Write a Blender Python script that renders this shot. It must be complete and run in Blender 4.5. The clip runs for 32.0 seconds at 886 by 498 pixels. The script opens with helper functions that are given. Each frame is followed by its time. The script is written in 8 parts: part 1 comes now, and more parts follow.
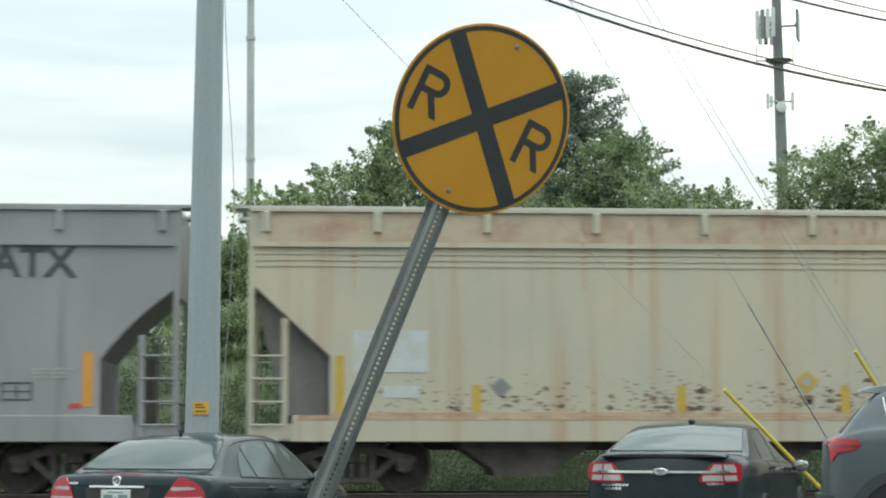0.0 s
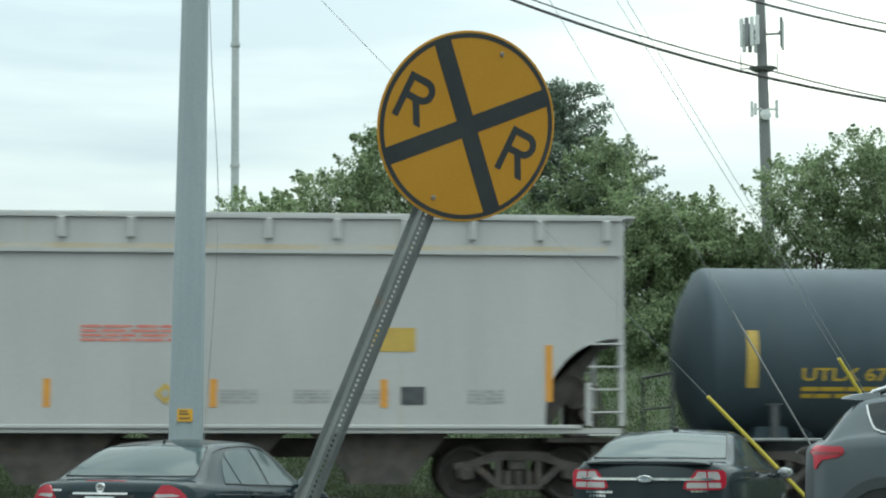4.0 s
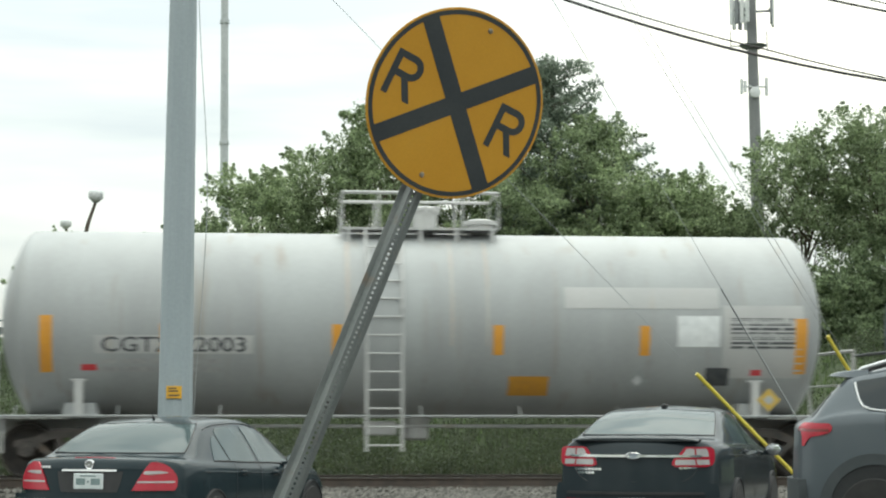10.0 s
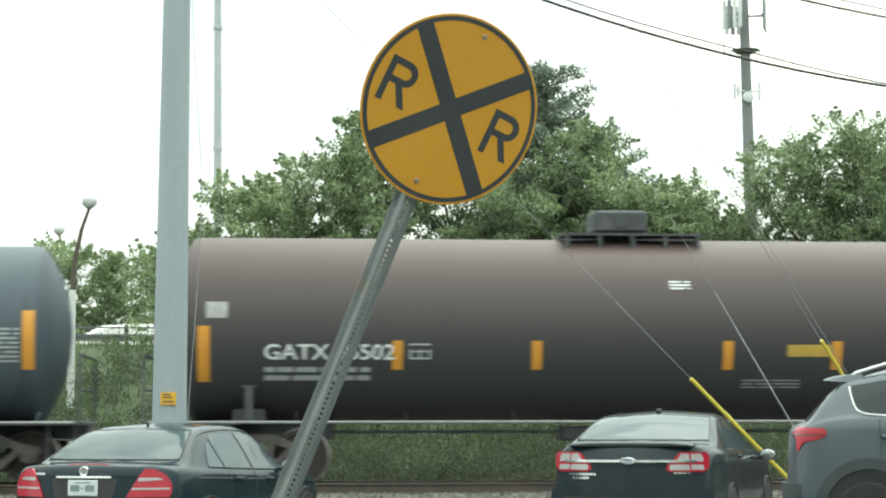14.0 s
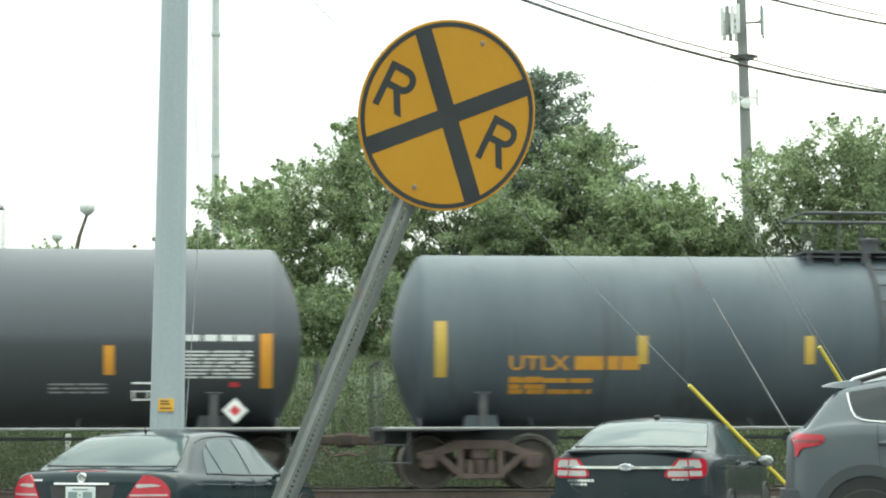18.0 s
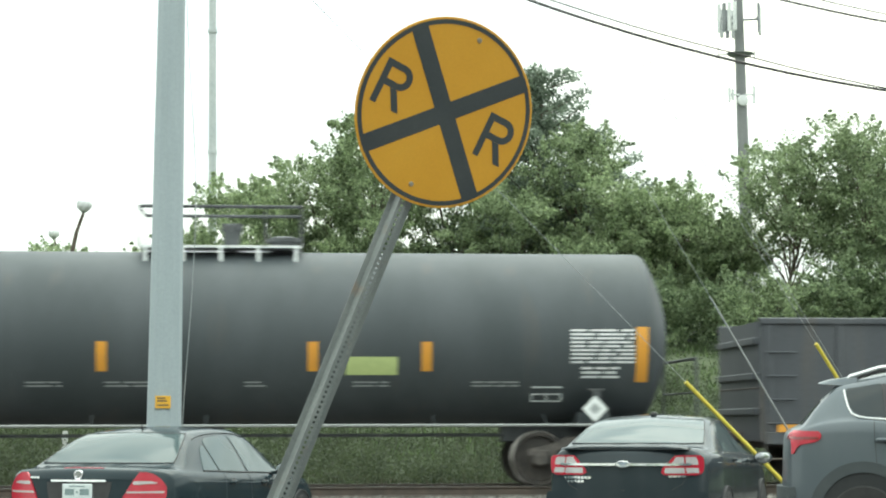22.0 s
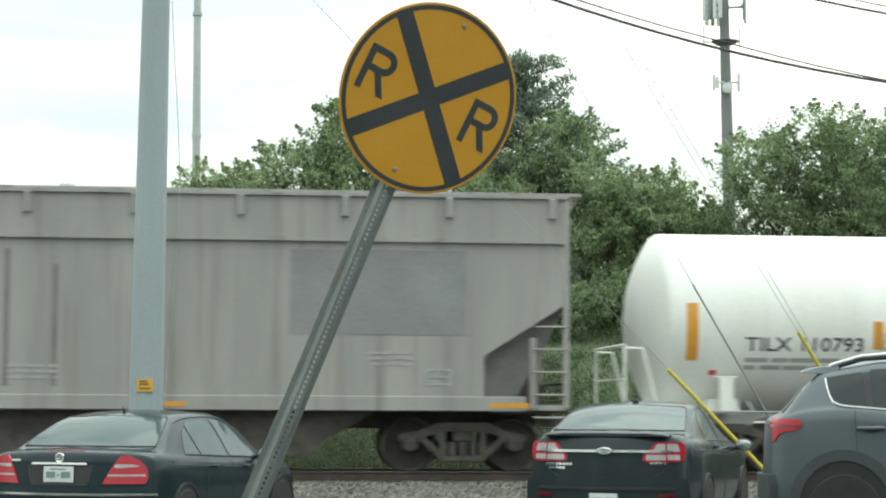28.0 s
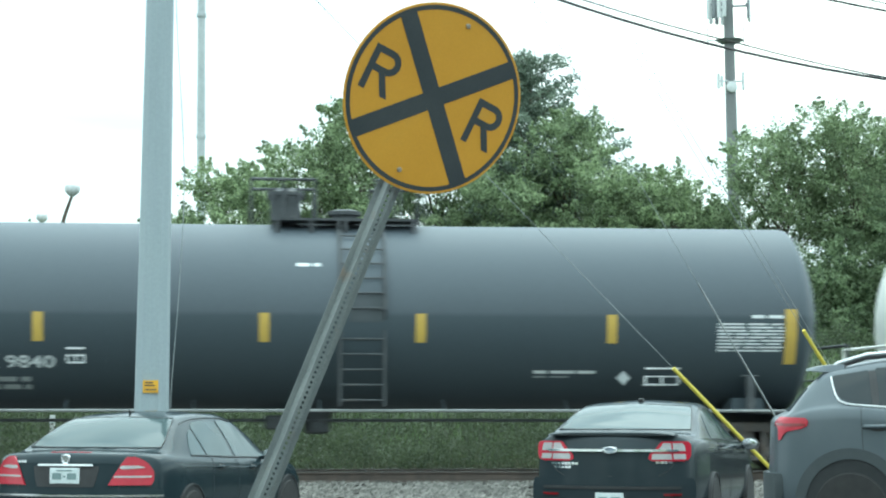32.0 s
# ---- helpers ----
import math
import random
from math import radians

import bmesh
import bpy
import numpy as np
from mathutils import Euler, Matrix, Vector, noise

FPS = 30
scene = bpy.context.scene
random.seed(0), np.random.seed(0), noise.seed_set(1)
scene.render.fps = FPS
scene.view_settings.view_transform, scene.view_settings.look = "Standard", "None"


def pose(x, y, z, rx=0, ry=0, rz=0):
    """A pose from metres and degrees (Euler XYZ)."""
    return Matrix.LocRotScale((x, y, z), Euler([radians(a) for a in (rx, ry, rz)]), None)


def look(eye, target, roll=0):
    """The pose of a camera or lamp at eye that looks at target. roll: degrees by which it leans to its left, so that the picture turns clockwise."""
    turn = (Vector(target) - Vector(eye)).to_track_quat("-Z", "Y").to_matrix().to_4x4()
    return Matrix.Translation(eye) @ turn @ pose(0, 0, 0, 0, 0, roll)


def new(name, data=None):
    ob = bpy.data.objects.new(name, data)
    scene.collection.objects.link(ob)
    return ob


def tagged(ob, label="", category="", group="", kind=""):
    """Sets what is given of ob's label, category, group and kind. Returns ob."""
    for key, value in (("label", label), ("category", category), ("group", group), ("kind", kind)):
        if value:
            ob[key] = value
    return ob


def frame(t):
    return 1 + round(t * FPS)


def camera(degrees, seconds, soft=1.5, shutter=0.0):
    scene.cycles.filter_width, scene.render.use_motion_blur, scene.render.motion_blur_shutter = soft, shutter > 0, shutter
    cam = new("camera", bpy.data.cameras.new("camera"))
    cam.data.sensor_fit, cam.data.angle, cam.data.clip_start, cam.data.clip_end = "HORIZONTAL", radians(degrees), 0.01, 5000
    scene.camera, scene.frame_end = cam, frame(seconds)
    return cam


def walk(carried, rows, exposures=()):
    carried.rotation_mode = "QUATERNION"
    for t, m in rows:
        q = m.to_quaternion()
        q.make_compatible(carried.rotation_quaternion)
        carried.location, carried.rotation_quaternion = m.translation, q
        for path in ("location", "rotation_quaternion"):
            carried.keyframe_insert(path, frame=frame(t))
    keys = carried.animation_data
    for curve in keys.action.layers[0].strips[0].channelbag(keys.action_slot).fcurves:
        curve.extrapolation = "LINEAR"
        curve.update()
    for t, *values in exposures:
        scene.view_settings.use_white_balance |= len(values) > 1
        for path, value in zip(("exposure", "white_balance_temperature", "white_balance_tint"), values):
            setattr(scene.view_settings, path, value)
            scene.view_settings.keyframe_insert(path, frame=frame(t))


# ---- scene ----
CAMERA_ROWS = [
    (0.0, -0.000, -0.001, 1.450, 95.42, 0.00, 0.00),
    (0.5, -0.004, -0.001, 1.452, 95.41, -0.10, 0.01),
    (1.0, -0.003, -0.001, 1.450, 95.44, -0.01, -0.06),
    (1.5, -0.004, -0.001, 1.451, 95.45, -0.18, -0.20),
    (2.0, -0.002, -0.001, 1.451, 95.47, -0.23, -0.25),
    (2.5, -0.004, -0.001, 1.448, 95.52, -0.10, -0.31),
    (3.0, -0.001, -0.000, 1.454, 95.53, -0.13, -0.39),
    (3.5, -0.001, -0.001, 1.450, 95.60, -0.02, -0.45),
    (5.5, -0.000, -0.000, 1.450, 95.65, -0.18, -0.58),
    (6.0, -0.003, -0.001, 1.455, 95.63, -0.06, -0.62),
    (6.5, -0.003, -0.001, 1.452, 95.61, -0.14, -0.65),
    (7.0, -0.001, -0.001, 1.454, 95.43, -0.27, -0.67),
    (7.5, 0.000, -0.000, 1.452, 95.22, -0.25, -0.70),
    (8.0, -0.000, -0.000, 1.449, 95.13, -0.16, -0.73),
    (8.5, 0.001, 0.002, 1.449, 95.04, -0.05, -0.72),
    (9.0, 0.003, 0.001, 1.449, 94.95, 0.01, -0.73),
    (9.5, 0.002, 0.000, 1.451, 94.89, 0.04, -0.77),
    (10.0, 0.005, -0.000, 1.449, 94.95, -0.05, -0.78),
    (10.5, -0.000, -0.001, 1.453, 94.97, -0.12, -0.80),
    (11.0, 0.002, 0.001, 1.454, 94.94, -0.22, -0.79),
    (11.5, 0.003, 0.001, 1.452, 94.95, -0.12, -0.82),
    (12.0, 0.002, 0.001, 1.451, 94.98, -0.05, -0.85),
    (12.5, -0.000, 0.001, 1.454, 95.00, -0.08, -0.88),
    (13.0, 0.000, 0.000, 1.446, 95.06, 0.09, -0.92),
    (13.5, 0.004, -0.000, 1.452, 95.06, 0.02, -0.94),
    (14.0, -0.001, -0.001, 1.452, 95.11, 0.11, -0.96),
    (14.5, 0.001, -0.000, 1.451, 95.17, -0.01, -0.98),
    (16.5, 0.005, -0.000, 1.449, 95.30, 0.23, -1.01),
    (17.0, -0.000, -0.001, 1.452, 95.28, 0.07, -1.02),
    (17.5, 0.002, -0.000, 1.449, 95.31, 0.24, -1.02),
    (18.0, -0.001, -0.000, 1.452, 95.30, 0.13, -1.02),
    (18.5, 0.004, -0.000, 1.449, 95.34, 0.20, -1.02),
    (19.0, -0.001, -0.000, 1.452, 95.31, 0.00, -1.04),
    (19.5, 0.005, -0.001, 1.452, 95.32, -0.03, -1.04),
    (20.0, 0.004, -0.000, 1.452, 95.32, -0.06, -1.04),
    (20.5, 0.001, -0.000, 1.451, 95.29, -0.04, -1.05),
    (21.0, -0.000, 0.000, 1.452, 95.24, -0.06, -1.08),
    (21.5, 0.000, -0.000, 1.454, 95.23, 0.02, -1.09),
    (22.0, 0.000, 0.000, 1.452, 95.21, 0.13, -1.11),
    (22.5, 0.001, 0.000, 1.449, 95.18, 0.11, -1.14),
    (23.0, 0.001, 0.000, 1.450, 95.14, 0.20, -1.18),
    (23.5, 0.002, 0.000, 1.448, 95.09, 0.23, -1.40),
    (24.0, 0.003, -0.001, 1.451, 95.07, 0.14, -1.59),
    (24.5, 0.004, -0.001, 1.452, 95.03, -0.10, -1.71),
    (25.0, 0.002, -0.001, 1.453, 95.02, 0.03, -1.82),
    (25.5, 0.006, -0.001, 1.451, 95.01, 0.05, -1.90),
    (27.5, 0.005, 0.001, 1.449, 94.85, 0.05, -1.67),
    (28.0, 0.002, 0.000, 1.455, 94.77, -0.28, -1.64),
    (28.5, 0.001, 0.001, 1.450, 94.73, -0.15, -1.61),
    (29.0, -0.001, 0.000, 1.453, 94.66, -0.17, -1.59),
    (29.5, 0.002, 0.002, 1.451, 94.62, 0.02, -1.58),
    (30.0, 0.002, 0.001, 1.453, 94.57, -0.10, -1.58),
    (30.5, -0.000, 0.001, 1.454, 94.56, -0.11, -1.56),
    (31.0, 0.004, 0.001, 1.448, 94.70, 0.08, -1.52),
    (31.5, 0.000, 0.002, 1.452, 94.73, -0.02, -1.51),
    (32.0, 0.003, 0.001, 1.455, 94.77, -0.05, -1.47),
]
cam = camera(26.0, 32.0, soft=2.1, shutter=0.4)
walk(cam, [(t, pose(x, y, z, rx, ry, rz)) for t, x, y, z, rx, ry, rz in CAMERA_ROWS],
     exposures=[(0.0, 0.16, 6050, -3), (1.0, 0.02, 6000, -4), (2.0, 0.02, 5900, -6), (3.0, 0.03, 5900, -7), (6.0, 0.27, 5500, -8), (8.0, 0.56, 5950, -9), (9.0, 0.55, 6100, -8), (10.0, 0.25, 6300, 0), (11.0, 0.28, 6150, -7),
                (12.0, 0.55, 6100, -9), (13.0, 0.64, 6200, -7), (17.0, 0.76, 6250, -6), (25.0, 0.78, 6250, -5), (28.0, 0.36, 6200, -6), (29.0, 0.02, 6350, -4), (30.0, -0.25, 6400, -4), (31.0, 0.12, 5850, -9), (32.0, 0.72, 5400, -12)])

# ---- light: a bright overcast sky with a soft veiled sun over the road ----
SUN_TURN, SUN_HEIGHT = 28.0, 64.0
world = bpy.data.worlds.new("evening_sky")
scene.world = world
world.use_nodes = True
wn, wl = world.node_tree.nodes, world.node_tree.links
wn.clear()
sky = wn.new("ShaderNodeTexSky")
sky.sky_type, sky.sun_disc = "NISHITA", False
sky.sun_elevation, sky.sun_rotation = radians(SUN_HEIGHT), radians(SUN_TURN)
sky.dust_density = 2.0
sky_level = wn.new("ShaderNodeVectorMath")
sky_level.operation = "SCALE"
sky_level.inputs["Scale"].default_value = 0.10
wcoord, wmap, wnoise, wramp = (wn.new("ShaderNodeTexCoord"), wn.new("ShaderNodeMapping"), wn.new("ShaderNodeTexNoise"),
                               wn.new("ShaderNodeValToRGB"))
wmap.inputs["Scale"].default_value = (1.6, 1.6, 11.0)
wnoise.inputs["Scale"].default_value, wnoise.inputs["Detail"].default_value = 1.5, 5.0
wramp.color_ramp.elements[0].position, wramp.color_ramp.elements[0].color = 0.36, (0.84, 0.855, 0.865, 1)
wramp.color_ramp.elements[1].position, wramp.color_ramp.elements[1].color = 0.62, (1.26, 1.21, 1.12, 1)
wmix, wback, wout = wn.new("ShaderNodeMix"), wn.new("ShaderNodeBackground"), wn.new("ShaderNodeOutputWorld")
wmix.data_type, wmix.inputs["Factor"].default_value = "RGBA", 0.85
wl.new(wcoord.outputs["Generated"], wmap.inputs["Vector"])
wl.new(wmap.outputs["Vector"], wnoise.inputs["Vector"])
wl.new(wnoise.outputs["Fac"], wramp.inputs["Fac"])
wl.new(sky.outputs["Color"], sky_level.inputs[0])
wl.new(sky_level.outputs["Vector"], wmix.inputs["A"])
wl.new(wramp.outputs["Color"], wmix.inputs["B"])
# the veiled evening sun glows through the cloud low ahead
def sky_math(op, a, b):
    n = wn.new("ShaderNodeMath")
    n.operation = op
    for k, q in enumerate((a, b)):
        if hasattr(q, "links"):
            wl.new(q, n.inputs[k])
        else:
            n.inputs[k].default_value = q
    return n.outputs[0]


wdir = wn.new("ShaderNodeSeparateXYZ")
wl.new(wcoord.outputs["Generated"], wdir.inputs["Vector"])
off_x = sky_math("MULTIPLY", sky_math("SUBTRACT", wdir.outputs["X"], 0.20), 6.5)
off_z = sky_math("MULTIPLY", sky_math("SUBTRACT", wdir.outputs["Z"], 0.190), 30.0)
spread_ = sky_math("ADD", sky_math("POWER", sky_math("ABSOLUTE", off_x, 0), 2.0), sky_math("POWER", sky_math("ABSOLUTE", off_z, 0), 2.0))
glow = sky_math("MULTIPLY", sky_math("POWER", 0.36788, spread_), sky_math("GREATER_THAN", wdir.outputs["Y"], 0.0))
wglow = wn.new("ShaderNodeMix")
wglow.data_type, wglow.blend_type = "RGBA", "ADD"
wglow.inputs["B"].default_value = (0.50, 0.41, 0.26, 1)
wl.new(glow, wglow.inputs["Factor"])
wl.new(wmix.outputs["Result"], wglow.inputs["A"])
wl.new(wglow.outputs["Result"], wback.inputs["Color"])
wl.new(wback.outputs["Background"], wout.inputs["Surface"])
# an overcast sky is brightest overhead
wsep, wlift = wn.new("ShaderNodeSeparateXYZ"), wn.new("ShaderNodeMapRange")
wlift.inputs["To Min"].default_value, wlift.inputs["To Max"].default_value = 0.70, 2.3
wl.new(wcoord.outputs["Generated"], wsep.inputs["Vector"])
wl.new(wsep.outputs["Z"], wlift.inputs["Value"])
wl.new(wlift.outputs["Result"], wback.inputs["Strength"])
sun = new("sun", bpy.data.lights.new("sun", "SUN"))
sun.data.energy, sun.data.angle, sun.data.color = 0.7, radians(55), (1.0, 0.93, 0.84)
sun.matrix_world = look((120 * math.sin(radians(SUN_TURN)), 120 * math.cos(radians(SUN_TURN)), 120 * math.tan(radians(SUN_HEIGHT))), (0, 0, 0))

# ---- materials ----
def surface(name, col, col2=None, rough=0.6, metal=0.0, scale=3.0, stretch=(1, 1, 1), low=0.35, high=0.7, fine=40.0,
            bump=0.08, grain=0.12, stain=None, stain_scale=2.0, stain_stretch=(1, 1, 1), stain_low=0.55, stain_high=0.75,
            vary=0.0, islands=False, coat=0.0, split=None):
    """Base colour that drifts to col2 with a broad noise, fine grain, an optional stain layer and an optional second
    colour above a height.
    """
    m = bpy.data.materials.new(name)
    m.use_nodes = True
    n, l = m.node_tree.nodes, m.node_tree.links
    bsdf = n["Principled BSDF"]
    bsdf.inputs["Roughness"].default_value, bsdf.inputs["Metallic"].default_value = rough, metal
    bsdf.inputs["Coat Weight"].default_value = coat
    coord = n.new("ShaderNodeTexCoord")

    def noise_at(size, stretch_by, detail=4.0):
        mp, tx = n.new("ShaderNodeMapping"), n.new("ShaderNodeTexNoise")
        mp.inputs["Scale"].default_value = stretch_by
        tx.inputs["Scale"].default_value, tx.inputs["Detail"].default_value = size, detail
        l.new(coord.outputs["Object"], mp.inputs["Vector"])
        l.new(mp.outputs["Vector"], tx.inputs["Vector"])
        return tx.outputs["Fac"]

    def ramp(fac, lo, hi, a=(0, 0, 0, 1), b=(1, 1, 1, 1)):
        r = n.new("ShaderNodeValToRGB")
        r.color_ramp.elements[0].position, r.color_ramp.elements[0].color = lo, a
        r.color_ramp.elements[1].position, r.color_ramp.elements[1].color = hi, b
        l.new(fac, r.inputs["Fac"])
        return r.outputs["Color"]

    def mixed(fac, a, b, blend="MIX"):
        x = n.new("ShaderNodeMix")
        x.data_type, x.blend_type = "RGBA", blend
        for socket, v in (("Factor", fac), ("A", a), ("B", b)):
            if hasattr(v, "links"):
                l.new(v, x.inputs[socket])
            else:
                x.inputs[socket].default_value = v
        return x.outputs["Result"]

    c1 = (*col, 1)
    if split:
        # second colour for the upper part, above a height in the thing's space
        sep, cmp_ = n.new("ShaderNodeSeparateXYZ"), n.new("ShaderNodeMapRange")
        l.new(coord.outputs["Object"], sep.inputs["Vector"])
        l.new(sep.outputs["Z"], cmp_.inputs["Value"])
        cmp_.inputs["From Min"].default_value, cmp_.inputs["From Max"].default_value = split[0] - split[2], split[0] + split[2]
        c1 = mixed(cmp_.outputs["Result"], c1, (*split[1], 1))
    colour = c1
    if col2:
        colour = mixed(ramp(noise_at(scale, stretch), low, high), c1, (*col2, 1))
    if stain:
        colour = mixed(ramp(noise_at(stain_scale, stain_stretch, 6.0), stain_low, stain_high), colour, (*stain, 1))
    fine_fac = noise_at(fine, (1, 1, 1), 3.0)
    colour = mixed(1.0, colour, ramp(fine_fac, 0.25, 0.75, (1 - grain,) * 3 + (1,), (1 + grain,) * 3 + (1,)), "MULTIPLY")
    if vary:
        if islands:
            src = n.new("ShaderNodeNewGeometry").outputs["Random Per Island"]
        else:
            src = n.new("ShaderNodeObjectInfo").outputs["Random"]
        colour = mixed(1.0, colour, ramp(src, 0.0, 1.0, (1 - vary,) * 3 + (1,), (1 + vary,) * 3 + (1,)), "MULTIPLY")
    if hasattr(colour, "links"):
        l.new(colour, bsdf.inputs["Base Color"])
    else:
        bsdf.inputs["Base Color"].default_value = colour
    rr = n.new("ShaderNodeMapRange")
    rr.inputs["To Min"].default_value, rr.inputs["To Max"].default_value = max(0.02, rough - 0.08), min(1.0, rough + 0.1)
    l.new(fine_fac, rr.inputs["Value"])
    l.new(rr.outputs["Result"], bsdf.inputs["Roughness"])
    if bump:
        b = n.new("ShaderNodeBump")
        b.inputs["Strength"].default_value, b.inputs["Distance"].default_value = bump, 0.02
        l.new(fine_fac, b.inputs["Height"])
        l.new(b.outputs["Normal"], bsdf.inputs["Normal"])
    return m


def leaf_material(name, dark, light):
    m = bpy.data.materials.new(name)
    m.use_nodes = True
    n, l = m.node_tree.nodes, m.node_tree.links
    bsdf = n["Principled BSDF"]
    geo, rp, tr, mx = (n.new("ShaderNodeNewGeometry"), n.new("ShaderNodeValToRGB"), n.new("ShaderNodeBsdfTranslucent"),
                       n.new("ShaderNodeMixShader"))
    rp.color_ramp.elements[0].color, rp.color_ramp.elements[1].color = (*dark, 1), (*light, 1)
    tc, tx, add = n.new("ShaderNodeTexCoord"), n.new("ShaderNodeTexNoise"), n.new("ShaderNodeMix")
    tx.inputs["Scale"].default_value, tx.inputs["Detail"].default_value = 1.1, 2.0
    l.new(tc.outputs["Object"], tx.inputs["Vector"])
    add.inputs["Factor"].default_value = 0.6
    l.new(geo.outputs["Random Per Island"], add.inputs["A"])
    l.new(tx.outputs["Fac"], add.inputs["B"])
    rp.color_ramp.elements[0].position, rp.color_ramp.elements[1].position = 0.28, 0.72
    l.new(add.outputs["Result"], rp.inputs["Fac"])
    l.new(rp.outputs["Color"], bsdf.inputs["Base Color"])
    l.new(rp.outputs["Color"], tr.inputs["Color"])
    bsdf.inputs["Roughness"].default_value = 0.55
    mx.inputs["Fac"].default_value = 0.55
    l.new(bsdf.outputs["BSDF"], mx.inputs[1])
    l.new(tr.outputs["BSDF"], mx.inputs[2])
    l.new(mx.outputs["Shader"], n["Material Output"].inputs["Surface"])
    return m


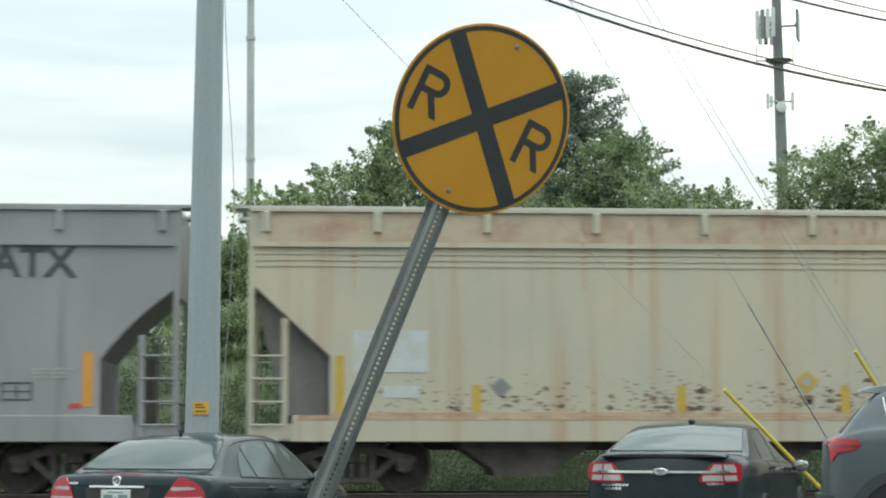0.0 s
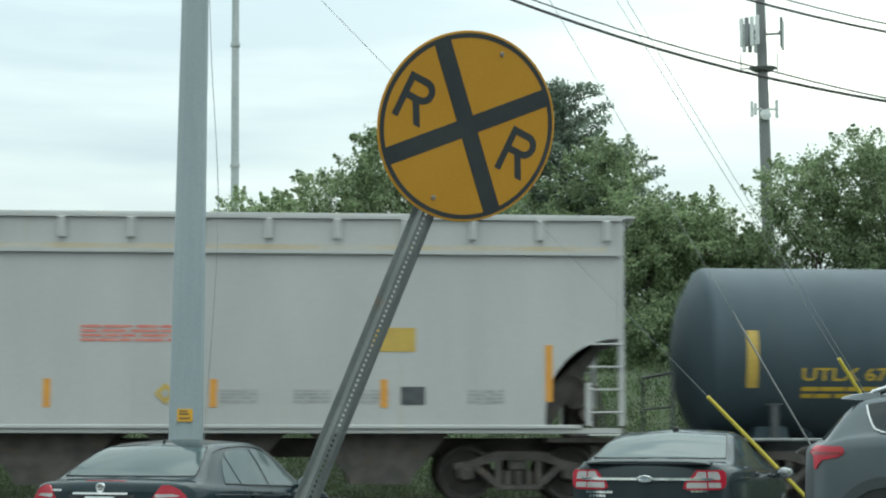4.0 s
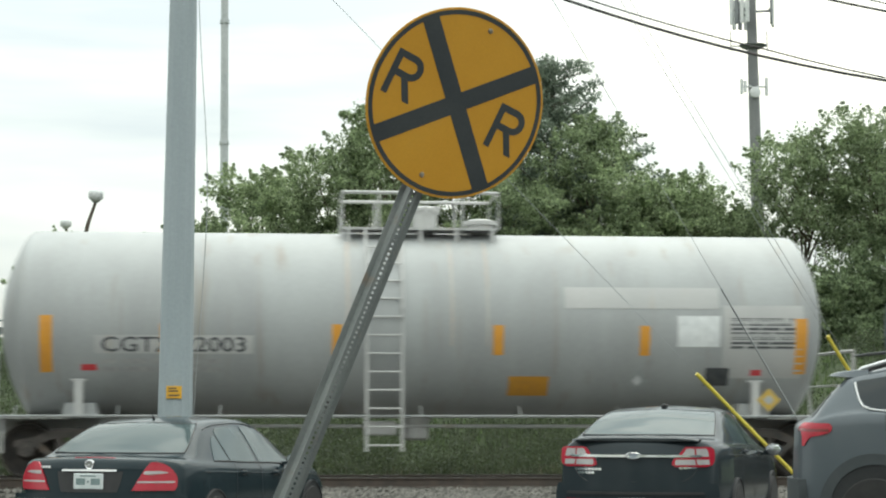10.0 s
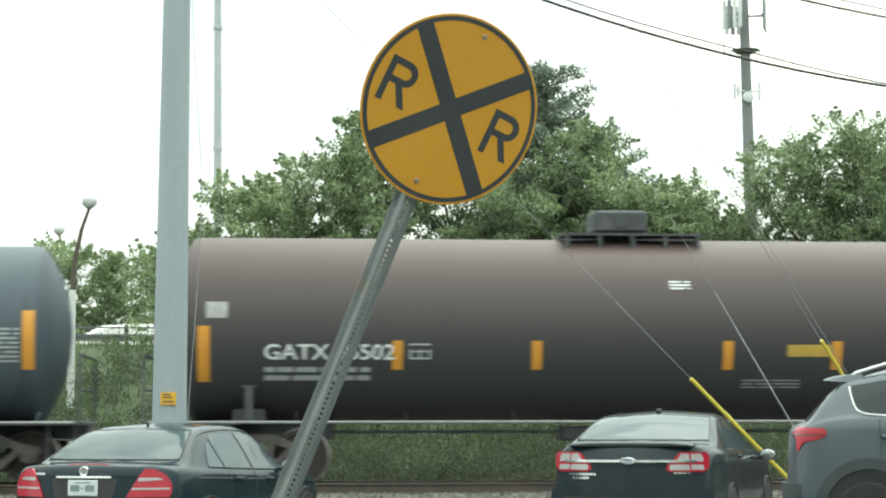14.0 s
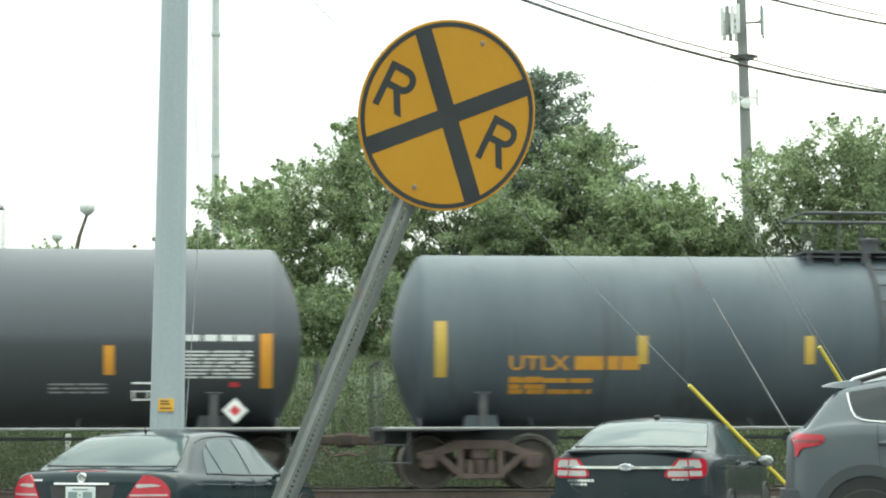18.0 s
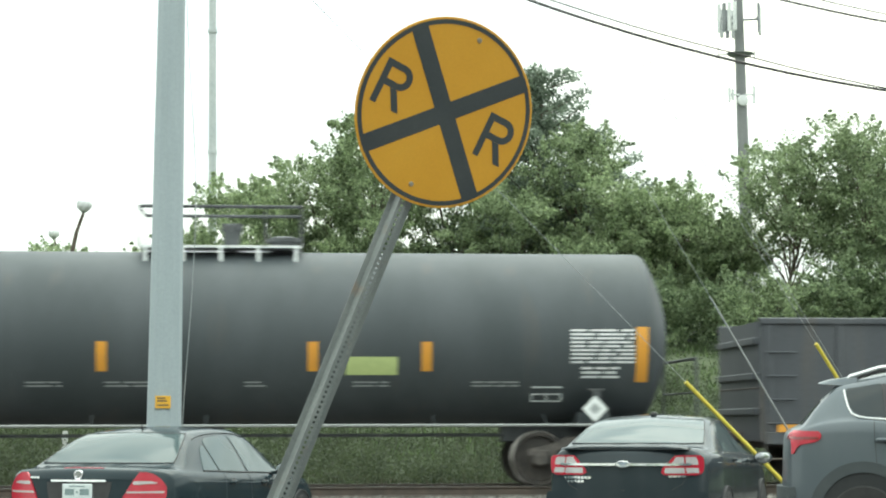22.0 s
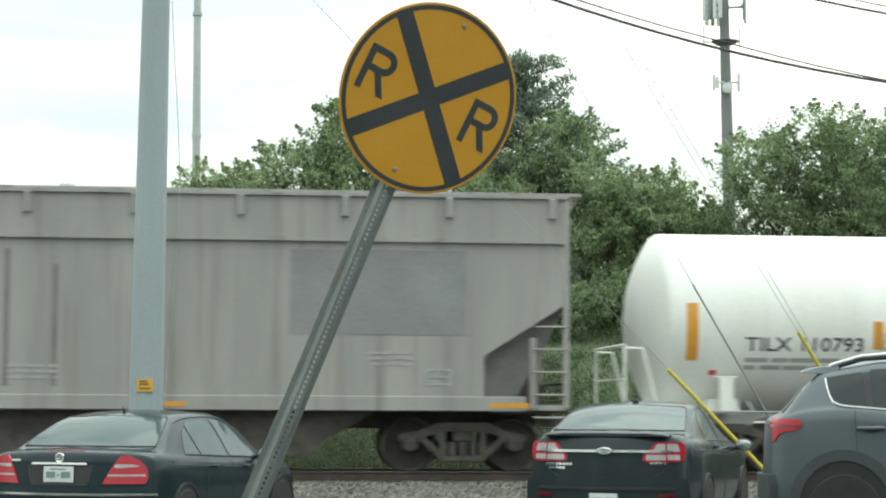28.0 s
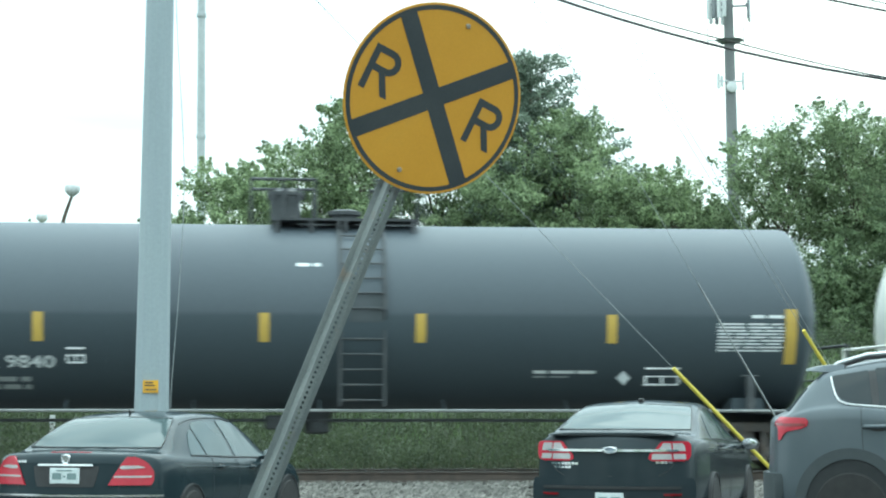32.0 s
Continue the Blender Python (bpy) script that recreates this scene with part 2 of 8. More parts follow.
DUST = (0.20, 0.19, 0.17)
M = {
    "asphalt": surface("asphalt", (0.055, 0.055, 0.057), (0.085, 0.083, 0.08), rough=0.9, scale=0.6, fine=90, bump=0.4, grain=0.3),
    "ballast": surface("ballast_bed", (0.105, 0.10, 0.09), (0.15, 0.145, 0.13), rough=0.95, scale=5, fine=30, bump=1.0, grain=0.45),
    "stone": surface("ballast_stone", (0.125, 0.120, 0.108), (0.185, 0.178, 0.160), rough=0.9, scale=2, fine=20, vary=0.5, islands=True),
    "tie": surface("weathered_tie", (0.09, 0.075, 0.06), (0.14, 0.12, 0.10), rough=0.9, scale=4, stretch=(8, 1, 1), fine=50, bump=0.4),
    "rail": surface("rusty_rail", (0.066, 0.054, 0.046), (0.095, 0.074, 0.060), rough=0.8, scale=5, fine=60),
    "rail_top": surface("polished_rail_head", (0.55, 0.55, 0.56), (0.42, 0.42, 0.43), rough=0.22, metal=1.0, scale=3, stretch=(0.2, 6, 1), bump=0),
    "soil": surface("grassy_soil", (0.036, 0.054, 0.022), (0.060, 0.078, 0.034), rough=0.95, scale=0.5, fine=14, bump=0.6, grain=0.35),
    "grass": leaf_material("grass_blades", (0.046, 0.058, 0.034), (0.095, 0.112, 0.066)),
    "straw": leaf_material("dry_grass_blades", (0.085, 0.082, 0.055), (0.150, 0.140, 0.092)),
    # weed greens with the shade behind the train put into the colour
    "weed": leaf_material("shaded_weeds", (0.046, 0.062, 0.034), (0.088, 0.112, 0.056)),
    "bank_green": leaf_material("bank_grass_blades", (0.070, 0.112, 0.044), (0.160, 0.220, 0.088)),
    "leaf": leaf_material("broad_leaves", (0.082, 0.118, 0.060), (0.39, 0.475, 0.265)),
    "leaf_pale": leaf_material("pale_leaves", (0.098, 0.140, 0.070), (0.43, 0.52, 0.29)),
    "needle": leaf_material("pine_needles", (0.085, 0.112, 0.085), (0.27, 0.33, 0.245)),
    # darker copy of the broad leaves, shade put into the colour
    "leaf_dark": leaf_material("shaded_leaves", (0.075, 0.112, 0.058), (0.33, 0.41, 0.23)),
    "bark": surface("bark", (0.07, 0.055, 0.042), (0.13, 0.11, 0.085), rough=0.95, scale=6, stretch=(4, 4, 1), fine=40, bump=0.5),
    "pole": surface("galvanised_steel", (0.275, 0.318, 0.335), (0.305, 0.348, 0.366), rough=0.6, metal=0.0, scale=1.2, stretch=(3, 3, 0.4), fine=25, bump=0.03, grain=0.06),
    "pole_far": surface("pale_painted_steel", (0.391, 0.425, 0.433), (0.476, 0.493, 0.493), rough=0.6, scale=0.7, fine=10, bump=0.02),
    "tower": surface("tower_steel", (0.155, 0.162, 0.164), (0.205, 0.212, 0.210), rough=0.6, metal=0.2, scale=0.4, fine=8, bump=0.02),
    "antenna": surface("antenna_shell", (0.55, 0.57, 0.57), (0.65, 0.66, 0.65), rough=0.5, scale=1, fine=10, bump=0),
    "antenna_dark": surface("antenna_bracket", (0.16, 0.17, 0.18), (0.22, 0.23, 0.24), rough=0.6, scale=1, fine=10, bump=0),
    "white": surface("white_pole_paint", (0.66, 0.67, 0.66), (0.55, 0.56, 0.54), rough=0.5, scale=1.5, fine=20, bump=0.03),
    "cable": surface("cable_sheath", (0.03, 0.03, 0.032), (0.06, 0.05, 0.05), rough=0.6, scale=2, fine=30, bump=0),
    "wire": surface("galvanised_strand", (0.30, 0.32, 0.33), (0.42, 0.43, 0.43), rough=0.45, metal=0.7, scale=3, fine=60, bump=0),
    "guard": surface("yellow_guard_plastic", (0.55, 0.45, 0.05), (0.60, 0.50, 0.07), rough=0.45, scale=3, fine=40, bump=0.02),
    "sign_yellow": surface("sign_sheeting_yellow", (0.49, 0.243, 0.016), (0.53, 0.272, 0.022), rough=0.42, scale=3, fine=120, bump=0.02, grain=0.05,
                           stain=(0.48, 0.26, 0.03), stain_scale=6, stain_low=0.6, stain_high=0.85),
    "sign_black": surface("sign_sheeting_black", (0.028, 0.034, 0.038), (0.042, 0.048, 0.05), rough=0.45, scale=4, fine=90, bump=0.02),
    "sign_back": surface("bare_aluminium", (0.55, 0.56, 0.57), (0.45, 0.46, 0.47), rough=0.4, metal=0.8, scale=4, fine=60, bump=0.02),
    "post": surface("green_grey_channel_steel", (0.115, 0.128, 0.126), (0.165, 0.178, 0.172), rough=0.5, metal=0.35, scale=5, stretch=(3, 3, 0.5), fine=70, bump=0.06,
                    stain=(0.16, 0.13, 0.10), stain_scale=9, stain_low=0.62, stain_high=0.8),
    "bolt": surface("zinc_bolt", (0.30, 0.27, 0.22), (0.4, 0.37, 0.32), rough=0.4, metal=0.6, scale=20, fine=80, bump=0),
    "orange_label": surface("orange_yellow_label", (0.66, 0.36, 0.02), (0.6, 0.33, 0.03), rough=0.5, scale=6, fine=60, bump=0),
    "ink": surface("dark_print", (0.05, 0.045, 0.035), (0.08, 0.07, 0.05), rough=0.6, fine=60, bump=0),
    # rolling stock
    "steel_dark": surface("grimy_running_gear", (0.061, 0.057, 0.054), (0.115, 0.101, 0.092), rough=0.75, scale=4, fine=40, bump=0.2,
                          stain=(0.12, 0.085, 0.06), stain_scale=5, stain_low=0.55, stain_high=0.8),
    "fitting_dark": surface("dark_tank_fittings", (0.046, 0.050, 0.054), (0.075, 0.080, 0.084), rough=0.7, scale=4, fine=40, bump=0.15,
                            stain=(0.095, 0.085, 0.075), stain_scale=4, stain_low=0.6, stain_high=0.85),
    "steel_rust": surface("rust_brown_truck", (0.082, 0.062, 0.054), (0.12, 0.09, 0.077), rough=0.85, scale=4, fine=40, bump=0.25),
    "wheel_rim": surface("bright_wheel_tread", (0.30, 0.28, 0.26), (0.42, 0.40, 0.38), rough=0.35, metal=0.9, scale=4, fine=40, bump=0),
    "wheel": surface("brown_wheel_plate", (0.035, 0.032, 0.030), (0.065, 0.055, 0.048), rough=0.75, scale=6, fine=50, bump=0.15),
    "mark_yellow": surface("reflector_yellow", (0.50, 0.35, 0.07), (0.45, 0.31, 0.07), rough=0.4, scale=5, fine=60, bump=0),
    "mark_orange": surface("reflector_orange", (0.64, 0.30, 0.035), (0.58, 0.27, 0.045), rough=0.4, scale=5, fine=60, bump=0),
    "letter_white": surface("white_lettering", (0.72, 0.74, 0.74), (0.6, 0.62, 0.62), rough=0.5, scale=8, fine=60, bump=0),
    "letter_dim": surface("faded_white_lettering", (0.36, 0.38, 0.38), (0.30, 0.32, 0.32), rough=0.6, scale=8, fine=60, bump=0),
    "letter_black": surface("black_lettering", (0.05, 0.055, 0.06), (0.08, 0.085, 0.09), rough=0.5, scale=8, fine=60, bump=0),
    "letter_grey": surface("faded_grey_lettering", (0.30, 0.30, 0.30), (0.38, 0.38, 0.37), rough=0.6, scale=8, fine=60, bump=0),
    "letter_yellow": surface("yellow_lettering", (0.55, 0.38, 0.03), (0.48, 0.33, 0.04), rough=0.5, scale=8, fine=60, bump=0),
    "letter_orange": surface("orange_lettering", (0.55, 0.27, 0.03), (0.46, 0.23, 0.04), rough=0.5, scale=8, fine=60, bump=0),
    "letter_red": surface("red_lettering", (0.55, 0.16, 0.13), (0.6, 0.25, 0.2), rough=0.5, scale=8, fine=60, bump=0),
    "red": surface("red_decal", (0.55, 0.05, 0.06), (0.48, 0.05, 0.06), rough=0.45, scale=8, fine=60, bump=0),
    "pale_label": surface("pale_green_label", (0.45, 0.52, 0.22), (0.4, 0.47, 0.2), rough=0.5, scale=8, fine=60, bump=0),
    "smoke_grey": surface("grey_overpaint", (0.20, 0.20, 0.21), (0.25, 0.25, 0.26), rough=0.6, scale=1.5, fine=20, bump=0),
    "tank_black": surface("black_tank_paint", (0.052, 0.061, 0.066), (0.072, 0.081, 0.088), rough=0.55, scale=1.2, stretch=(1, 1, 0.25), fine=12, bump=0.02, grain=0.04,
                          stain=(0.085, 0.082, 0.078), stain_scale=1.6, stain_stretch=(1.6, 1, 0.2), stain_low=0.58, stain_high=0.85),
    "tank_slate": surface("slate_tank_paint", (0.066, 0.083, 0.098), (0.088, 0.106, 0.122), rough=0.52, scale=1.2, stretch=(1, 1, 0.25), fine=12, bump=0.02, grain=0.04,
                          stain=(0.05, 0.05, 0.052), stain_scale=1.4, stain_stretch=(2.2, 1, 0.12), stain_low=0.58, stain_high=0.8),
    "tank_dusk": surface("blue_black_tank_paint", (0.042, 0.061, 0.075), (0.059, 0.080, 0.097), rough=0.55, scale=1.2, stretch=(1, 1, 0.25), fine=12, bump=0.02, grain=0.04,
                         stain=(0.062, 0.076, 0.085), stain_scale=1.5, stain_stretch=(1.6, 1, 0.2), stain_low=0.6, stain_high=0.85),
    "tank_grey": surface("pale_grey_tank_paint", (0.36, 0.375, 0.375), (0.30, 0.31, 0.31), rough=0.45, scale=0.9, stretch=(1.5, 1, 0.2), fine=12, bump=0.02, grain=0.04,
                         stain=(0.26, 0.23, 0.18), stain_scale=1.5, stain_stretch=(2.4, 1, 0.12), stain_low=0.58, stain_high=0.82),
    "tank_brown": surface("oxide_brown_tank_paint", (0.052, 0.054, 0.056), None, rough=0.5, scale=1.2, stretch=(1, 1, 0.25), fine=12, bump=0.02, grain=0.04,
                          split=(3.0, (0.088, 0.062, 0.058), 1.0)),
    "tank_two": surface("black_tank_with_grey_top", (0.055, 0.062, 0.068), None, rough=0.5, scale=1.2, stretch=(1, 1, 0.25), fine=12, bump=0.02, grain=0.04,
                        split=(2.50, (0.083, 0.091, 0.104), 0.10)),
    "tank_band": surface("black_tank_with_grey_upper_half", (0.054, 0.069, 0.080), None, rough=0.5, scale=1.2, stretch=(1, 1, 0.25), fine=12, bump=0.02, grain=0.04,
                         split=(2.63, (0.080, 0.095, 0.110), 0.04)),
    "tank_white": surface("white_tank_paint", (0.78, 0.78, 0.75), (0.70, 0.70, 0.665), rough=0.42, scale=0.9, stretch=(1.5, 1, 0.2), fine=12, bump=0.015, grain=0.04,
                          stain=(0.52, 0.47, 0.40), stain_scale=1.3, stain_stretch=(2.4, 1, 0.12), stain_low=0.66, stain_high=0.9),
    "hopper_cream": surface("cream_hopper_paint", (0.50, 0.455, 0.345), (0.43, 0.415, 0.355), rough=0.6, scale=0.5, stretch=(1, 1, 0.8), fine=14, bump=0.03, grain=0.03,
                            stain=(0.40, 0.29, 0.19), stain_scale=1.7, stain_stretch=(2.0, 1, 0.07), stain_low=0.54, stain_high=0.80),
    "rust_wash": surface("rusty_wash_under_the_roof", (0.47, 0.40, 0.30), (0.36, 0.235, 0.17), rough=0.75, scale=1.3, stretch=(1, 1, 1.6), low=0.42, high=0.72, fine=24, bump=0.03, grain=0.05,
                         stain=(0.27, 0.15, 0.10), stain_scale=3.0, stain_stretch=(1.5, 1, 0.35), stain_low=0.60, stain_high=0.82),
    "scuff": surface("dark_brown_scuffs", (0.13, 0.095, 0.072), (0.24, 0.17, 0.12), rough=0.85, scale=5, fine=40, bump=0.1, vary=0.35, islands=True),
    "hopper_pale": surface("pale_grey_hopper_paint", (0.46, 0.46, 0.45), (0.40, 0.405, 0.40), rough=0.55, scale=0.8, stretch=(1, 1, 0.3), fine=14, bump=0.02, grain=0.03,
                           stain=(0.42, 0.36, 0.28), stain_scale=1.2, stain_stretch=(2.2, 1, 0.12), stain_low=0.6, stain_high=0.82),
    "hopper_grey": surface("grey_hopper_paint", (0.30, 0.30, 0.31), (0.24, 0.24, 0.25), rough=0.55, scale=0.8, stretch=(1, 1, 0.3), fine=14, bump=0.02, grain=0.03,
                           stain=(0.20, 0.19, 0.18), stain_scale=1.3, stain_stretch=(2.2, 1, 0.12), stain_low=0.58, stain_high=0.8),
    "hopper_drab": surface("drab_grey_hopper_paint", (0.335, 0.325, 0.31), (0.265, 0.26, 0.25), rough=0.6, scale=0.9, stretch=(1.4, 1, 0.25), fine=14, bump=0.03, grain=0.03,
                           stain=(0.17, 0.16, 0.145), stain_scale=1.4, stain_stretch=(2.4, 1, 0.15), stain_low=0.52, stain_high=0.76),
    # grey with the shade of the end recesses painted in; grime streaks use it too
    "hopper_slope": surface("slope_shade_and_grime_grey", (0.16, 0.155, 0.15), (0.21, 0.20, 0.19), rough=0.7, scale=2, fine=20, bump=0.05),
    "rust": surface("surface_rust", (0.20, 0.11, 0.065), (0.27, 0.17, 0.11), rough=0.9, scale=7, fine=40, bump=0.2),
    "gondola": surface("blue_black_gondola_paint", (0.052, 0.057, 0.067), (0.071, 0.075, 0.084), rough=0.55, scale=1.2, stretch=(1.4, 1, 0.3), fine=14, bump=0.04,
                       stain=(0.075, 0.068, 0.062), stain_scale=1.6, stain_stretch=(2.0, 1, 0.2), stain_low=0.56, stain_high=0.8),
    "handrail": surface("weathered_handrail", (0.26, 0.27, 0.27), (0.34, 0.35, 0.35), rough=0.5, metal=0.2, scale=4, fine=40, bump=0),
    # road vehicles
    "car_black": surface("black_metallic_car_paint", (0.016, 0.026, 0.031), (0.022, 0.033, 0.038), rough=0.12, metal=0.0, scale=2, fine=200, bump=0, grain=0.05),
    "car_charcoal": surface("charcoal_car_paint", (0.026, 0.034, 0.039), (0.032, 0.041, 0.046), rough=0.12, metal=0.0, scale=2, fine=200, bump=0, grain=0.05),
    "car_grey": surface("grey_metallic_car_paint", (0.072, 0.088, 0.100), (0.084, 0.100, 0.112), rough=0.3, metal=0.2, scale=2, fine=200, bump=0, grain=0.05, coat=0.3),
    "trim": surface("black_plastic_trim", (0.02, 0.02, 0.021), (0.03, 0.03, 0.031), rough=0.6, scale=8, fine=120, bump=0.05),
    "cladding": surface("grey_plastic_cladding", (0.034, 0.042, 0.045), (0.042, 0.050, 0.053), rough=0.7, scale=8, fine=120, bump=0.05),
    "chrome": surface("chrome", (0.75, 0.76, 0.77), (0.68, 0.69, 0.7), rough=0.12, metal=1.0, scale=8, fine=60, bump=0, grain=0.02),
    "rubber": surface("tyre_rubber", (0.018, 0.018, 0.018), (0.028, 0.028, 0.027), rough=0.85, scale=8, fine=80, bump=0.1),
    "alloy": surface("alloy_wheel", (0.42, 0.43, 0.44), (0.34, 0.35, 0.36), rough=0.3, metal=0.9, scale=8, fine=60, bump=0),
    "lamp_red": surface("red_lamp_lens", (0.40, 0.014, 0.034), (0.34, 0.012, 0.03), rough=0.2, scale=12, fine=80, bump=0.05, coat=0.3),
    "lamp_clear": surface("clear_lamp_lens", (0.422, 0.408, 0.408), (0.354, 0.340, 0.340), rough=0.15, scale=12, fine=80, bump=0.05, coat=1.0),
    "lamp_deep": surface("deep_red_lamp_lens", (0.16, 0.008, 0.012), (0.14, 0.008, 0.012), rough=0.15, scale=12, fine=80, bump=0.05, coat=1.0),
    "rail_silver": surface("silver_roof_rail", (0.55, 0.56, 0.57), (0.48, 0.49, 0.50), rough=0.3, metal=0.8, scale=8, fine=60, bump=0),
    # chrome trim whose sky reflection is put into a pale base colour
    "bright_trim": surface("chrome_with_painted_sky_shine", (0.72, 0.73, 0.73), (0.64, 0.65, 0.65), rough=0.32, metal=0.15, scale=8, fine=60, bump=0),
    "well": surface("dark_wheel_well", (0.020, 0.022, 0.023), (0.026, 0.028, 0.029), rough=0.95, scale=8, fine=80, bump=0),
    "plate": surface("number_plate", (0.62, 0.66, 0.66), (0.55, 0.6, 0.6), rough=0.4, scale=8, fine=60, bump=0),
    "plate_ink": surface("plate_print", (0.16, 0.22, 0.22), (0.2, 0.26, 0.26), rough=0.5, scale=8, fine=60, bump=0),
    "faded_blue": surface("weathered_blue_white_panel", (0.50, 0.54, 0.56), (0.46, 0.46, 0.42), rough=0.6, scale=3, fine=40, bump=0),
    "rust_band": surface("rust_run_on_cream", (0.40, 0.27, 0.19), (0.52, 0.42, 0.30), rough=0.8, scale=2.2, stretch=(1, 1, 2), fine=30, bump=0.05,
                         stain=(0.24, 0.14, 0.09), stain_scale=3, stain_low=0.58, stain_high=0.75),
    "rust_faint": surface("faint_rust_wash", (0.40, 0.35, 0.31), (0.42, 0.41, 0.39), rough=0.7, scale=2.5, stretch=(1, 1, 0.4), fine=30, bump=0.02),
    "tan_wash": surface("tan_rust_wash", (0.46, 0.39, 0.27), (0.46, 0.44, 0.40), rough=0.7, scale=0.9, fine=30, bump=0.02),
    "trailer_yellow": surface("yellow_trailer_paint", (0.62, 0.50, 0.06), (0.58, 0.46, 0.07), rough=0.5, scale=0.5, fine=10, bump=0),
    "glass": surface("tinted_car_glass", (0.046, 0.068, 0.070), (0.056, 0.079, 0.081), rough=0.06, scale=2, fine=60, bump=0, grain=0.02),
    "glass_dark": surface("dark_tinted_glass", (0.016, 0.022, 0.024), (0.022, 0.028, 0.030), rough=0.1, scale=2, fine=60, bump=0, grain=0.02),
    "blue_logo": surface("badge_enamel", (0.22, 0.26, 0.31), (0.25, 0.29, 0.34), rough=0.3, scale=8, fine=60, bump=0),
}
M["glass"].node_tree.nodes["Principled BSDF"].inputs["Specular IOR Level"].default_value = 0.25
for _paint in ("car_black", "car_charcoal"):
    M[_paint].node_tree.nodes["Principled BSDF"].inputs["Specular IOR Level"].default_value = 0.17
M["glass_dark"].node_tree.nodes["Principled BSDF"].inputs["Specular IOR Level"].default_value = 0.36
for _paint in ("tank_black", "tank_slate", "tank_dusk", "tank_two", "tank_band", "tank_brown"):
    M[_paint].node_tree.nodes["Principled BSDF"].inputs["Specular IOR Level"].default_value = 0.30

# ---- mesh helpers ----
def part(name, bm, material, parent=None, label="", smooth=False):
    """Links a bmesh as one mesh object, under a thing or a part where one is given."""
    me = bpy.data.meshes.new(name)
    bm.normal_update()
    bm.to_mesh(me)
    bm.free()
    return mesh_part(name, me, material, parent, label, smooth)


def mesh_part(name, me, material, parent=None, label="", smooth=False):
    for m in material if isinstance(material, (list, tuple)) else [material]:
        me.materials.append(M[m] if isinstance(m, str) else m)
    if smooth:
        for p in me.polygons:
            p.use_smooth = True
        me.set_sharp_from_angle(angle=radians(48))
    ob = new(name, me)
    ob.parent = parent
    return tagged(ob, label)


def thing(name, m, label, category, group="", kind=""):
    ob = new(name)
    ob.empty_display_size = 0.2
    ob.matrix_basis = m
    return tagged(ob, label, category, group, kind)


def box(bm, x0, x1, y0, y1, z0, z1, m=None, bevel=0.0):
    vs = [bm.verts.new((x, y, z)) for x in (x0, x1) for y in (y0, y1) for z in (z0, z1)]
    fs = [bm.faces.new([vs[i] for i in q]) for q in ((0, 1, 3, 2), (4, 6, 7, 5), (0, 4, 5, 1), (2, 3, 7, 6), (0, 2, 6, 4), (1, 5, 7, 3))]
    if bevel:
        es = list({e for f in fs for e in f.edges})
        r = bmesh.ops.bevel(bm, geom=es, offset=bevel, segments=1, affect="EDGES")
        vs = list({v for f in r["faces"] for v in f.verts} | {v for v in vs if v.is_valid})
    if m is not None:
        bmesh.ops.transform(bm, matrix=m, verts=vs)
    return vs


def rod(bm, p0, p1, r, seg=8, r1=None):
    """A round bar from p0 to p1."""
    p0, p1 = Vector(p0), Vector(p1)
    r1 = r if r1 is None else r1
    q = (p1 - p0).to_track_quat("Z", "Y")
    a, b = [], []
    for i in range(seg):
        w = 2 * math.pi * i / seg
        d = q @ Vector((math.cos(w), math.sin(w), 0))
        a.append(bm.verts.new(p0 + d * r))
        b.append(bm.verts.new(p1 + d * r1))
    for i in range(seg):
        j = (i + 1) % seg
        bm.faces.new((a[i], a[j], b[j], b[i]))
    bm.faces.new(a[::-1])
    bm.faces.new(b)


def tube(bm, pts, r, seg=6):
    """One bent round bar through all the points."""
    pts = [Vector(p) for p in pts]
    pts = [p for k, p in enumerate(pts) if k == 0 or (p - pts[k - 1]).length > 1e-6]
    if len(pts) < 2:
        return
    rings, side = [], None
    for k, p in enumerate(pts):
        d = (pts[min(k + 1, len(pts) - 1)] - pts[max(k - 1, 0)]).normalized()
        if side is None:
            side = d.orthogonal().normalized()
        side = (side - d * side.dot(d)).normalized()
        up = d.cross(side)
        grow = 1.0
        if 0 < k < len(pts) - 1:
            grow = 1.0 / max(0.4, math.cos((pts[k + 1] - p).angle(p - pts[k - 1]) / 2))
        rings.append([bm.verts.new(p + (side * math.cos(2 * math.pi * i / seg) + up * math.sin(2 * math.pi * i / seg)) * r * grow) for i in range(seg)])
    for ra, rb in zip(rings, rings[1:]):
        for i in range(seg):
            j = (i + 1) % seg
            bm.faces.new((ra[i], ra[j], rb[j], rb[i]))
    bm.faces.new(rings[0][::-1])
    bm.faces.new(rings[-1])


def prism(bm, pts, y0, y1):
    """An outline in x and z, drawn out from y0 to y1."""
    a = [bm.verts.new((x, y0, z)) for x, z in pts]
    b = [bm.verts.new((x, y1, z)) for x, z in pts]
    k = len(pts)
    for i in range(k):
        j = (i + 1) % k
        bm.faces.new((a[i], a[j], b[j], b[i]))
    bm.faces.new(a[::-1])
    bm.faces.new(b)


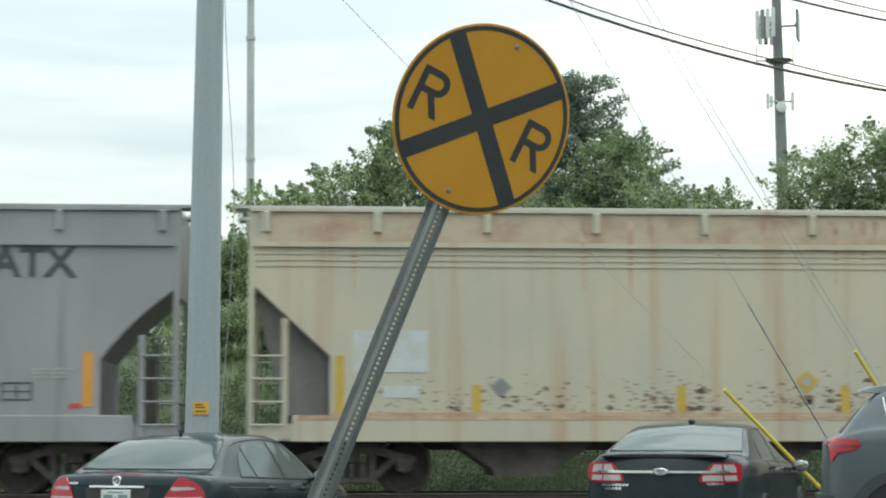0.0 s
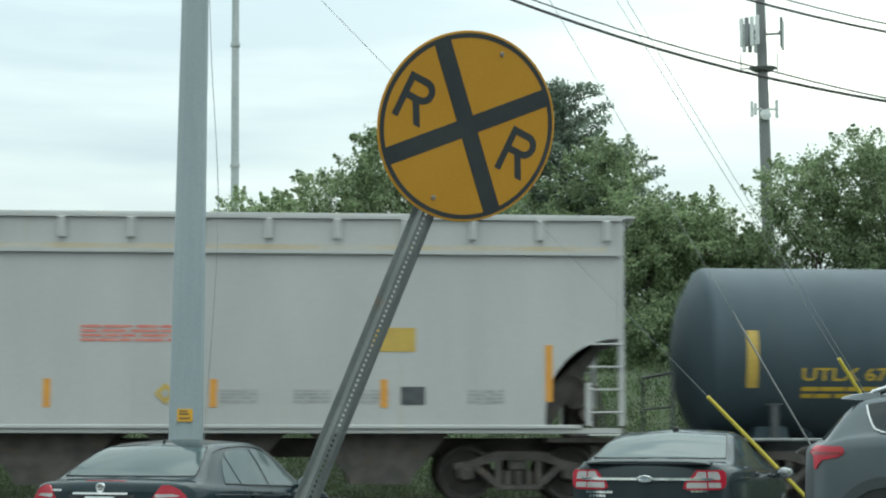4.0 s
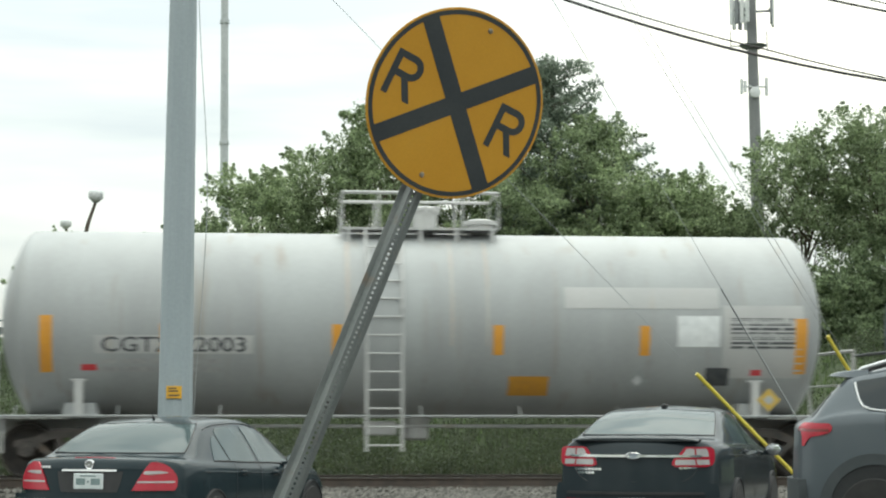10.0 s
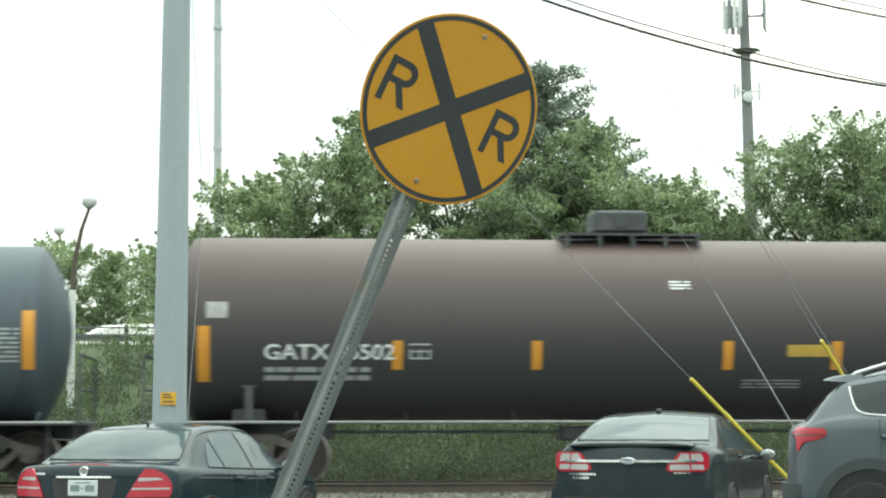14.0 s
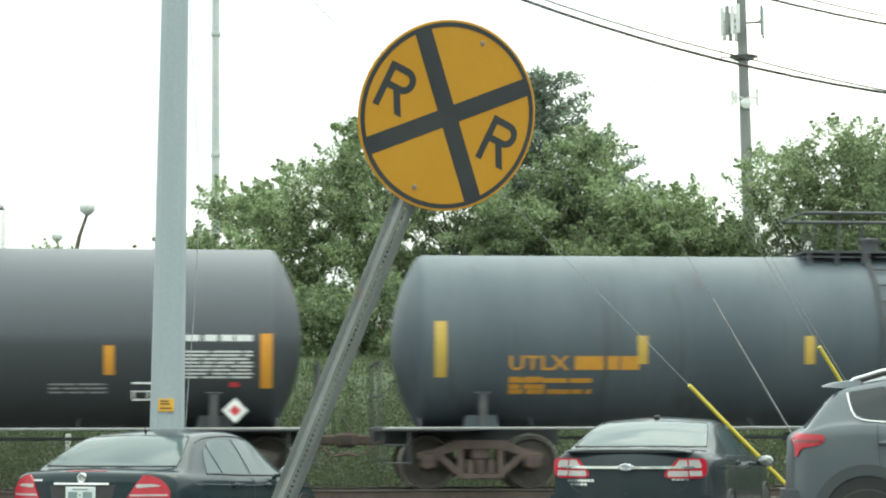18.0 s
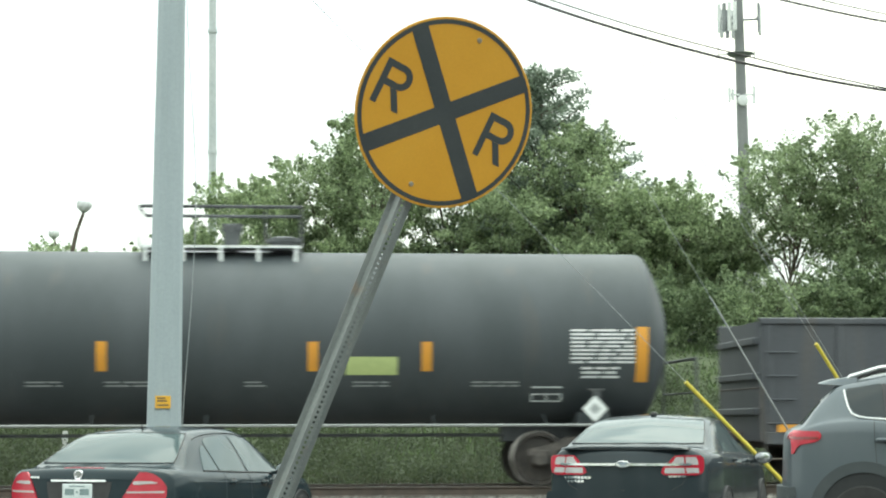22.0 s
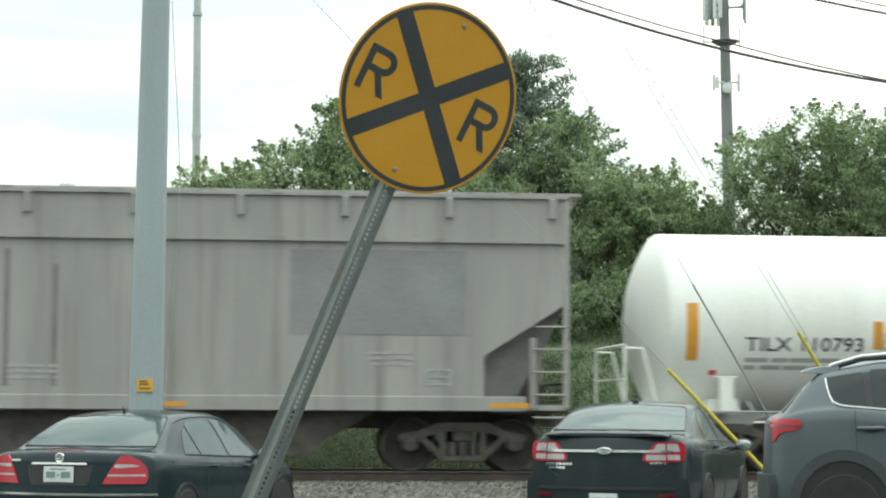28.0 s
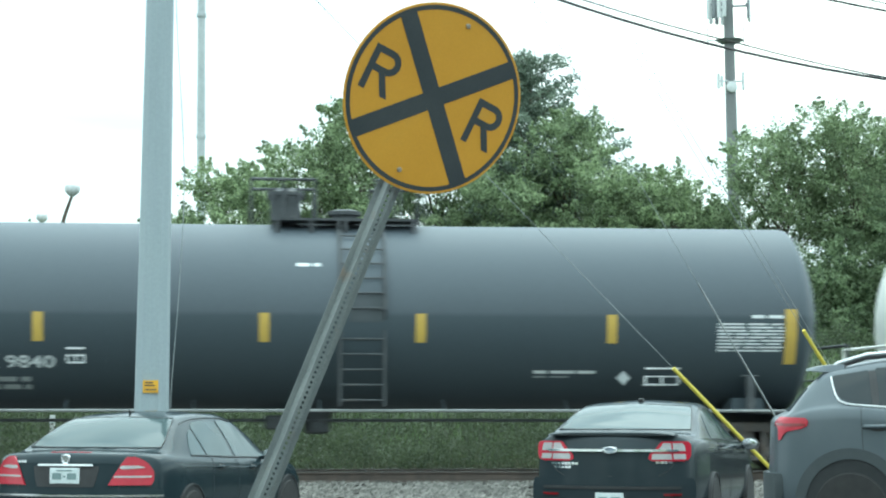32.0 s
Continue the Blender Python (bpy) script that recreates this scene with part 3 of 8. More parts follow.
def lathe(bm, prof, seg=40, axis="x"):
    """Turns a profile of (along, radius) round an axis."""
    rings = []
    for s, r in prof:
        ring = []
        for i in range(seg):
            w = 2 * math.pi * i / seg
            c, d = r * math.cos(w), r * math.sin(w)
            ring.append(bm.verts.new((s, c, d) if axis == "x" else (c, s, d) if axis == "y" else (c, d, s)))
        rings.append(ring)
    for a, b in zip(rings, rings[1:]):
        for i in range(seg):
            j = (i + 1) % seg
            bm.faces.new((a[i], a[j], b[j], b[i]))
    bm.faces.new(rings[0][::-1])
    bm.faces.new(rings[-1])


def B():
    return bmesh.new()


def lettering(text, width, height, bold=0.0, thick=0.004):
    """A mesh of words in the built-in font, in x and z, centred, of the given size."""
    cu = bpy.data.curves.new("words", "FONT")
    cu.body, cu.align_x, cu.align_y, cu.size, cu.resolution_u = text, "CENTER", "CENTER", 1.0, 3
    cu.offset, cu.extrude = bold, 0.0
    ob = new("words", cu)
    me = bpy.data.meshes.new_from_object(ob.evaluated_get(bpy.context.evaluated_depsgraph_get()))
    bpy.data.objects.remove(ob)
    bpy.data.curves.remove(cu)
    n = len(me.vertices)
    co = np.empty(n * 3)
    me.vertices.foreach_get("co", co)
    co = co.reshape(-1, 3)
    lo, hi = co.min(0), co.max(0)
    out = np.zeros_like(co)
    out[:, 0] = ((co[:, 0] - lo[0]) / (hi[0] - lo[0]) - 0.5) * width
    out[:, 2] = ((co[:, 1] - lo[1]) / (hi[1] - lo[1]) - 0.5) * height
    me.vertices.foreach_set("co", out.ravel())
    bm = B()
    bm.from_mesh(me)
    bpy.data.meshes.remove(me)
    r = bmesh.ops.extrude_face_region(bm, geom=bm.faces[:])
    bmesh.ops.translate(bm, vec=(0, -thick, 0), verts=[g for g in r["geom"] if isinstance(g, bmesh.types.BMVert)])
    return bm


def smooth_curve(knots):
    """A smooth curve through (x, y) knots that does not overshoot."""
    xs, ys = np.array([k[0] for k in knots], float), np.array([k[1] for k in knots], float)
    h, d = np.diff(xs), np.diff(ys) / np.diff(xs)
    g = np.zeros(len(xs))
    for i in range(1, len(xs) - 1):
        if d[i - 1] * d[i] > 0:
            g[i] = 2 * d[i - 1] * d[i] / (d[i - 1] + d[i])
    g[0], g[-1] = d[0], d[-1]

    def at_(x):
        x = min(max(x, xs[0]), xs[-1])
        i = min(int(np.searchsorted(xs, x, "right")) - 1, len(xs) - 2)
        t = (x - xs[i]) / h[i]
        return float((1 + 2 * t) * (1 - t) ** 2 * ys[i] + t * (1 - t) ** 2 * h[i] * g[i] + t * t * (3 - 2 * t) * ys[i + 1] + t * t * (t - 1) * h[i] * g[i + 1])
    return at_


# ---- the railway ----
TRACK_TURN = 4.0
RAIL_TOP = 0.40
E_ALONG = Vector((math.cos(radians(TRACK_TURN)), math.sin(radians(TRACK_TURN)), 0))
E_AWAY = Vector((-math.sin(radians(TRACK_TURN)), math.cos(radians(TRACK_TURN)), 0))
TRACK_MID = Vector((0, 32.0, 0)) + E_AWAY * 1.55


def on_track(u, z=RAIL_TOP):
    p = TRACK_MID + E_ALONG * u
    return pose(p.x, p.y, z, 0, 0, TRACK_TURN)


# metres that the train has gone by a given second
TRAVEL = [
    (0.0, 0.00), (0.5, 3.52), (1.0, 7.05), (1.5, 10.57), (2.0, 14.10), (2.5, 17.63), (3.0, 21.16), (3.5, 24.69),
    (4.0, 28.22), (4.5, 31.76), (5.0, 35.29), (5.5, 38.83), (6.0, 42.37), (6.5, 45.92), (7.0, 49.48), (7.5, 53.04),
    (8.0, 56.60), (8.5, 60.17), (9.0, 63.74), (9.5, 67.32), (10.0, 70.93), (10.5, 74.52), (11.0, 78.11), (11.5, 81.69),
    (12.0, 85.26), (12.5, 88.82), (13.0, 92.36), (13.5, 95.71), (14.0, 99.24), (14.5, 102.83), (15.0, 106.41), (15.5, 109.99),
    (16.0, 113.56), (16.5, 117.13), (17.0, 120.69), (17.5, 124.24), (18.0, 127.79), (18.5, 131.34), (19.0, 134.89), (19.5, 138.44),
    (20.0, 142.00), (20.5, 145.56), (21.0, 149.13), (21.5, 152.70), (22.0, 156.27), (22.5, 159.84), (23.0, 163.41), (23.5, 166.99),
    (24.0, 170.57), (24.5, 174.15), (25.0, 177.72), (25.5, 181.30), (26.0, 184.87), (26.5, 188.44), (27.0, 192.01), (27.5, 195.58),
    (28.0, 199.14), (28.5, 202.73), (29.0, 206.37), (29.5, 209.87), (30.0, 213.40), (30.5, 216.95), (31.0, 220.52), (31.5, 224.11),
    (32.0, 227.72),
]


def travelled(t):
    return float(np.interp(t, [a for a, _ in TRAVEL], [b for _, b in TRAVEL]))


CARS = []       # (top-level car, its place along the train)
WHEELSETS = []  # (wheelset, its pose on the truck)


def make_truck(car, x, tone="steel_dark"):
    bm = B()
    box(bm, -0.16, 0.16, -1.02, 1.02, 0.50, 0.78, bevel=0.03)
    rod(bm, (0, 0, 0.78), (0, 0, 0.98), 0.22, 16)
    tk = part("truck", bm, tone, car)
    tk.matrix_basis = pose(x, 0, 0)
    for side in (-1, 1):
        y0, y1 = (-1.06, -0.94) if side < 0 else (0.94, 1.06)
        bm = B()
        prism(bm, [(-1.08, 0.52), (-1.08, 0.62), (-0.72, 0.70), (-0.42, 0.83), (0.42, 0.83), (0.72, 0.70), (1.08, 0.62), (1.08, 0.52),
                   (0.72, 0.56), (0.36, 0.68), (-0.36, 0.68), (-0.72, 0.56)], y0, y1)
        for sx in (-1, 1):
            prism(bm, [(sx * 0.80, 0.58), (sx * 0.66, 0.60), (sx * 0.26, 0.26), (sx * 0.36, 0.20)], y0 + 0.01, y1 - 0.01)
            box(bm, sx * 0.34 - 0.05, sx * 0.34 + 0.05, y0 + 0.005, y1 - 0.005, 0.27, 0.70)
            box(bm, sx * 0.89 - 0.14, sx * 0.89 + 0.14, y0 - 0.02, y1 + 0.02, 0.36, 0.62, bevel=0.03)
            rod(bm, (sx * 0.89, side * 1.02, 0.457), (sx * 0.89, side * 1.14, 0.457), 0.10, 14)
        box(bm, -0.38, 0.38, y0, y1, 0.17, 0.27, bevel=0.02)
        for sx in (-0.18, 0.0, 0.18):
            rod(bm, (sx, side * 1.0, 0.27), (sx, side * 1.0, 0.50), 0.075, 10)
        part("side_frame", bm, tone, tk)
    for sx in (-0.89, 0.89):
        bm = B()
        for sy in (-1, 1):
            yo, yi = sy * 0.82, sy * 0.69
            prof = [(yo, 0.06), (yo, 0.12), (yo - sy * 0.05, 0.17), (yo - sy * 0.06, 0.37), (yo, 0.39), (yo, 0.450), (yi, 0.457), (yi - sy * 0.02, 0.485),
                    (yi - sy * 0.03, 0.39), (yi, 0.36), (yi - sy * 0.02, 0.14), (yi - sy * 0.04, 0.10)]
            lathe(bm, prof, 28, "y")
        rod(bm, (0, -1.0, 0), (0, 1.0, 0), 0.075, 12)
        for f in bm.faces:
            c = f.calc_center_median()
            f.material_index = 1 if math.hypot(c.x, c.z) > 0.445 else 0
        for k in range(4):
            w = k * math.pi / 2
            rod(bm, (0.05 * math.cos(w), -1.145, 0.05 * math.sin(w)), (0.05 * math.cos(w), -1.165, 0.05 * math.sin(w)), 0.016, 6)
        ws = part("wheelset", bm, ["wheel", "wheel_rim"], tk, smooth=False)
        ws.matrix_basis = pose(sx, 0, 0.457)
        WHEELSETS.append((ws, sx))
    return tk


def make_coupler(car, x, way):
    bm = B()
    box(bm, min(x, x + way * 0.62), max(x, x + way * 0.62), -0.09, 0.09, 0.74, 0.92, bevel=0.03)
    box(bm, min(x + way * 0.50, x + way * 0.82), max(x + way * 0.50, x + way * 0.82), -0.17, 0.13, 0.70, 0.96, bevel=0.05)
    tube(bm, [(x + way * 0.1, -0.35, 0.82), (x + way * 0.45, -0.38, 0.55), (x + way * 0.8, -0.36, 0.62)], 0.025)
    part("coupler", bm, "steel_rust", car)


def make_end_grabs(car, x, way, z0=0.95, z1=2.0, y=1.35, tone="steel_dark"):
    """Grab irons and sill steps at a corner of a car."""
    for s in (-1, 1):
        bm = B()
        for zz in (0.45, 0.75):
            tube(bm, [(x - way * 0.05, s * y, zz), (x - way * 0.5, s * y, zz)], 0.016)
        for xx in (-0.05, -0.5):
            tube(bm, [(x + way * xx, s * y, 0.42), (x + way * xx, s * y, z0 + 0.02)], 0.018)
        part("sill_step", bm, tone, car)
    bm = B()
    tube(bm, [(x, -y, z0), (x, -y, z1), (x, y, z1), (x, y, z0)], 0.022)
    tube(bm, [(x, -y, (z0 + z1) / 2), (x, y, (z0 + z1) / 2)], 0.018)
    part("end_handrail", bm, tone, car)


def split_letters(bm, tone, owner):
    """Each letter of a word as a part of its own."""
    left = set(bm.verts)
    while left:
        todo, seen = [left.pop()], set()
        while todo:
            v = todo.pop()
            seen.add(v)
            for e in v.link_edges:
                o = e.other_vert(v)
                if o in left:
                    left.discard(o)
                    todo.append(o)
        one, twin = B(), {}
        for v in seen:
            twin[v] = one.verts.new(v.co)
        for f in {f for v in seen for f in v.link_faces}:
            one.faces.new([twin[v] for v in f.verts])
        part("letter", one, tone, owner)
    bm.free()


class Tank:
    """Where marks lie on the near side of a tank."""

    def __init__(self, car, mid, r, zc):
        self.car, self.mid, self.r, self.zc = car, mid, r, zc

    def y(self, z, lift=0.006):
        return -math.sqrt(max(0.0, (self.r + lift) ** 2 - (z - self.zc) ** 2))

    def patch(self, name, u0, u1, z0, z1, tone, label="", lift=0.006, nz=8):
        bm = B()
        cols = []
        for u in (u0 - self.mid, u1 - self.mid):
            for dl in (lift, 0.0):
                cols.append([bm.verts.new((u, self.y(z0 + (z1 - z0) * k / nz, dl), z0 + (z1 - z0) * k / nz)) for k in range(nz + 1)])
        a, a0, b, b0 = cols
        for k in range(nz):
            bm.faces.new((a[k], b[k], b[k + 1], a[k + 1]))
            bm.faces.new((a0[k], a[k], a[k + 1], a0[k + 1]))
            bm.faces.new((b[k], b0[k], b0[k + 1], b[k + 1]))
        bm.faces.new((a[0], a0[0], b0[0], b[0]))
        bm.faces.new((a[nz], b[nz], b0[nz], a0[nz]))
        return part(name, bm, tone, self.car, label)

    def diamond(self, u, z, size, tone, label="", inner=None):
        for k, (s, t) in enumerate([(size, tone)] + ([(size * 0.45, inner)] if inner else [])):
            bm = B()
            lift = 0.012 + 0.006 * k
            pts = [(0, s), (s, 0), (0, -s), (-s, 0)]
            # low placards hang in holders on the saddle posts
            face = (lambda q: -1.50 - lift) if z < 1.6 and self.zc else (lambda q: self.y(q, lift))
            front = [bm.verts.new((u - self.mid + dx, face(z + dz), z + dz)) for dx, dz in pts]
            back = [bm.verts.new((u - self.mid + dx, face(z + dz) + 0.01, z + dz)) for dx, dz in pts]
            bm.faces.new(front)
            for i in range(4):
                j = (i + 1) % 4
                bm.faces.new((front[j], front[i], back[i], back[j]))
            ob = part("placard" if k == 0 else "placard_print", bm, t, self.car, label if k == 0 else "")

    def words(self, text, u0, u1, z, h, tone, bold=0.012):
        bm = lettering(text, u1 - u0, h, bold)
        for v in bm.verts:
            v.co.x += (u0 + u1) / 2 - self.mid
            v.co.z += z
            v.co.y = self.y(v.co.z, 0.004 - v.co.y)
        split_letters(bm, tone, self.car)

    def bars(self, u0, u1, z0, z1, rows, tone, seed=0, fill=0.6, broken=True):
        """Rows of print too small to read."""
        rng = random.Random(seed)
        step = (z1 - z0) / rows
        for k in range(rows):
            z = z0 + step * (k + 0.5)
            h = step * fill / 2
            u = u0
            while u < u1 - 0.03:
                w = min(u1 - u, rng.uniform(0.18, 0.5)) if broken else u1 - u
                self.patch("print_line", u, u + w, z - h, z + h, tone, lift=0.005, nz=1)
                u += w + rng.uniform(0.03, 0.07)

    def frame_box(self, u0, u1, z0, z1, tone):
        e = 0.028
        bm = B()
        for a, b, c, d in ((u0, u1, z0, z0 + e), (u0, u1, z1 - e, z1), (u0, u0 + e, z0 + e, z1 - e), (u1 - e, u1, z0 + e, z1 - e),
                           ((u0 + u1) / 2 - e / 2, (u0 + u1) / 2 + e / 2, z0 + e, z1 - e), (u0 + e, u1 - e, (z0 + z1) / 2 - e / 3, (z0 + z1) / 2 + e / 3)):
            ym = self.y((c + d) / 2, 0.008)
            box(bm, a - self.mid, b - self.mid, ym, ym + 0.02, c, d)
        part("stencil_box", bm, tone, self.car)


def tank_car(l, r, top, tone, label, bars=(), long_bars=(), bar_tone="mark_yellow", text=None, text_tone="letter_white", plat=None,
             hatch=None, hatch_h=0.55, rail_h=0.85, ladder=None, ladder_tone=None, gear="steel_dark", fittings="fitting_dark",
             text_h=0.27, text_z=2.05, long_z=(1.9, 2.87), bar_z=(2.1, 2.62), plat_white=False, hatch_box=False, wheels_in=1.45, closed_rail=True, railing=True, manway=True):
    mid = (l + r) / 2
    car = thing("tank_car", on_track(mid), label, "train car", "cars of the freight train")
    CARS.append((car, mid))
    zc, rad = (top - 0.40 + 1.0) / 2, (top - 0.40 - 1.0) / 2
    half = (r - l) / 2
    # dished heads with a tight knuckle
    ball = 1.75 * rad
    dish = lambda q: ball - math.sqrt(ball * ball - q * q)
    head = dish(0.97 * rad) + 0.10
    prof = [(-half + dish(q * rad), q * rad) for q in (0.02, 0.15, 0.30, 0.45, 0.60, 0.73, 0.84, 0.92, 0.97)]
    prof += [(-half + head - 0.05, 0.992 * rad), (-half + head, rad)]
    # closely spaced seams along the barrel
    n = 7
    barrel = [(-half + head + (2 * half - 2 * head) * k / n, rad) for k in range(1, n)]
    full = prof + barrel + [(-s, q) for s, q in reversed(prof)]
    bm = B()
    lathe(bm, full, 56, "x")
    bmesh.ops.translate(bm, vec=(0, 0, zc), verts=bm.verts[:])
    part("tank", bm, tone, car, smooth=True)
    for k in range(1, n):
        bm = B()
        x = barrel[k - 1][0]
        lathe(bm, [(x - 0.012, rad - 0.01), (x - 0.012, rad + 0.003), (x + 0.012, rad + 0.003), (x + 0.012, rad - 0.01)], 56, "x")
        bmesh.ops.translate(bm, vec=(0, 0, zc), verts=bm.verts[:])
        part("weld_seam", bm, tone, car, smooth=True)
    T = Tank(car, mid, rad, zc)
    # stub sills, saddles and end platforms
    for way in (-1, 1):
        xe = way * half
        bm = B()
        box(bm, min(xe - way * 2.9, xe + way * 0.35), max(xe - way * 2.9, xe + way * 0.35), -0.28, 0.28, 0.74, 1.02, bevel=0.02)
        part("stub_sill", bm, fittings, car)
        bm = B()
        box(bm, min(xe - way * 1.25, xe + way * 0.30), max(xe - way * 1.25, xe + way * 0.30), -1.42, 1.42, 0.98, 1.05, bevel=0.01)
        part("end_platform", bm, fittings, car)
        bm = B()
        prism(bm, [(xe - way * 1.75, 1.0), (xe - way * 1.15, 1.0), (xe - way * 1.2, 1.25), (xe - way * 1.7, 1.25)], -1.25, 1.25)
        part("saddle", bm, tone, car)
        bm = B()
        pw = 0.12 if fittings == "tank_white" else 0.07
        box(bm, xe - way * 1.45 - pw, xe - way * 1.45 + pw, -1.50, -1.40, 1.0, 1.60, bevel=0.01)
        box(bm, xe - way * 1.45 - pw - 0.06, xe - way * 1.45 + pw + 0.06, -1.505, -1.36, 1.60, 1.635, bevel=0.01)
        part("saddle_post", bm, fittings, car)
        make_coupler(car, xe + way * 0.1, way)
        make_end_grabs(car, xe + way * 0.28, way, 1.0, 2.15, 1.38, fittings)
        make_truck(car, xe - way * wheels_in, gear)
    bm = B()
    for yy in (-1.50, 1.50):
        tube(bm, [(-half - 0.2, yy, 1.03), (half + 0.2, yy, 1.03)], 0.024)
    part("side_handrail", bm, "handrail", car)
    for yy in (-1.50, 1.50):
        for k in range(9):
            x = -half + 0.4 + (2 * half - 0.8) * k / 8
            bm = B()
            tube(bm, [(x, yy * 0.985, 1.02), (x, yy * 0.72, 1.20)], 0.014)
            part("handrail_bracket", bm, tone, car)
    bm = B()
    lathe(bm, [(0.62, 0.16), (0.66, 0.22), (0.86, 0.22), (1.05, 0.30)], 16, "z")
    box(bm, -0.9, -0.35, -0.35, 0.35, 0.70, 0.95, bevel=0.03)
    tube(bm, [(-half + 2.8, -0.2, 0.86), (half - 2.8, -0.2, 0.86)], 0.03)
    part("bottom_outlet", bm, fittings, car)
    ztop = zc + rad
    if plat:
        a, b = plat[0] - mid, plat[1] - mid
        bm = B()
        for s in (-1, 1):
            box(bm, a, b, s * 0.45 - 0.32, s * 0.45 + 0.32, ztop + 0.02, ztop + 0.06)
            for k in range(5):
                x = a + 0.1 + (b - a - 0.2) * k / 4
                box(bm, x - 0.03, x + 0.03, s * 0.75 - 0.03, s * 0.75 + 0.03, ztop - 0.33, ztop + 0.03)
        part("top_platform", bm, "letter_white" if plat_white else fittings, car)
        z1 = ztop + rail_h
        spans = ((a, b),) if closed_rail else ((a - 0.35, a + 0.75), (b - 0.75, b + 0.1))
        for x0, x1 in spans if railing else ():
            for s in (-1, 1):
                bm = B()
                tube(bm, [(x0, s * 0.77, ztop + 0.04), (x0, s * 0.77, z1), (x1, s * 0.77, z1), (x1, s * 0.77, ztop + 0.04)], 0.022)
                part("top_railing", bm, fittings, car)
                for x in (x0 + 0.62, x1 - 0.62) if closed_rail else ((x0 + x1) / 2,):
                    bm = B()
                    tube(bm, [(x, s * 0.77, ztop + 0.04), (x, s * 0.77, z1)], 0.020)
                    part("railing_post", bm, fittings, car)
            for x in (x0, x1) if closed_rail else (x0 if x0 < a else x1,):
                bm = B()
                tube(bm, [(x, -0.77, z1), (x, 0.77, z1)], 0.022)
                part("cross_rail", bm, fittings, car)
    if hatch:
        a, b = hatch[0] - mid, hatch[1] - mid
        cx, hr = (a + b) / 2, (b - a) / 2
        bm = B()
        if hatch_box:
            box(bm, a, b, -0.45, 0.45, ztop + 0.10, ztop + hatch_h, bevel=0.05)
            box(bm, cx - 0.08, cx + 0.08, -0.47, -0.44, ztop + 0.2, ztop + hatch_h - 0.1)
        else:
            lathe(bm, [(ztop - 0.12, hr * 0.92), (ztop + 0.12, hr * 0.92), (ztop + hatch_h * 0.8, hr), (ztop + hatch_h * 0.82, hr * 1.08),
                       (ztop + hatch_h * 0.92, hr * 1.08), (ztop + hatch_h, hr * 0.7)], 24, "z")
            bmesh.ops.translate(bm, vec=(cx, 0, 0), verts=bm.verts[:])
        part("valve_housing", bm, fittings, car)
        if not hatch_box:
            for k in range(8):
                bm = B()
                w = k * math.pi / 4
                rod(bm, (cx + hr * 1.05 * math.cos(w), hr * 1.05 * math.sin(w), ztop + hatch_h * 0.72), (cx + hr * 1.05 * math.cos(w), hr * 1.05 * math.sin(w), ztop + hatch_h * 1.0), 0.03, 6)
                part("housing_bolt", bm, fittings, car)
        bm = B() if manway else None
    if hatch and manway:
        lathe(bm, [(ztop - 0.1, 0.24), (ztop + 0.16, 0.24), (ztop + 0.18, 0.30), (ztop + 0.24, 0.30), (ztop + 0.28, 0.16)], 20, "z")
        bmesh.ops.translate(bm, vec=(b + 0.75, 0, 0), verts=bm.verts[:])
        part("manway", bm, fittings, car)
    if ladder:
        a, b, zlow = ladder[0] - mid, ladder[1] - mid, ladder[2]
        lt = ladder_tone or fittings
        bm = B()
        zs = [zlow + (ztop + 0.05 - zlow) * k / 16 for k in range(17)]

        def lad_y(z):
            return -1.58 if z < zc else min(-0.75, T.y(z, 0.05))
        for x in (a, b):
            tube(bm, [(x, lad_y(z), z) for z in zs], 0.028, 6)
        part("ladder", bm, lt, car)
        rung = None
        for k in range(12):
            z = zlow + 0.1 + (ztop - zlow - 0.1) * k / 12
            bm = B()
            tube(bm, [(a, lad_y(z), z), (b, lad_y(z), z)], 0.017, 6)
            part("rung", bm, lt, car)
    for u in bars:
        T.patch("reflector_stripe", u - 0.085, u + 0.085, bar_z[0], bar_z[1], bar_tone)
    for u in long_bars:
        T.patch("reflector_stripe", u - 0.10, u + 0.10, long_z[0], long_z[1], bar_tone)
    if text:
        T.words(text[0], text[1], text[2], text_z, text_h, text_tone)
        T.bars(text[1], text[2] - 0.4, text_z - text_h * 1.9, text_z - text_h * 0.85, 2, "letter_grey" if text_tone == "letter_black" else text_tone if "letter_w" not in text_tone else "letter_dim", seed=int(l))
    return T


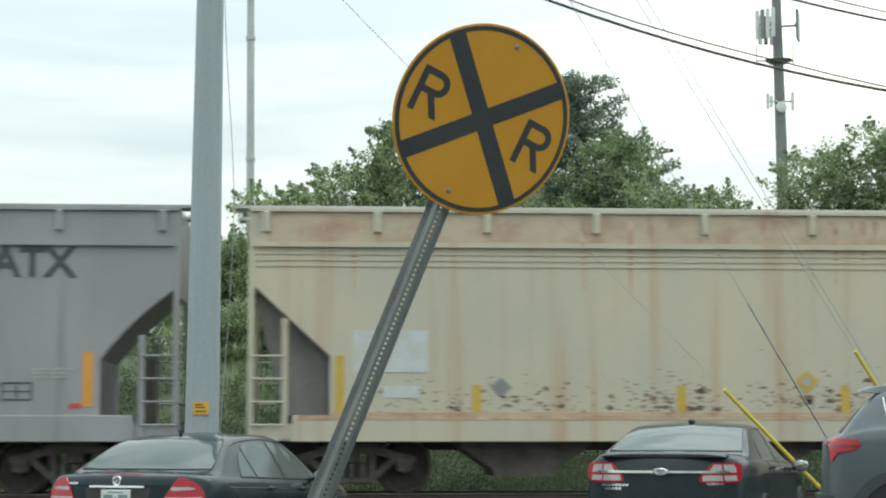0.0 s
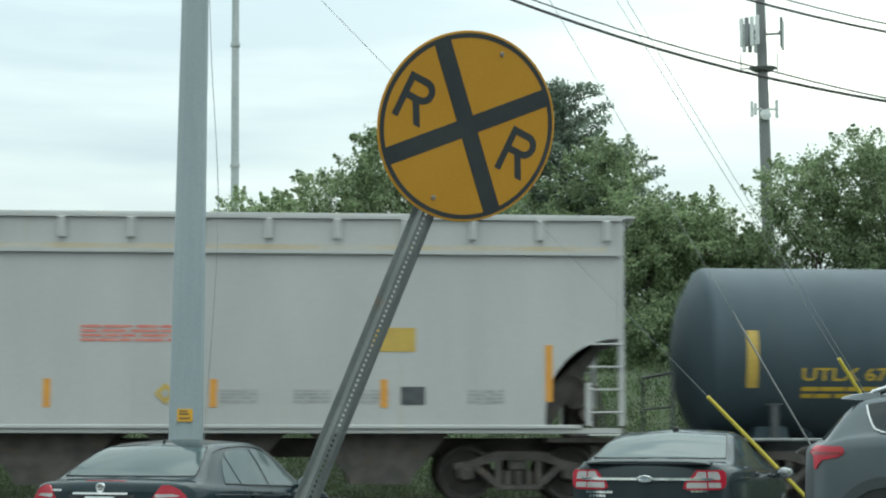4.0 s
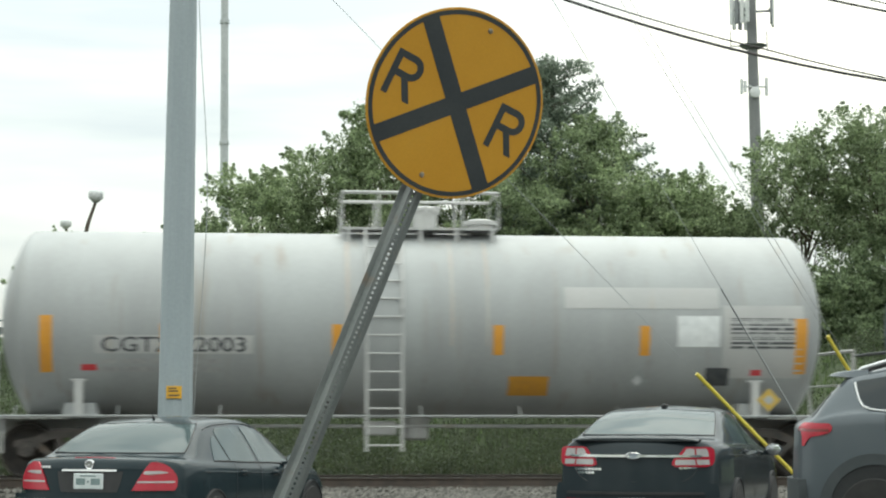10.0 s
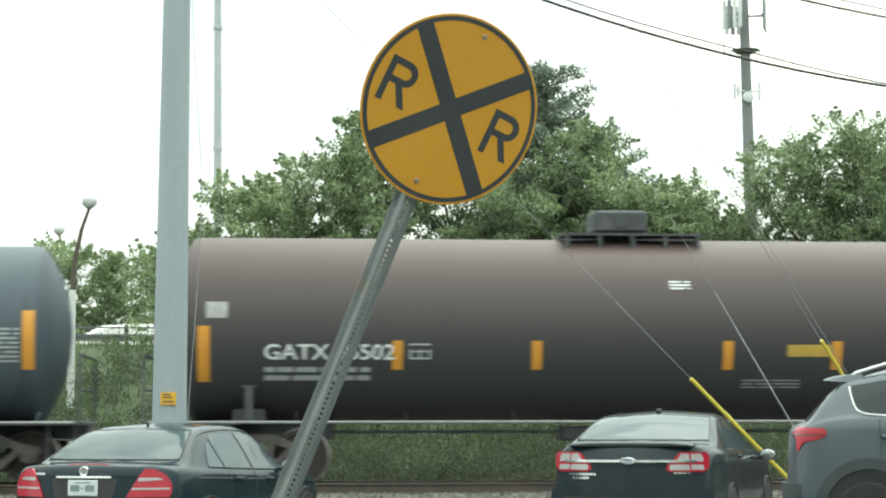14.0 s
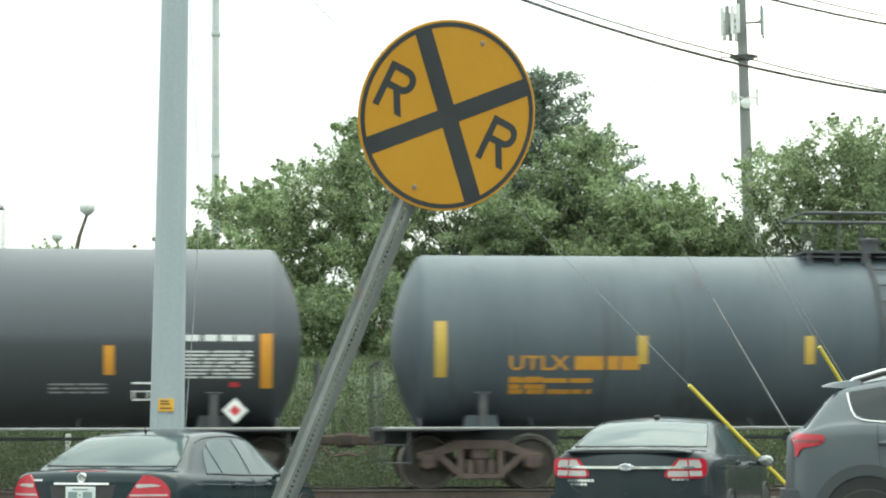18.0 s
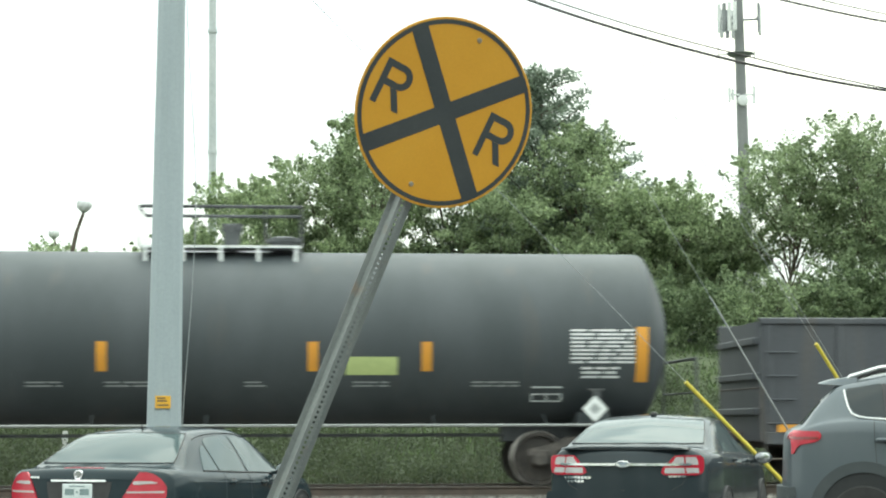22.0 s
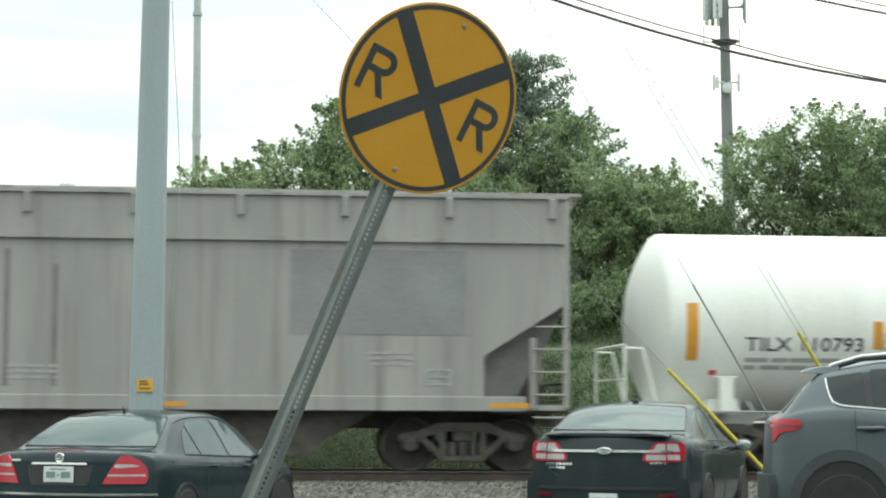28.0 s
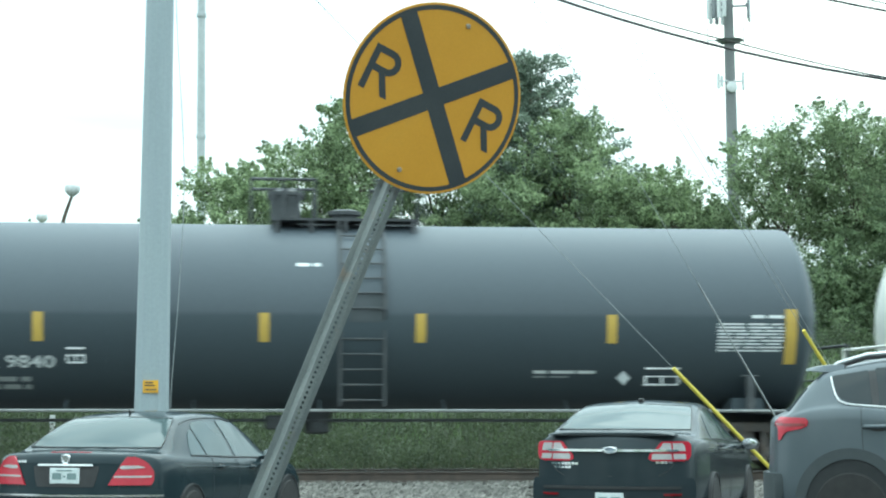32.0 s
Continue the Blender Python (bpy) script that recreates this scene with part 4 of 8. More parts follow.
def make_hopper(l, r, tone, label, top=5.15, band=4.54, sheet_low=1.71, sill_low=1.27, cut_top=3.86, cut_in=1.37, cut_low=2.69, ribs=(), rib_step=1.8,
                end_in=0.10, grooves=True, rounded=False, inner_in=0.62, wheels_in=1.75, outlets=3, gear="steel_dark", arch=1.0, end_gear=False, board_tone=None):
    """A covered hopper: heights are above the road, places along the train."""
    mid, half = (l + r) / 2, (r - l) / 2
    car = thing("hopper_car", on_track(mid), label, "train car", "cars of the freight train")
    CARS.append((car, mid))
    Z = lambda z: z - RAIL_TOP
    W = 1.55
    cut = [(-half + end_in, Z(top) - 0.06), (-half + end_in, Z(cut_top))]
    if rounded:
        for k in range(1, 8):
            w = math.pi / 2 * k / 8
            cut.append((-half + end_in + (cut_in - end_in) * (k / 8 + arch * (math.sin(w) - k / 8)), Z(cut_low) + (Z(cut_top) - Z(cut_low)) * (1 - k / 8 + arch * (math.cos(w) - 1 + k / 8))))
    cut += [(-half + cut_in, Z(cut_low)), (-half + cut_in, Z(sheet_low) - 0.01)]
    outline = cut + [(-x, z) for x, z in reversed(cut)]
    bm = B()
    prism(bm, outline, -W, W)
    part("body", bm, tone, car)
    # recessed slope sheets behind the end frames, their shade put into the colour
    for way in () if rounded else (-1, 1):
        bm = B()
        x = lambda d: way * (half - d)
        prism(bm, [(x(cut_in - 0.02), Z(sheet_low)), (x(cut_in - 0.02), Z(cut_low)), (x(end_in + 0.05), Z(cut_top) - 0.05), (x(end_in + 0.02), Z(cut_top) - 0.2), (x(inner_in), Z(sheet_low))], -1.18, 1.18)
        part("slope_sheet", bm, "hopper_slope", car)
    # brake gear and the inner slope behind an open end
    for way in (-1, 1) if end_gear else ():
        bm = B()
        x = lambda d: way * (half - d)
        prism(bm, [(x(cut_in + 0.3), Z(sheet_low)), (x(cut_in + 0.3), Z(cut_low)), (x(0.35), Z(cut_top) - 0.02), (x(0.30), Z(cut_top) - 0.12), (x(cut_in - 0.15), Z(sheet_low))], -1.0, 1.0)
        part("slope_sheet", bm, "steel_dark", car)
        bm = B()
        rod(bm, (x(0.75), -0.75, 1.75), (x(0.75), -0.15, 1.75), 0.20, 14)
        rod(bm, (x(0.55), -1.1, 1.45), (x(0.55), -0.4, 1.45), 0.14, 12)
        box(bm, *sorted((x(0.4), x(0.9))), -1.15, -0.2, 1.06, 1.22, bevel=0.02)
        tube(bm, [(x(0.3), -1.2, 1.2), (x(0.42), -1.2, 1.9), (x(0.8), -1.1, 2.1)], 0.025)
        part("brake_gear", bm, "steel_dark", car)
    # roof, running board, hatches
    bm = B()
    prism(bm, [(-half + 0.02, Z(top) - 0.055), (-half + 0.02, Z(top)), (half - 0.02, Z(top)), (half - 0.02, Z(top) - 0.055)], -W - 0.06, W + 0.06)
    part("roof_edge", bm, tone, car)
    for s in (-1, 1):
        bm = B()
        box(bm, -half - 0.26, half + 0.26, s * 0.9 - 0.28, s * 0.9 + 0.28, Z(top) + 0.04, Z(top) + 0.09)
        for k in range(13):
            x = -half + 0.3 + (2 * half - 0.6) * k / 12
            box(bm, x - 0.03, x + 0.03, s * 0.9 - 0.25, s * 0.9 + 0.25, Z(top) - 0.01, Z(top) + 0.04)
        for way in (-1, 1):
            tube(bm, [(way * (half + 0.24), s * 1.1, Z(top) + 0.04), (way * (half - 0.05), s * 1.1, Z(top) - 0.28)], 0.016)
        part("running_board", bm, board_tone or tone, car)
    for k in range(9):
        bm = B()
        x = -half + 1.1 + (2 * half - 2.2) * k / 8
        box(bm, x - 0.55, x + 0.55, -0.32, 0.32, Z(top) - 0.01, Z(top) + 0.11, bevel=0.03)
        part("roof_hatch", bm, tone, car)
    # side plate rails and stiffeners
    for s in (-1, 1):
        bm = B()
        y = lambda d: s * (W + d)
        ya, yb = sorted((y(0.0), y(0.075)))
        box(bm, -half + end_in, half - end_in, ya, yb, Z(band) - 0.035, Z(band) + 0.03)
        part("side_rail", bm, tone, car)
        if grooves:
            for dz in (0.14, 0.24, 0.34):
                bm = B()
                ya, yb = sorted((y(0.0), y(0.018)))
                box(bm, -half + end_in, half - end_in, ya, yb, Z(band) - dz - 0.02, Z(band) - dz + 0.02)
                part("side_bead", bm, tone, car)
        n = max(2, round((2 * half - 0.6) / rib_step))
        for k in range(n + 1):
            bm = B()
            x = -half + 0.3 + (2 * half - 0.6) * k / n
            ya, yb = sorted((y(0.0), y(0.085)))
            box(bm, x - 0.06, x + 0.06, ya, yb, Z(top) - 0.40, Z(top) - 0.05, bevel=0.015)
            part("roof_bracket", bm, tone, car)
        for k in range(1, n):
            bm = B()
            x = -half + 0.3 + (2 * half - 0.6) * k / n
            ya, yb = sorted((y(0.0), y(0.006)))
            box(bm, x - 0.02, x + 0.02, ya, yb, Z(sheet_low) + 0.02, Z(band) - 0.40)
            part("side_seam", bm, tone, car)
        bm = B()
        ya, yb = sorted((y(-0.10), y(0.03)))
        box(bm, -half + 0.75, half - 0.75, ya, yb, Z(sill_low), Z(sheet_low), bevel=0.015)
        box(bm, -half + 0.05, half - 0.05, *sorted((y(-0.16), y(-0.02))), Z(sill_low) + 0.02, Z(sheet_low) - 0.14)
        part("side_sill", bm, tone, car)
        for way in (-1, 1):
            xe = way * half
            bm = B()
            for d, zt in ((0.06, Z(top) - 0.02), (0.62, Z(cut_top) - (0.55 if not rounded else 0.75))):
                x = xe - way * d
                box(bm, x - 0.05, x + 0.05, *sorted((y(-0.08), y(0.02))), Z(sill_low) + 0.05, zt, bevel=0.012)
            part("end_post", bm, tone, car)
            for k in range(5):
                bm = B()
                z = Z(sill_low) - 0.2 + 0.38 * k + 0.1
                xa, xb = sorted((xe - way * 0.06, xe - way * 0.62))
                tube(bm, [(xa, y(0.03), z), (xb, y(0.03), z)], 0.018)
                part("ladder_rung", bm, tone, car)
            bm = B()
            xa, xb = sorted((xe - way * 0.02, xe - way * 0.10))
            box(bm, xa, xb, -W + 0.05, W - 0.05, Z(cut_top) - 0.1, Z(top) - 0.06)
            if s < 0:
                part("end_sheet", bm, tone, car)
            else:
                bm.free()
    # centre sill and outlets
    bm = B()
    box(bm, -half + 0.1, half - 0.1, -0.25, 0.25, 0.72, 1.05, bevel=0.02)
    for way in (-1, 1):
        box(bm, min(way * (half - 0.05), way * (half - 1.3)), max(way * (half - 0.05), way * (half - 1.3)), -1.35, 1.35, 0.98, 1.06)
        box(bm, min(way * (half - 0.5), way * (half - 0.8)), max(way * (half - 0.5), way * (half - 0.8)), -0.3, 0.3, 1.06, 2.3, bevel=0.04)
    part("centre_sill", bm, "steel_dark", car)
    span = 2 * half - 5.4
    for k in range(outlets):
        c = -span / 2 + span * (k + 0.5) / outlets
        w = span / outlets / 2
        bm = B()
        prism(bm, [(c - w + 0.1, Z(sheet_low)), (c + w - 0.1, Z(sheet_low)), (c + 0.55, 0.42), (c + 0.5, 0.28), (c - 0.5, 0.28), (c - 0.55, 0.42)], -1.1, 1.1)
        part("outlet", bm, "steel_dark", car)
    for way in (-1, 1):
        make_coupler(car, way * (half - 0.15), way)
        make_end_grabs(car, way * (half - 0.02), way, 0.9, 1.5, 1.45, "steel_dark")
        make_truck(car, way * (half - wheels_in), gear)
    return Flat(car, mid, W + 0.004)


class Flat(Tank):
    """Marks on a flat side."""

    def __init__(self, car, mid, w):
        self.car, self.mid, self.w, self.r, self.zc = car, mid, w, 1e9, 0

    def y(self, z, lift=0.006):
        return -(self.w + lift)


def make_gondola(l, r, label, top=3.24, low=1.15):
    mid, half = (l + r) / 2, (r - l) / 2
    car = thing("gondola_car", on_track(mid), label, "train car", "cars of the freight train")
    CARS.append((car, mid))
    z0, z1, W = low - RAIL_TOP, top - RAIL_TOP, 1.50
    for s in (-1, 1):
        bm = B()
        box(bm, -half, half, *sorted((s * W, s * (W - 0.06))), z0, z1 - 0.02)
        part("side_sheet", bm, "gondola", car)
        bm = B()
        box(bm, -half, half, *sorted((s * (W + 0.05), s * (W - 0.10))), z1 - 0.12, z1, bevel=0.02)
        part("top_chord", bm, "gondola", car)
        bm = B()
        box(bm, -half + 0.05, half - 0.05, *sorted((s * (W + 0.05), s * (W - 0.05))), z0 - 0.06, z0 + 0.16, bevel=0.015)
        part("side_sill", bm, "gondola", car)
        for k in range(18):
            bm = B()
            x = -half + 0.15 + (2 * half - 0.3) * k / 17
            box(bm, x - 0.06, x + 0.06, *sorted((s * W, s * (W + 0.045))), z0 + 0.16, z1 - 0.12, bevel=0.012)
            part("side_rib", bm, "gondola", car)
    for way in (-1, 1):
        bm = B()
        box(bm, *sorted((way * half, way * (half - 0.08))), -W + 0.06, W - 0.06, z0, z1 - 0.06)
        for zz in (z0 + 0.5, z0 + 1.1, z0 + 1.7):
            box(bm, *sorted((way * half, way * (half + 0.07))), -W + 0.1, W - 0.1, zz - 0.06, zz + 0.06, bevel=0.015)
        part("end_sheet", bm, "gondola", car)
        make_coupler(car, way * (half - 0.2), way)
        make_end_grabs(car, way * (half - 0.02), way, z0, z0 + 0.9, 1.5)
        make_truck(car, way * (half - 2.0))
        for k in range(4):
            bm = B()
            tube(bm, [(way * (half - 0.1), -W - 0.06, z0 + 0.3 + 0.4 * k), (way * (half - 0.6), -W - 0.06, z0 + 0.3 + 0.4 * k)], 0.017)
            part("grab_iron", bm, "gondola", car)
    bm = B()
    box(bm, -half + 0.1, half - 0.1, -W + 0.06, W - 0.06, z0 - 0.02, z0 + 0.08)
    box(bm, -half + 0.1, half - 0.1, -0.25, 0.25, 0.62, z0)
    box(bm, -1.2, -0.4, -0.6, 0.1, 0.42, 0.7, bevel=0.05)
    tube(bm, [(-half + 3, 0.3, 0.6), (half - 3, 0.3, 0.6)], 0.03)
    part("floor_and_centre_sill", bm, "steel_dark", car)
    return Flat(car, mid, W + 0.05)

# ---- the train, car by car ----
def make_train():
    h = make_hopper(-21.9, -4.36, "hopper_grey", "grey covered hopper car with black lettering on the track", rib_step=1.75, cut_top=3.78, cut_in=1.30, cut_low=2.62, grooves=False, rounded=True, arch=0.2)
    h.words("GATX", -7.95, -6.05, 3.83, 0.52, "letter_black", 0.03)
    h.patch("reflector_stripe", -5.93, -5.77, 1.45, 2.35, "mark_orange")
    h.frame_box(-7.25, -6.75, 1.55, 1.85, "letter_black")
    h.bars(-6.75, -6.1, 1.9, 2.1, 3, "letter_grey", 3)
    h.patch("decal", -6.15, -5.95, 1.42, 1.5, "red")

    h = make_hopper(-3.25, 13.97, "hopper_cream", "cream covered hopper car streaked with rust", top=5.15, rib_step=1.79, board_tone="hopper_pale")
    for u in (0.56, 4.01, 6.8, 10.11):
        h.patch("reflector_stripe", u - 0.08, u + 0.08, 1.35, 1.82, "mark_yellow")
    for u in (-1.72, 12.6):
        h.patch("reflector_stripe", u - 0.08, u + 0.08, 1.35, 2.3, "mark_yellow")
    h.patch("faded_panel", -1.5, -0.25, 2.02, 2.72, "faded_blue")
    h.patch("rust_band", -2.4, 13.3, 1.235, 1.312, "rust_band", lift=0.034)
    h.patch("rust_band", -1.85, 12.75, 1.325, 1.36, "rust_band", lift=0.003)
    h.bars(-1.3, -0.4, 2.1, 2.68, 2, "letter_grey", 5, 0.42)
    h.patch("faded_panel", -1.0, -0.4, 1.60, 1.80, "faded_blue")
    h.patch("sill_label", 0.6, 1.05, 1.02, 1.18, "letter_white")
    h.patch("sill_label", -2.45, -2.25, 0.95, 1.08, "letter_white")
    h.bars(-0.75, 0.3, 0.98, 1.1, 1, "letter_grey", 8)
    h.diamond(0.97, 1.78, 0.17, "smoke_grey")
    h.diamond(6.15, 1.88, 0.2, "mark_yellow", inner="letter_dim")
    h.patch("faded_panel", 10.9, 11.6, 2.0, 2.2, "letter_dim")
    h.patch("stencil_box", 11.0, 11.3, 1.45, 1.7, "letter_white")
    h.patch("sill_label", 11.8, 12.1, 1.0, 1.12, "letter_black")
    rng = random.Random(15)
    for k in range(46):
        u, w, drop = rng.uniform(-2.7, 13.6), rng.uniform(0.02, 0.09), rng.uniform(0.12, 0.30) if k % 3 else rng.uniform(0.5, 1.5)
        bm = B()
        x, ya = u - h.mid, -1.5575
        prism(bm, [(x - w, 4.60), (x + w, 4.60), (x + w * 0.5, 4.60 - drop * 0.6), (x + w * 0.1, 4.60 - drop), (x - w * 0.4, 4.60 - drop * 0.7)], ya, -1.552)
        part("rust_run", bm, "rust_band", h.car)
    rng = random.Random(5)
    for c0, c1, n in ((-1.2, 0.4, 50), (0.3, 2.3, 120), (2.8, 4.9, 170), (5.4, 7.9, 200), (8.6, 11.4, 220), (11.4, 12.6, 50)):
        bm = B()
        for k in range(n):
            u = rng.gauss((c0 + c1) / 2, (c1 - c0) * 0.30)
            z = 1.37 + abs(rng.gauss(0, 0.30))
            w = rng.uniform(0.008, 0.035) * (rng.uniform(1.5, 3.6) if k % 9 == 0 else 1.0)
            flat = rng.uniform(0.25, 0.75)
            m_ = 7 if w < 0.03 else 13
            pts = [(u - h.mid + w * math.cos(q) * rng.uniform(0.5, 1.4), z + flat * w * math.sin(q) * rng.uniform(0.5, 1.4)) for q in [2 * math.pi * i / m_ for i in range(m_)]]
            prism(bm, pts, -1.554, -1.5515)
        part("rust_scatter", bm, "scuff", h.car, "scattered brown scuffs and rust")
    h.patch("rust_wash", -2.95, 13.65, 4.20, 4.66, "rust_wash", lift=0.002)

    h = make_hopper(15.05, 31.55, "hopper_pale", "pale grey covered hopper car with dark lettering", top=5.15, band=4.54, sheet_low=1.67, sill_low=1.60, rib_step=1.115, grooves=False,
                    cut_top=3.12, cut_in=1.35, cut_low=1.9, rounded=True, inner_in=0.95, outlets=4, end_gear=True)
    h.patch("rust_band", 15.35, 31.25, 4.172, 4.262, "tan_wash", lift=0.005)
    h.words("TILX", 17.02, 17.72, 2.78, 0.27, "letter_black", 0.005)
    h.words("521305", 16.98, 18.08, 2.28, 0.27, "letter_black", 0.005)
    h.bars(17.0, 17.9, 1.6, 1.8, 2, "letter_grey", 2)
    for u in (19.17, 21.97, 24.68, 27.5):
        h.patch("reflector_stripe", u - 0.06, u + 0.06, 1.55, 2.02, "mark_orange")
    for u in (16.41, 30.26):
        h.patch("reflector_stripe", u - 0.06, u + 0.06, 1.65, 2.6, "mark_orange")
    h.bars(22.5, 24.3, 2.62, 2.92, 4, "letter_red", 4)
    h.patch("notice", 27.31, 28.02, 2.48, 2.88, "mark_yellow")
    h.bars(27.4, 27.9, 2.54, 2.82, 4, "letter_orange", 6)
    h.diamond(23.9, 1.78, 0.18, "mark_yellow", inner="letter_dim")
    h.patch("stencil_box", 27.78, 28.18, 1.60, 1.90, "letter_black")
    h.frame_box(19.0, 19.25, 2.4, 2.65, "letter_grey")
    for u in (19.4, 20.4, 24.8, 26.0, 27.0, 28.9):
        h.bars(u, u + 0.6, 1.62, 1.86, 4, "letter_grey", int(u))
    rng = random.Random(9)
    for k in range(12):
        u, w = rng.uniform(15.8, 30.5), rng.uniform(0.2, 0.9)
        bm = B()
        box(bm, u - h.mid, u - h.mid + w, -1.5555, -1.552, 4.19, 4.19 + rng.uniform(0.03, 0.09))
        part("rust_run", bm, "rust" if k % 3 == 0 else "hopper_cream", h.car)

    t = tank_car(32.66, 47.0, 4.45, "tank_dusk", "blue-black tank car with yellow lettering on the track", bars=(36.98, 38.67, 42.57), long_bars=(33.74, 46.13),
                 text=("UTLX 676724", 34.6, 36.85), text_tone="letter_yellow", text_h=0.22, text_z=2.13, plat=(37.81, 41.03), hatch=(38.62, 39.24), hatch_h=0.5, rail_h=0.85)
    t.diamond(42.36, 1.75, 0.2, "letter_dim", inner="letter_white")
    t.bars(44.75, 45.85, 1.85, 2.42, 8, "letter_dim", 1, 0.55, False)
    t.patch("notice", 44.8, 45.6, 2.45, 2.55, "letter_yellow")
    t.patch("notice", 44.75, 45.6, 1.73, 1.83, "letter_yellow")
    t.frame_box(43.8, 44.3, 1.55, 1.8, "letter_dim")
    t.diamond(45.4, 1.36, 0.2, "mark_yellow", inner="letter_dim")
    t.bars(40.45, 40.95, 3.05, 3.3, 4, "letter_yellow", 3)

    t = tank_car(48.46, 62.67, 4.45, "tank_black", "black tank car with yellow lettering on the track", bars=(52.62, 54.79, 58.46), long_bars=(49.4, 61.77),
                 text=("UTLX", 50.22, 51.26), text_tone="letter_yellow", text_h=0.24, text_z=2.2, plat=(53.37, 56.65), hatch=(54.05, 54.93), hatch_h=0.45, rail_h=0.7)
    t.words("676696", 51.42, 52.46, 2.2, 0.24, "letter_yellow")
    t.bars(50.22, 51.9, 1.62, 1.95, 2, "letter_yellow", 4, 0.45)
    t.diamond(49.38, 1.77, 0.2, "letter_dim", inner="letter_white")
    t.bars(60.39, 61.52, 1.90, 2.42, 9, "letter_dim", 1, 0.5, False)
    t.patch("notice", 60.4, 61.1, 1.75, 1.83, "letter_yellow")
    t.frame_box(59.54, 60.1, 1.47, 1.75, "letter_white")
    t.diamond(61.25, 1.27, 0.2, "mark_yellow", inner="letter_dim")
    t.patch("notice", 56.27, 56.93, 3.27, 3.46, "mark_yellow")
    t.bars(56.3, 56.9, 3.49, 3.56, 1, "letter_dim", 1, 0.5, False)

    t = tank_car(63.92, 78.13, 4.6, "tank_grey", "pale grey tank car with dark lettering on the track", bars=(66.78, 69.61, 72.3, 74.78), long_bars=(64.83, 77.46), bar_tone="mark_orange",
                 text=("CGTX 22003", 65.73, 68.1), text_tone="letter_black", text_h=0.25, text_z=2.21, plat=(69.71, 72.39), hatch=(70.95, 71.4), hatch_h=0.5, rail_h=0.66,
                 ladder=(70.1, 70.69, 0.45), fittings="hopper_pale", bar_z=(2.05, 2.55), long_z=(1.75, 2.68), gear="steel_dark")
    t.patch("lettering_panel", 65.62, 68.22, 2.06, 2.36, "hopper_pale", lift=0.004)
    t.patch("notice_panel", 76.12, 77.5, 1.68, 2.9, "hopper_pale", lift=0.005, nz=20)
    t.bars(76.25, 77.35, 2.15, 2.7, 7, "letter_black", 1, 0.6)
    t.patch("notice_panel", 75.34, 76.06, 2.2, 2.72, "letter_white")
    t.patch("overpaint", 73.42, 76.05, 2.84, 3.2, "hopper_pale", lift=0.005, nz=14)
    t.patch("notice", 72.5, 73.18, 1.38, 1.70, "letter_orange")
    t.diamond(74.69, 1.63, 0.2, "letter_dim", inner="letter_white")
    t.diamond(76.9, 1.31, 0.2, "mark_yellow", inner="letter_dim")
    t.patch("stencil_box", 75.85, 76.25, 1.55, 1.85, "letter_black")
    t.patch("decal", 65.4, 65.65, 1.78, 1.88, "red")
    t.patch("decal", 76.62, 76.8, 1.72, 1.82, "red")
    for u, w in ((69.75, 0.5), (71.5, 0.4), (72.1, 0.35)):
        t.patch("rust_run", u, u + w * 0.12, 2.2, 4.0, "rust_faint", lift=0.005, nz=24)

    t = tank_car(79.54, 93.5, 4.45, "tank_slate", "slate grey tank car with white lettering on the track", bars=(83.84, 85.76, 89.28), long_bars=(80.32, 92.95), bar_tone="mark_orange",
                 text=("GATX 209807", 81.3, 83.65), text_tone="letter_dim", text_h=0.26, text_z=2.24, plat=(85.78, 88.27), hatch=(86.06, 87.07), hatch_h=0.72, rail_h=0.85)
    t.diamond(86.34, 2.0, 0.22, "letter_dim", inner="letter_white")
    t.patch("notice", 89.38, 90.16, 2.07, 2.48, "mark_yellow")
    t.bars(89.46, 90.08, 2.14, 2.42, 4, "letter_orange", 2, 0.4)
    t.bars(91.72, 92.8, 2.0, 2.6, 8, "letter_dim", 1, 0.5)
    t.frame_box(91.24, 91.76, 1.55, 1.82, "letter_dim")
    t.diamond(92.27, 1.30, 0.2, "mark_orange", inner="letter_dim")
    t.patch("decal", 92.05, 92.25, 1.8, 1.92, "red")
    for u in (84.0, 88.2, 90.4):
        t.bars(u, u + 0.9, 1.62, 1.8, 2, "letter_dim", int(u), 0.35)

    t = tank_car(95.11, 110.58, 4.62, "tank_brown", "brown and black tank car with white lettering on the track", bars=(99.02, 101.36, 104.62, 106.5), long_bars=(95.81, 109.8), bar_tone="mark_orange",
                 text=("GATX 95502", 96.81, 98.97), text_tone="letter_white", text_h=0.26, text_z=2.19, plat=(101.91, 104.4), hatch=(102.54, 103.47), hatch_h=0.5, rail_h=0.7, hatch_box=True, railing=False, manway=False,
                 bar_z=(1.9, 2.38), long_z=(1.7, 2.62))
    t.frame_box(99.22, 99.57, 2.07, 2.33, "letter_dim")
    t.patch("notice", 105.64, 106.4, 2.12, 2.32, "mark_yellow")
    t.bars(103.65, 104.0, 3.25, 3.42, 3, "letter_white", 3, 0.5)
    t.bars(104.9, 105.9, 1.58, 1.75, 3, "letter_dim", 3, 0.4)
    t.patch("patch_plate", 95.85, 96.2, 2.75, 3.02, "letter_grey")
    t.bars(108.4, 109.6, 2.0, 2.55, 8, "letter_white", 1, 0.5)
    t.diamond(109.2, 1.5, 0.2, "letter_white", inner="letter_dim")
    t.frame_box(107.6, 108.1, 1.55, 1.8, "letter_dim")

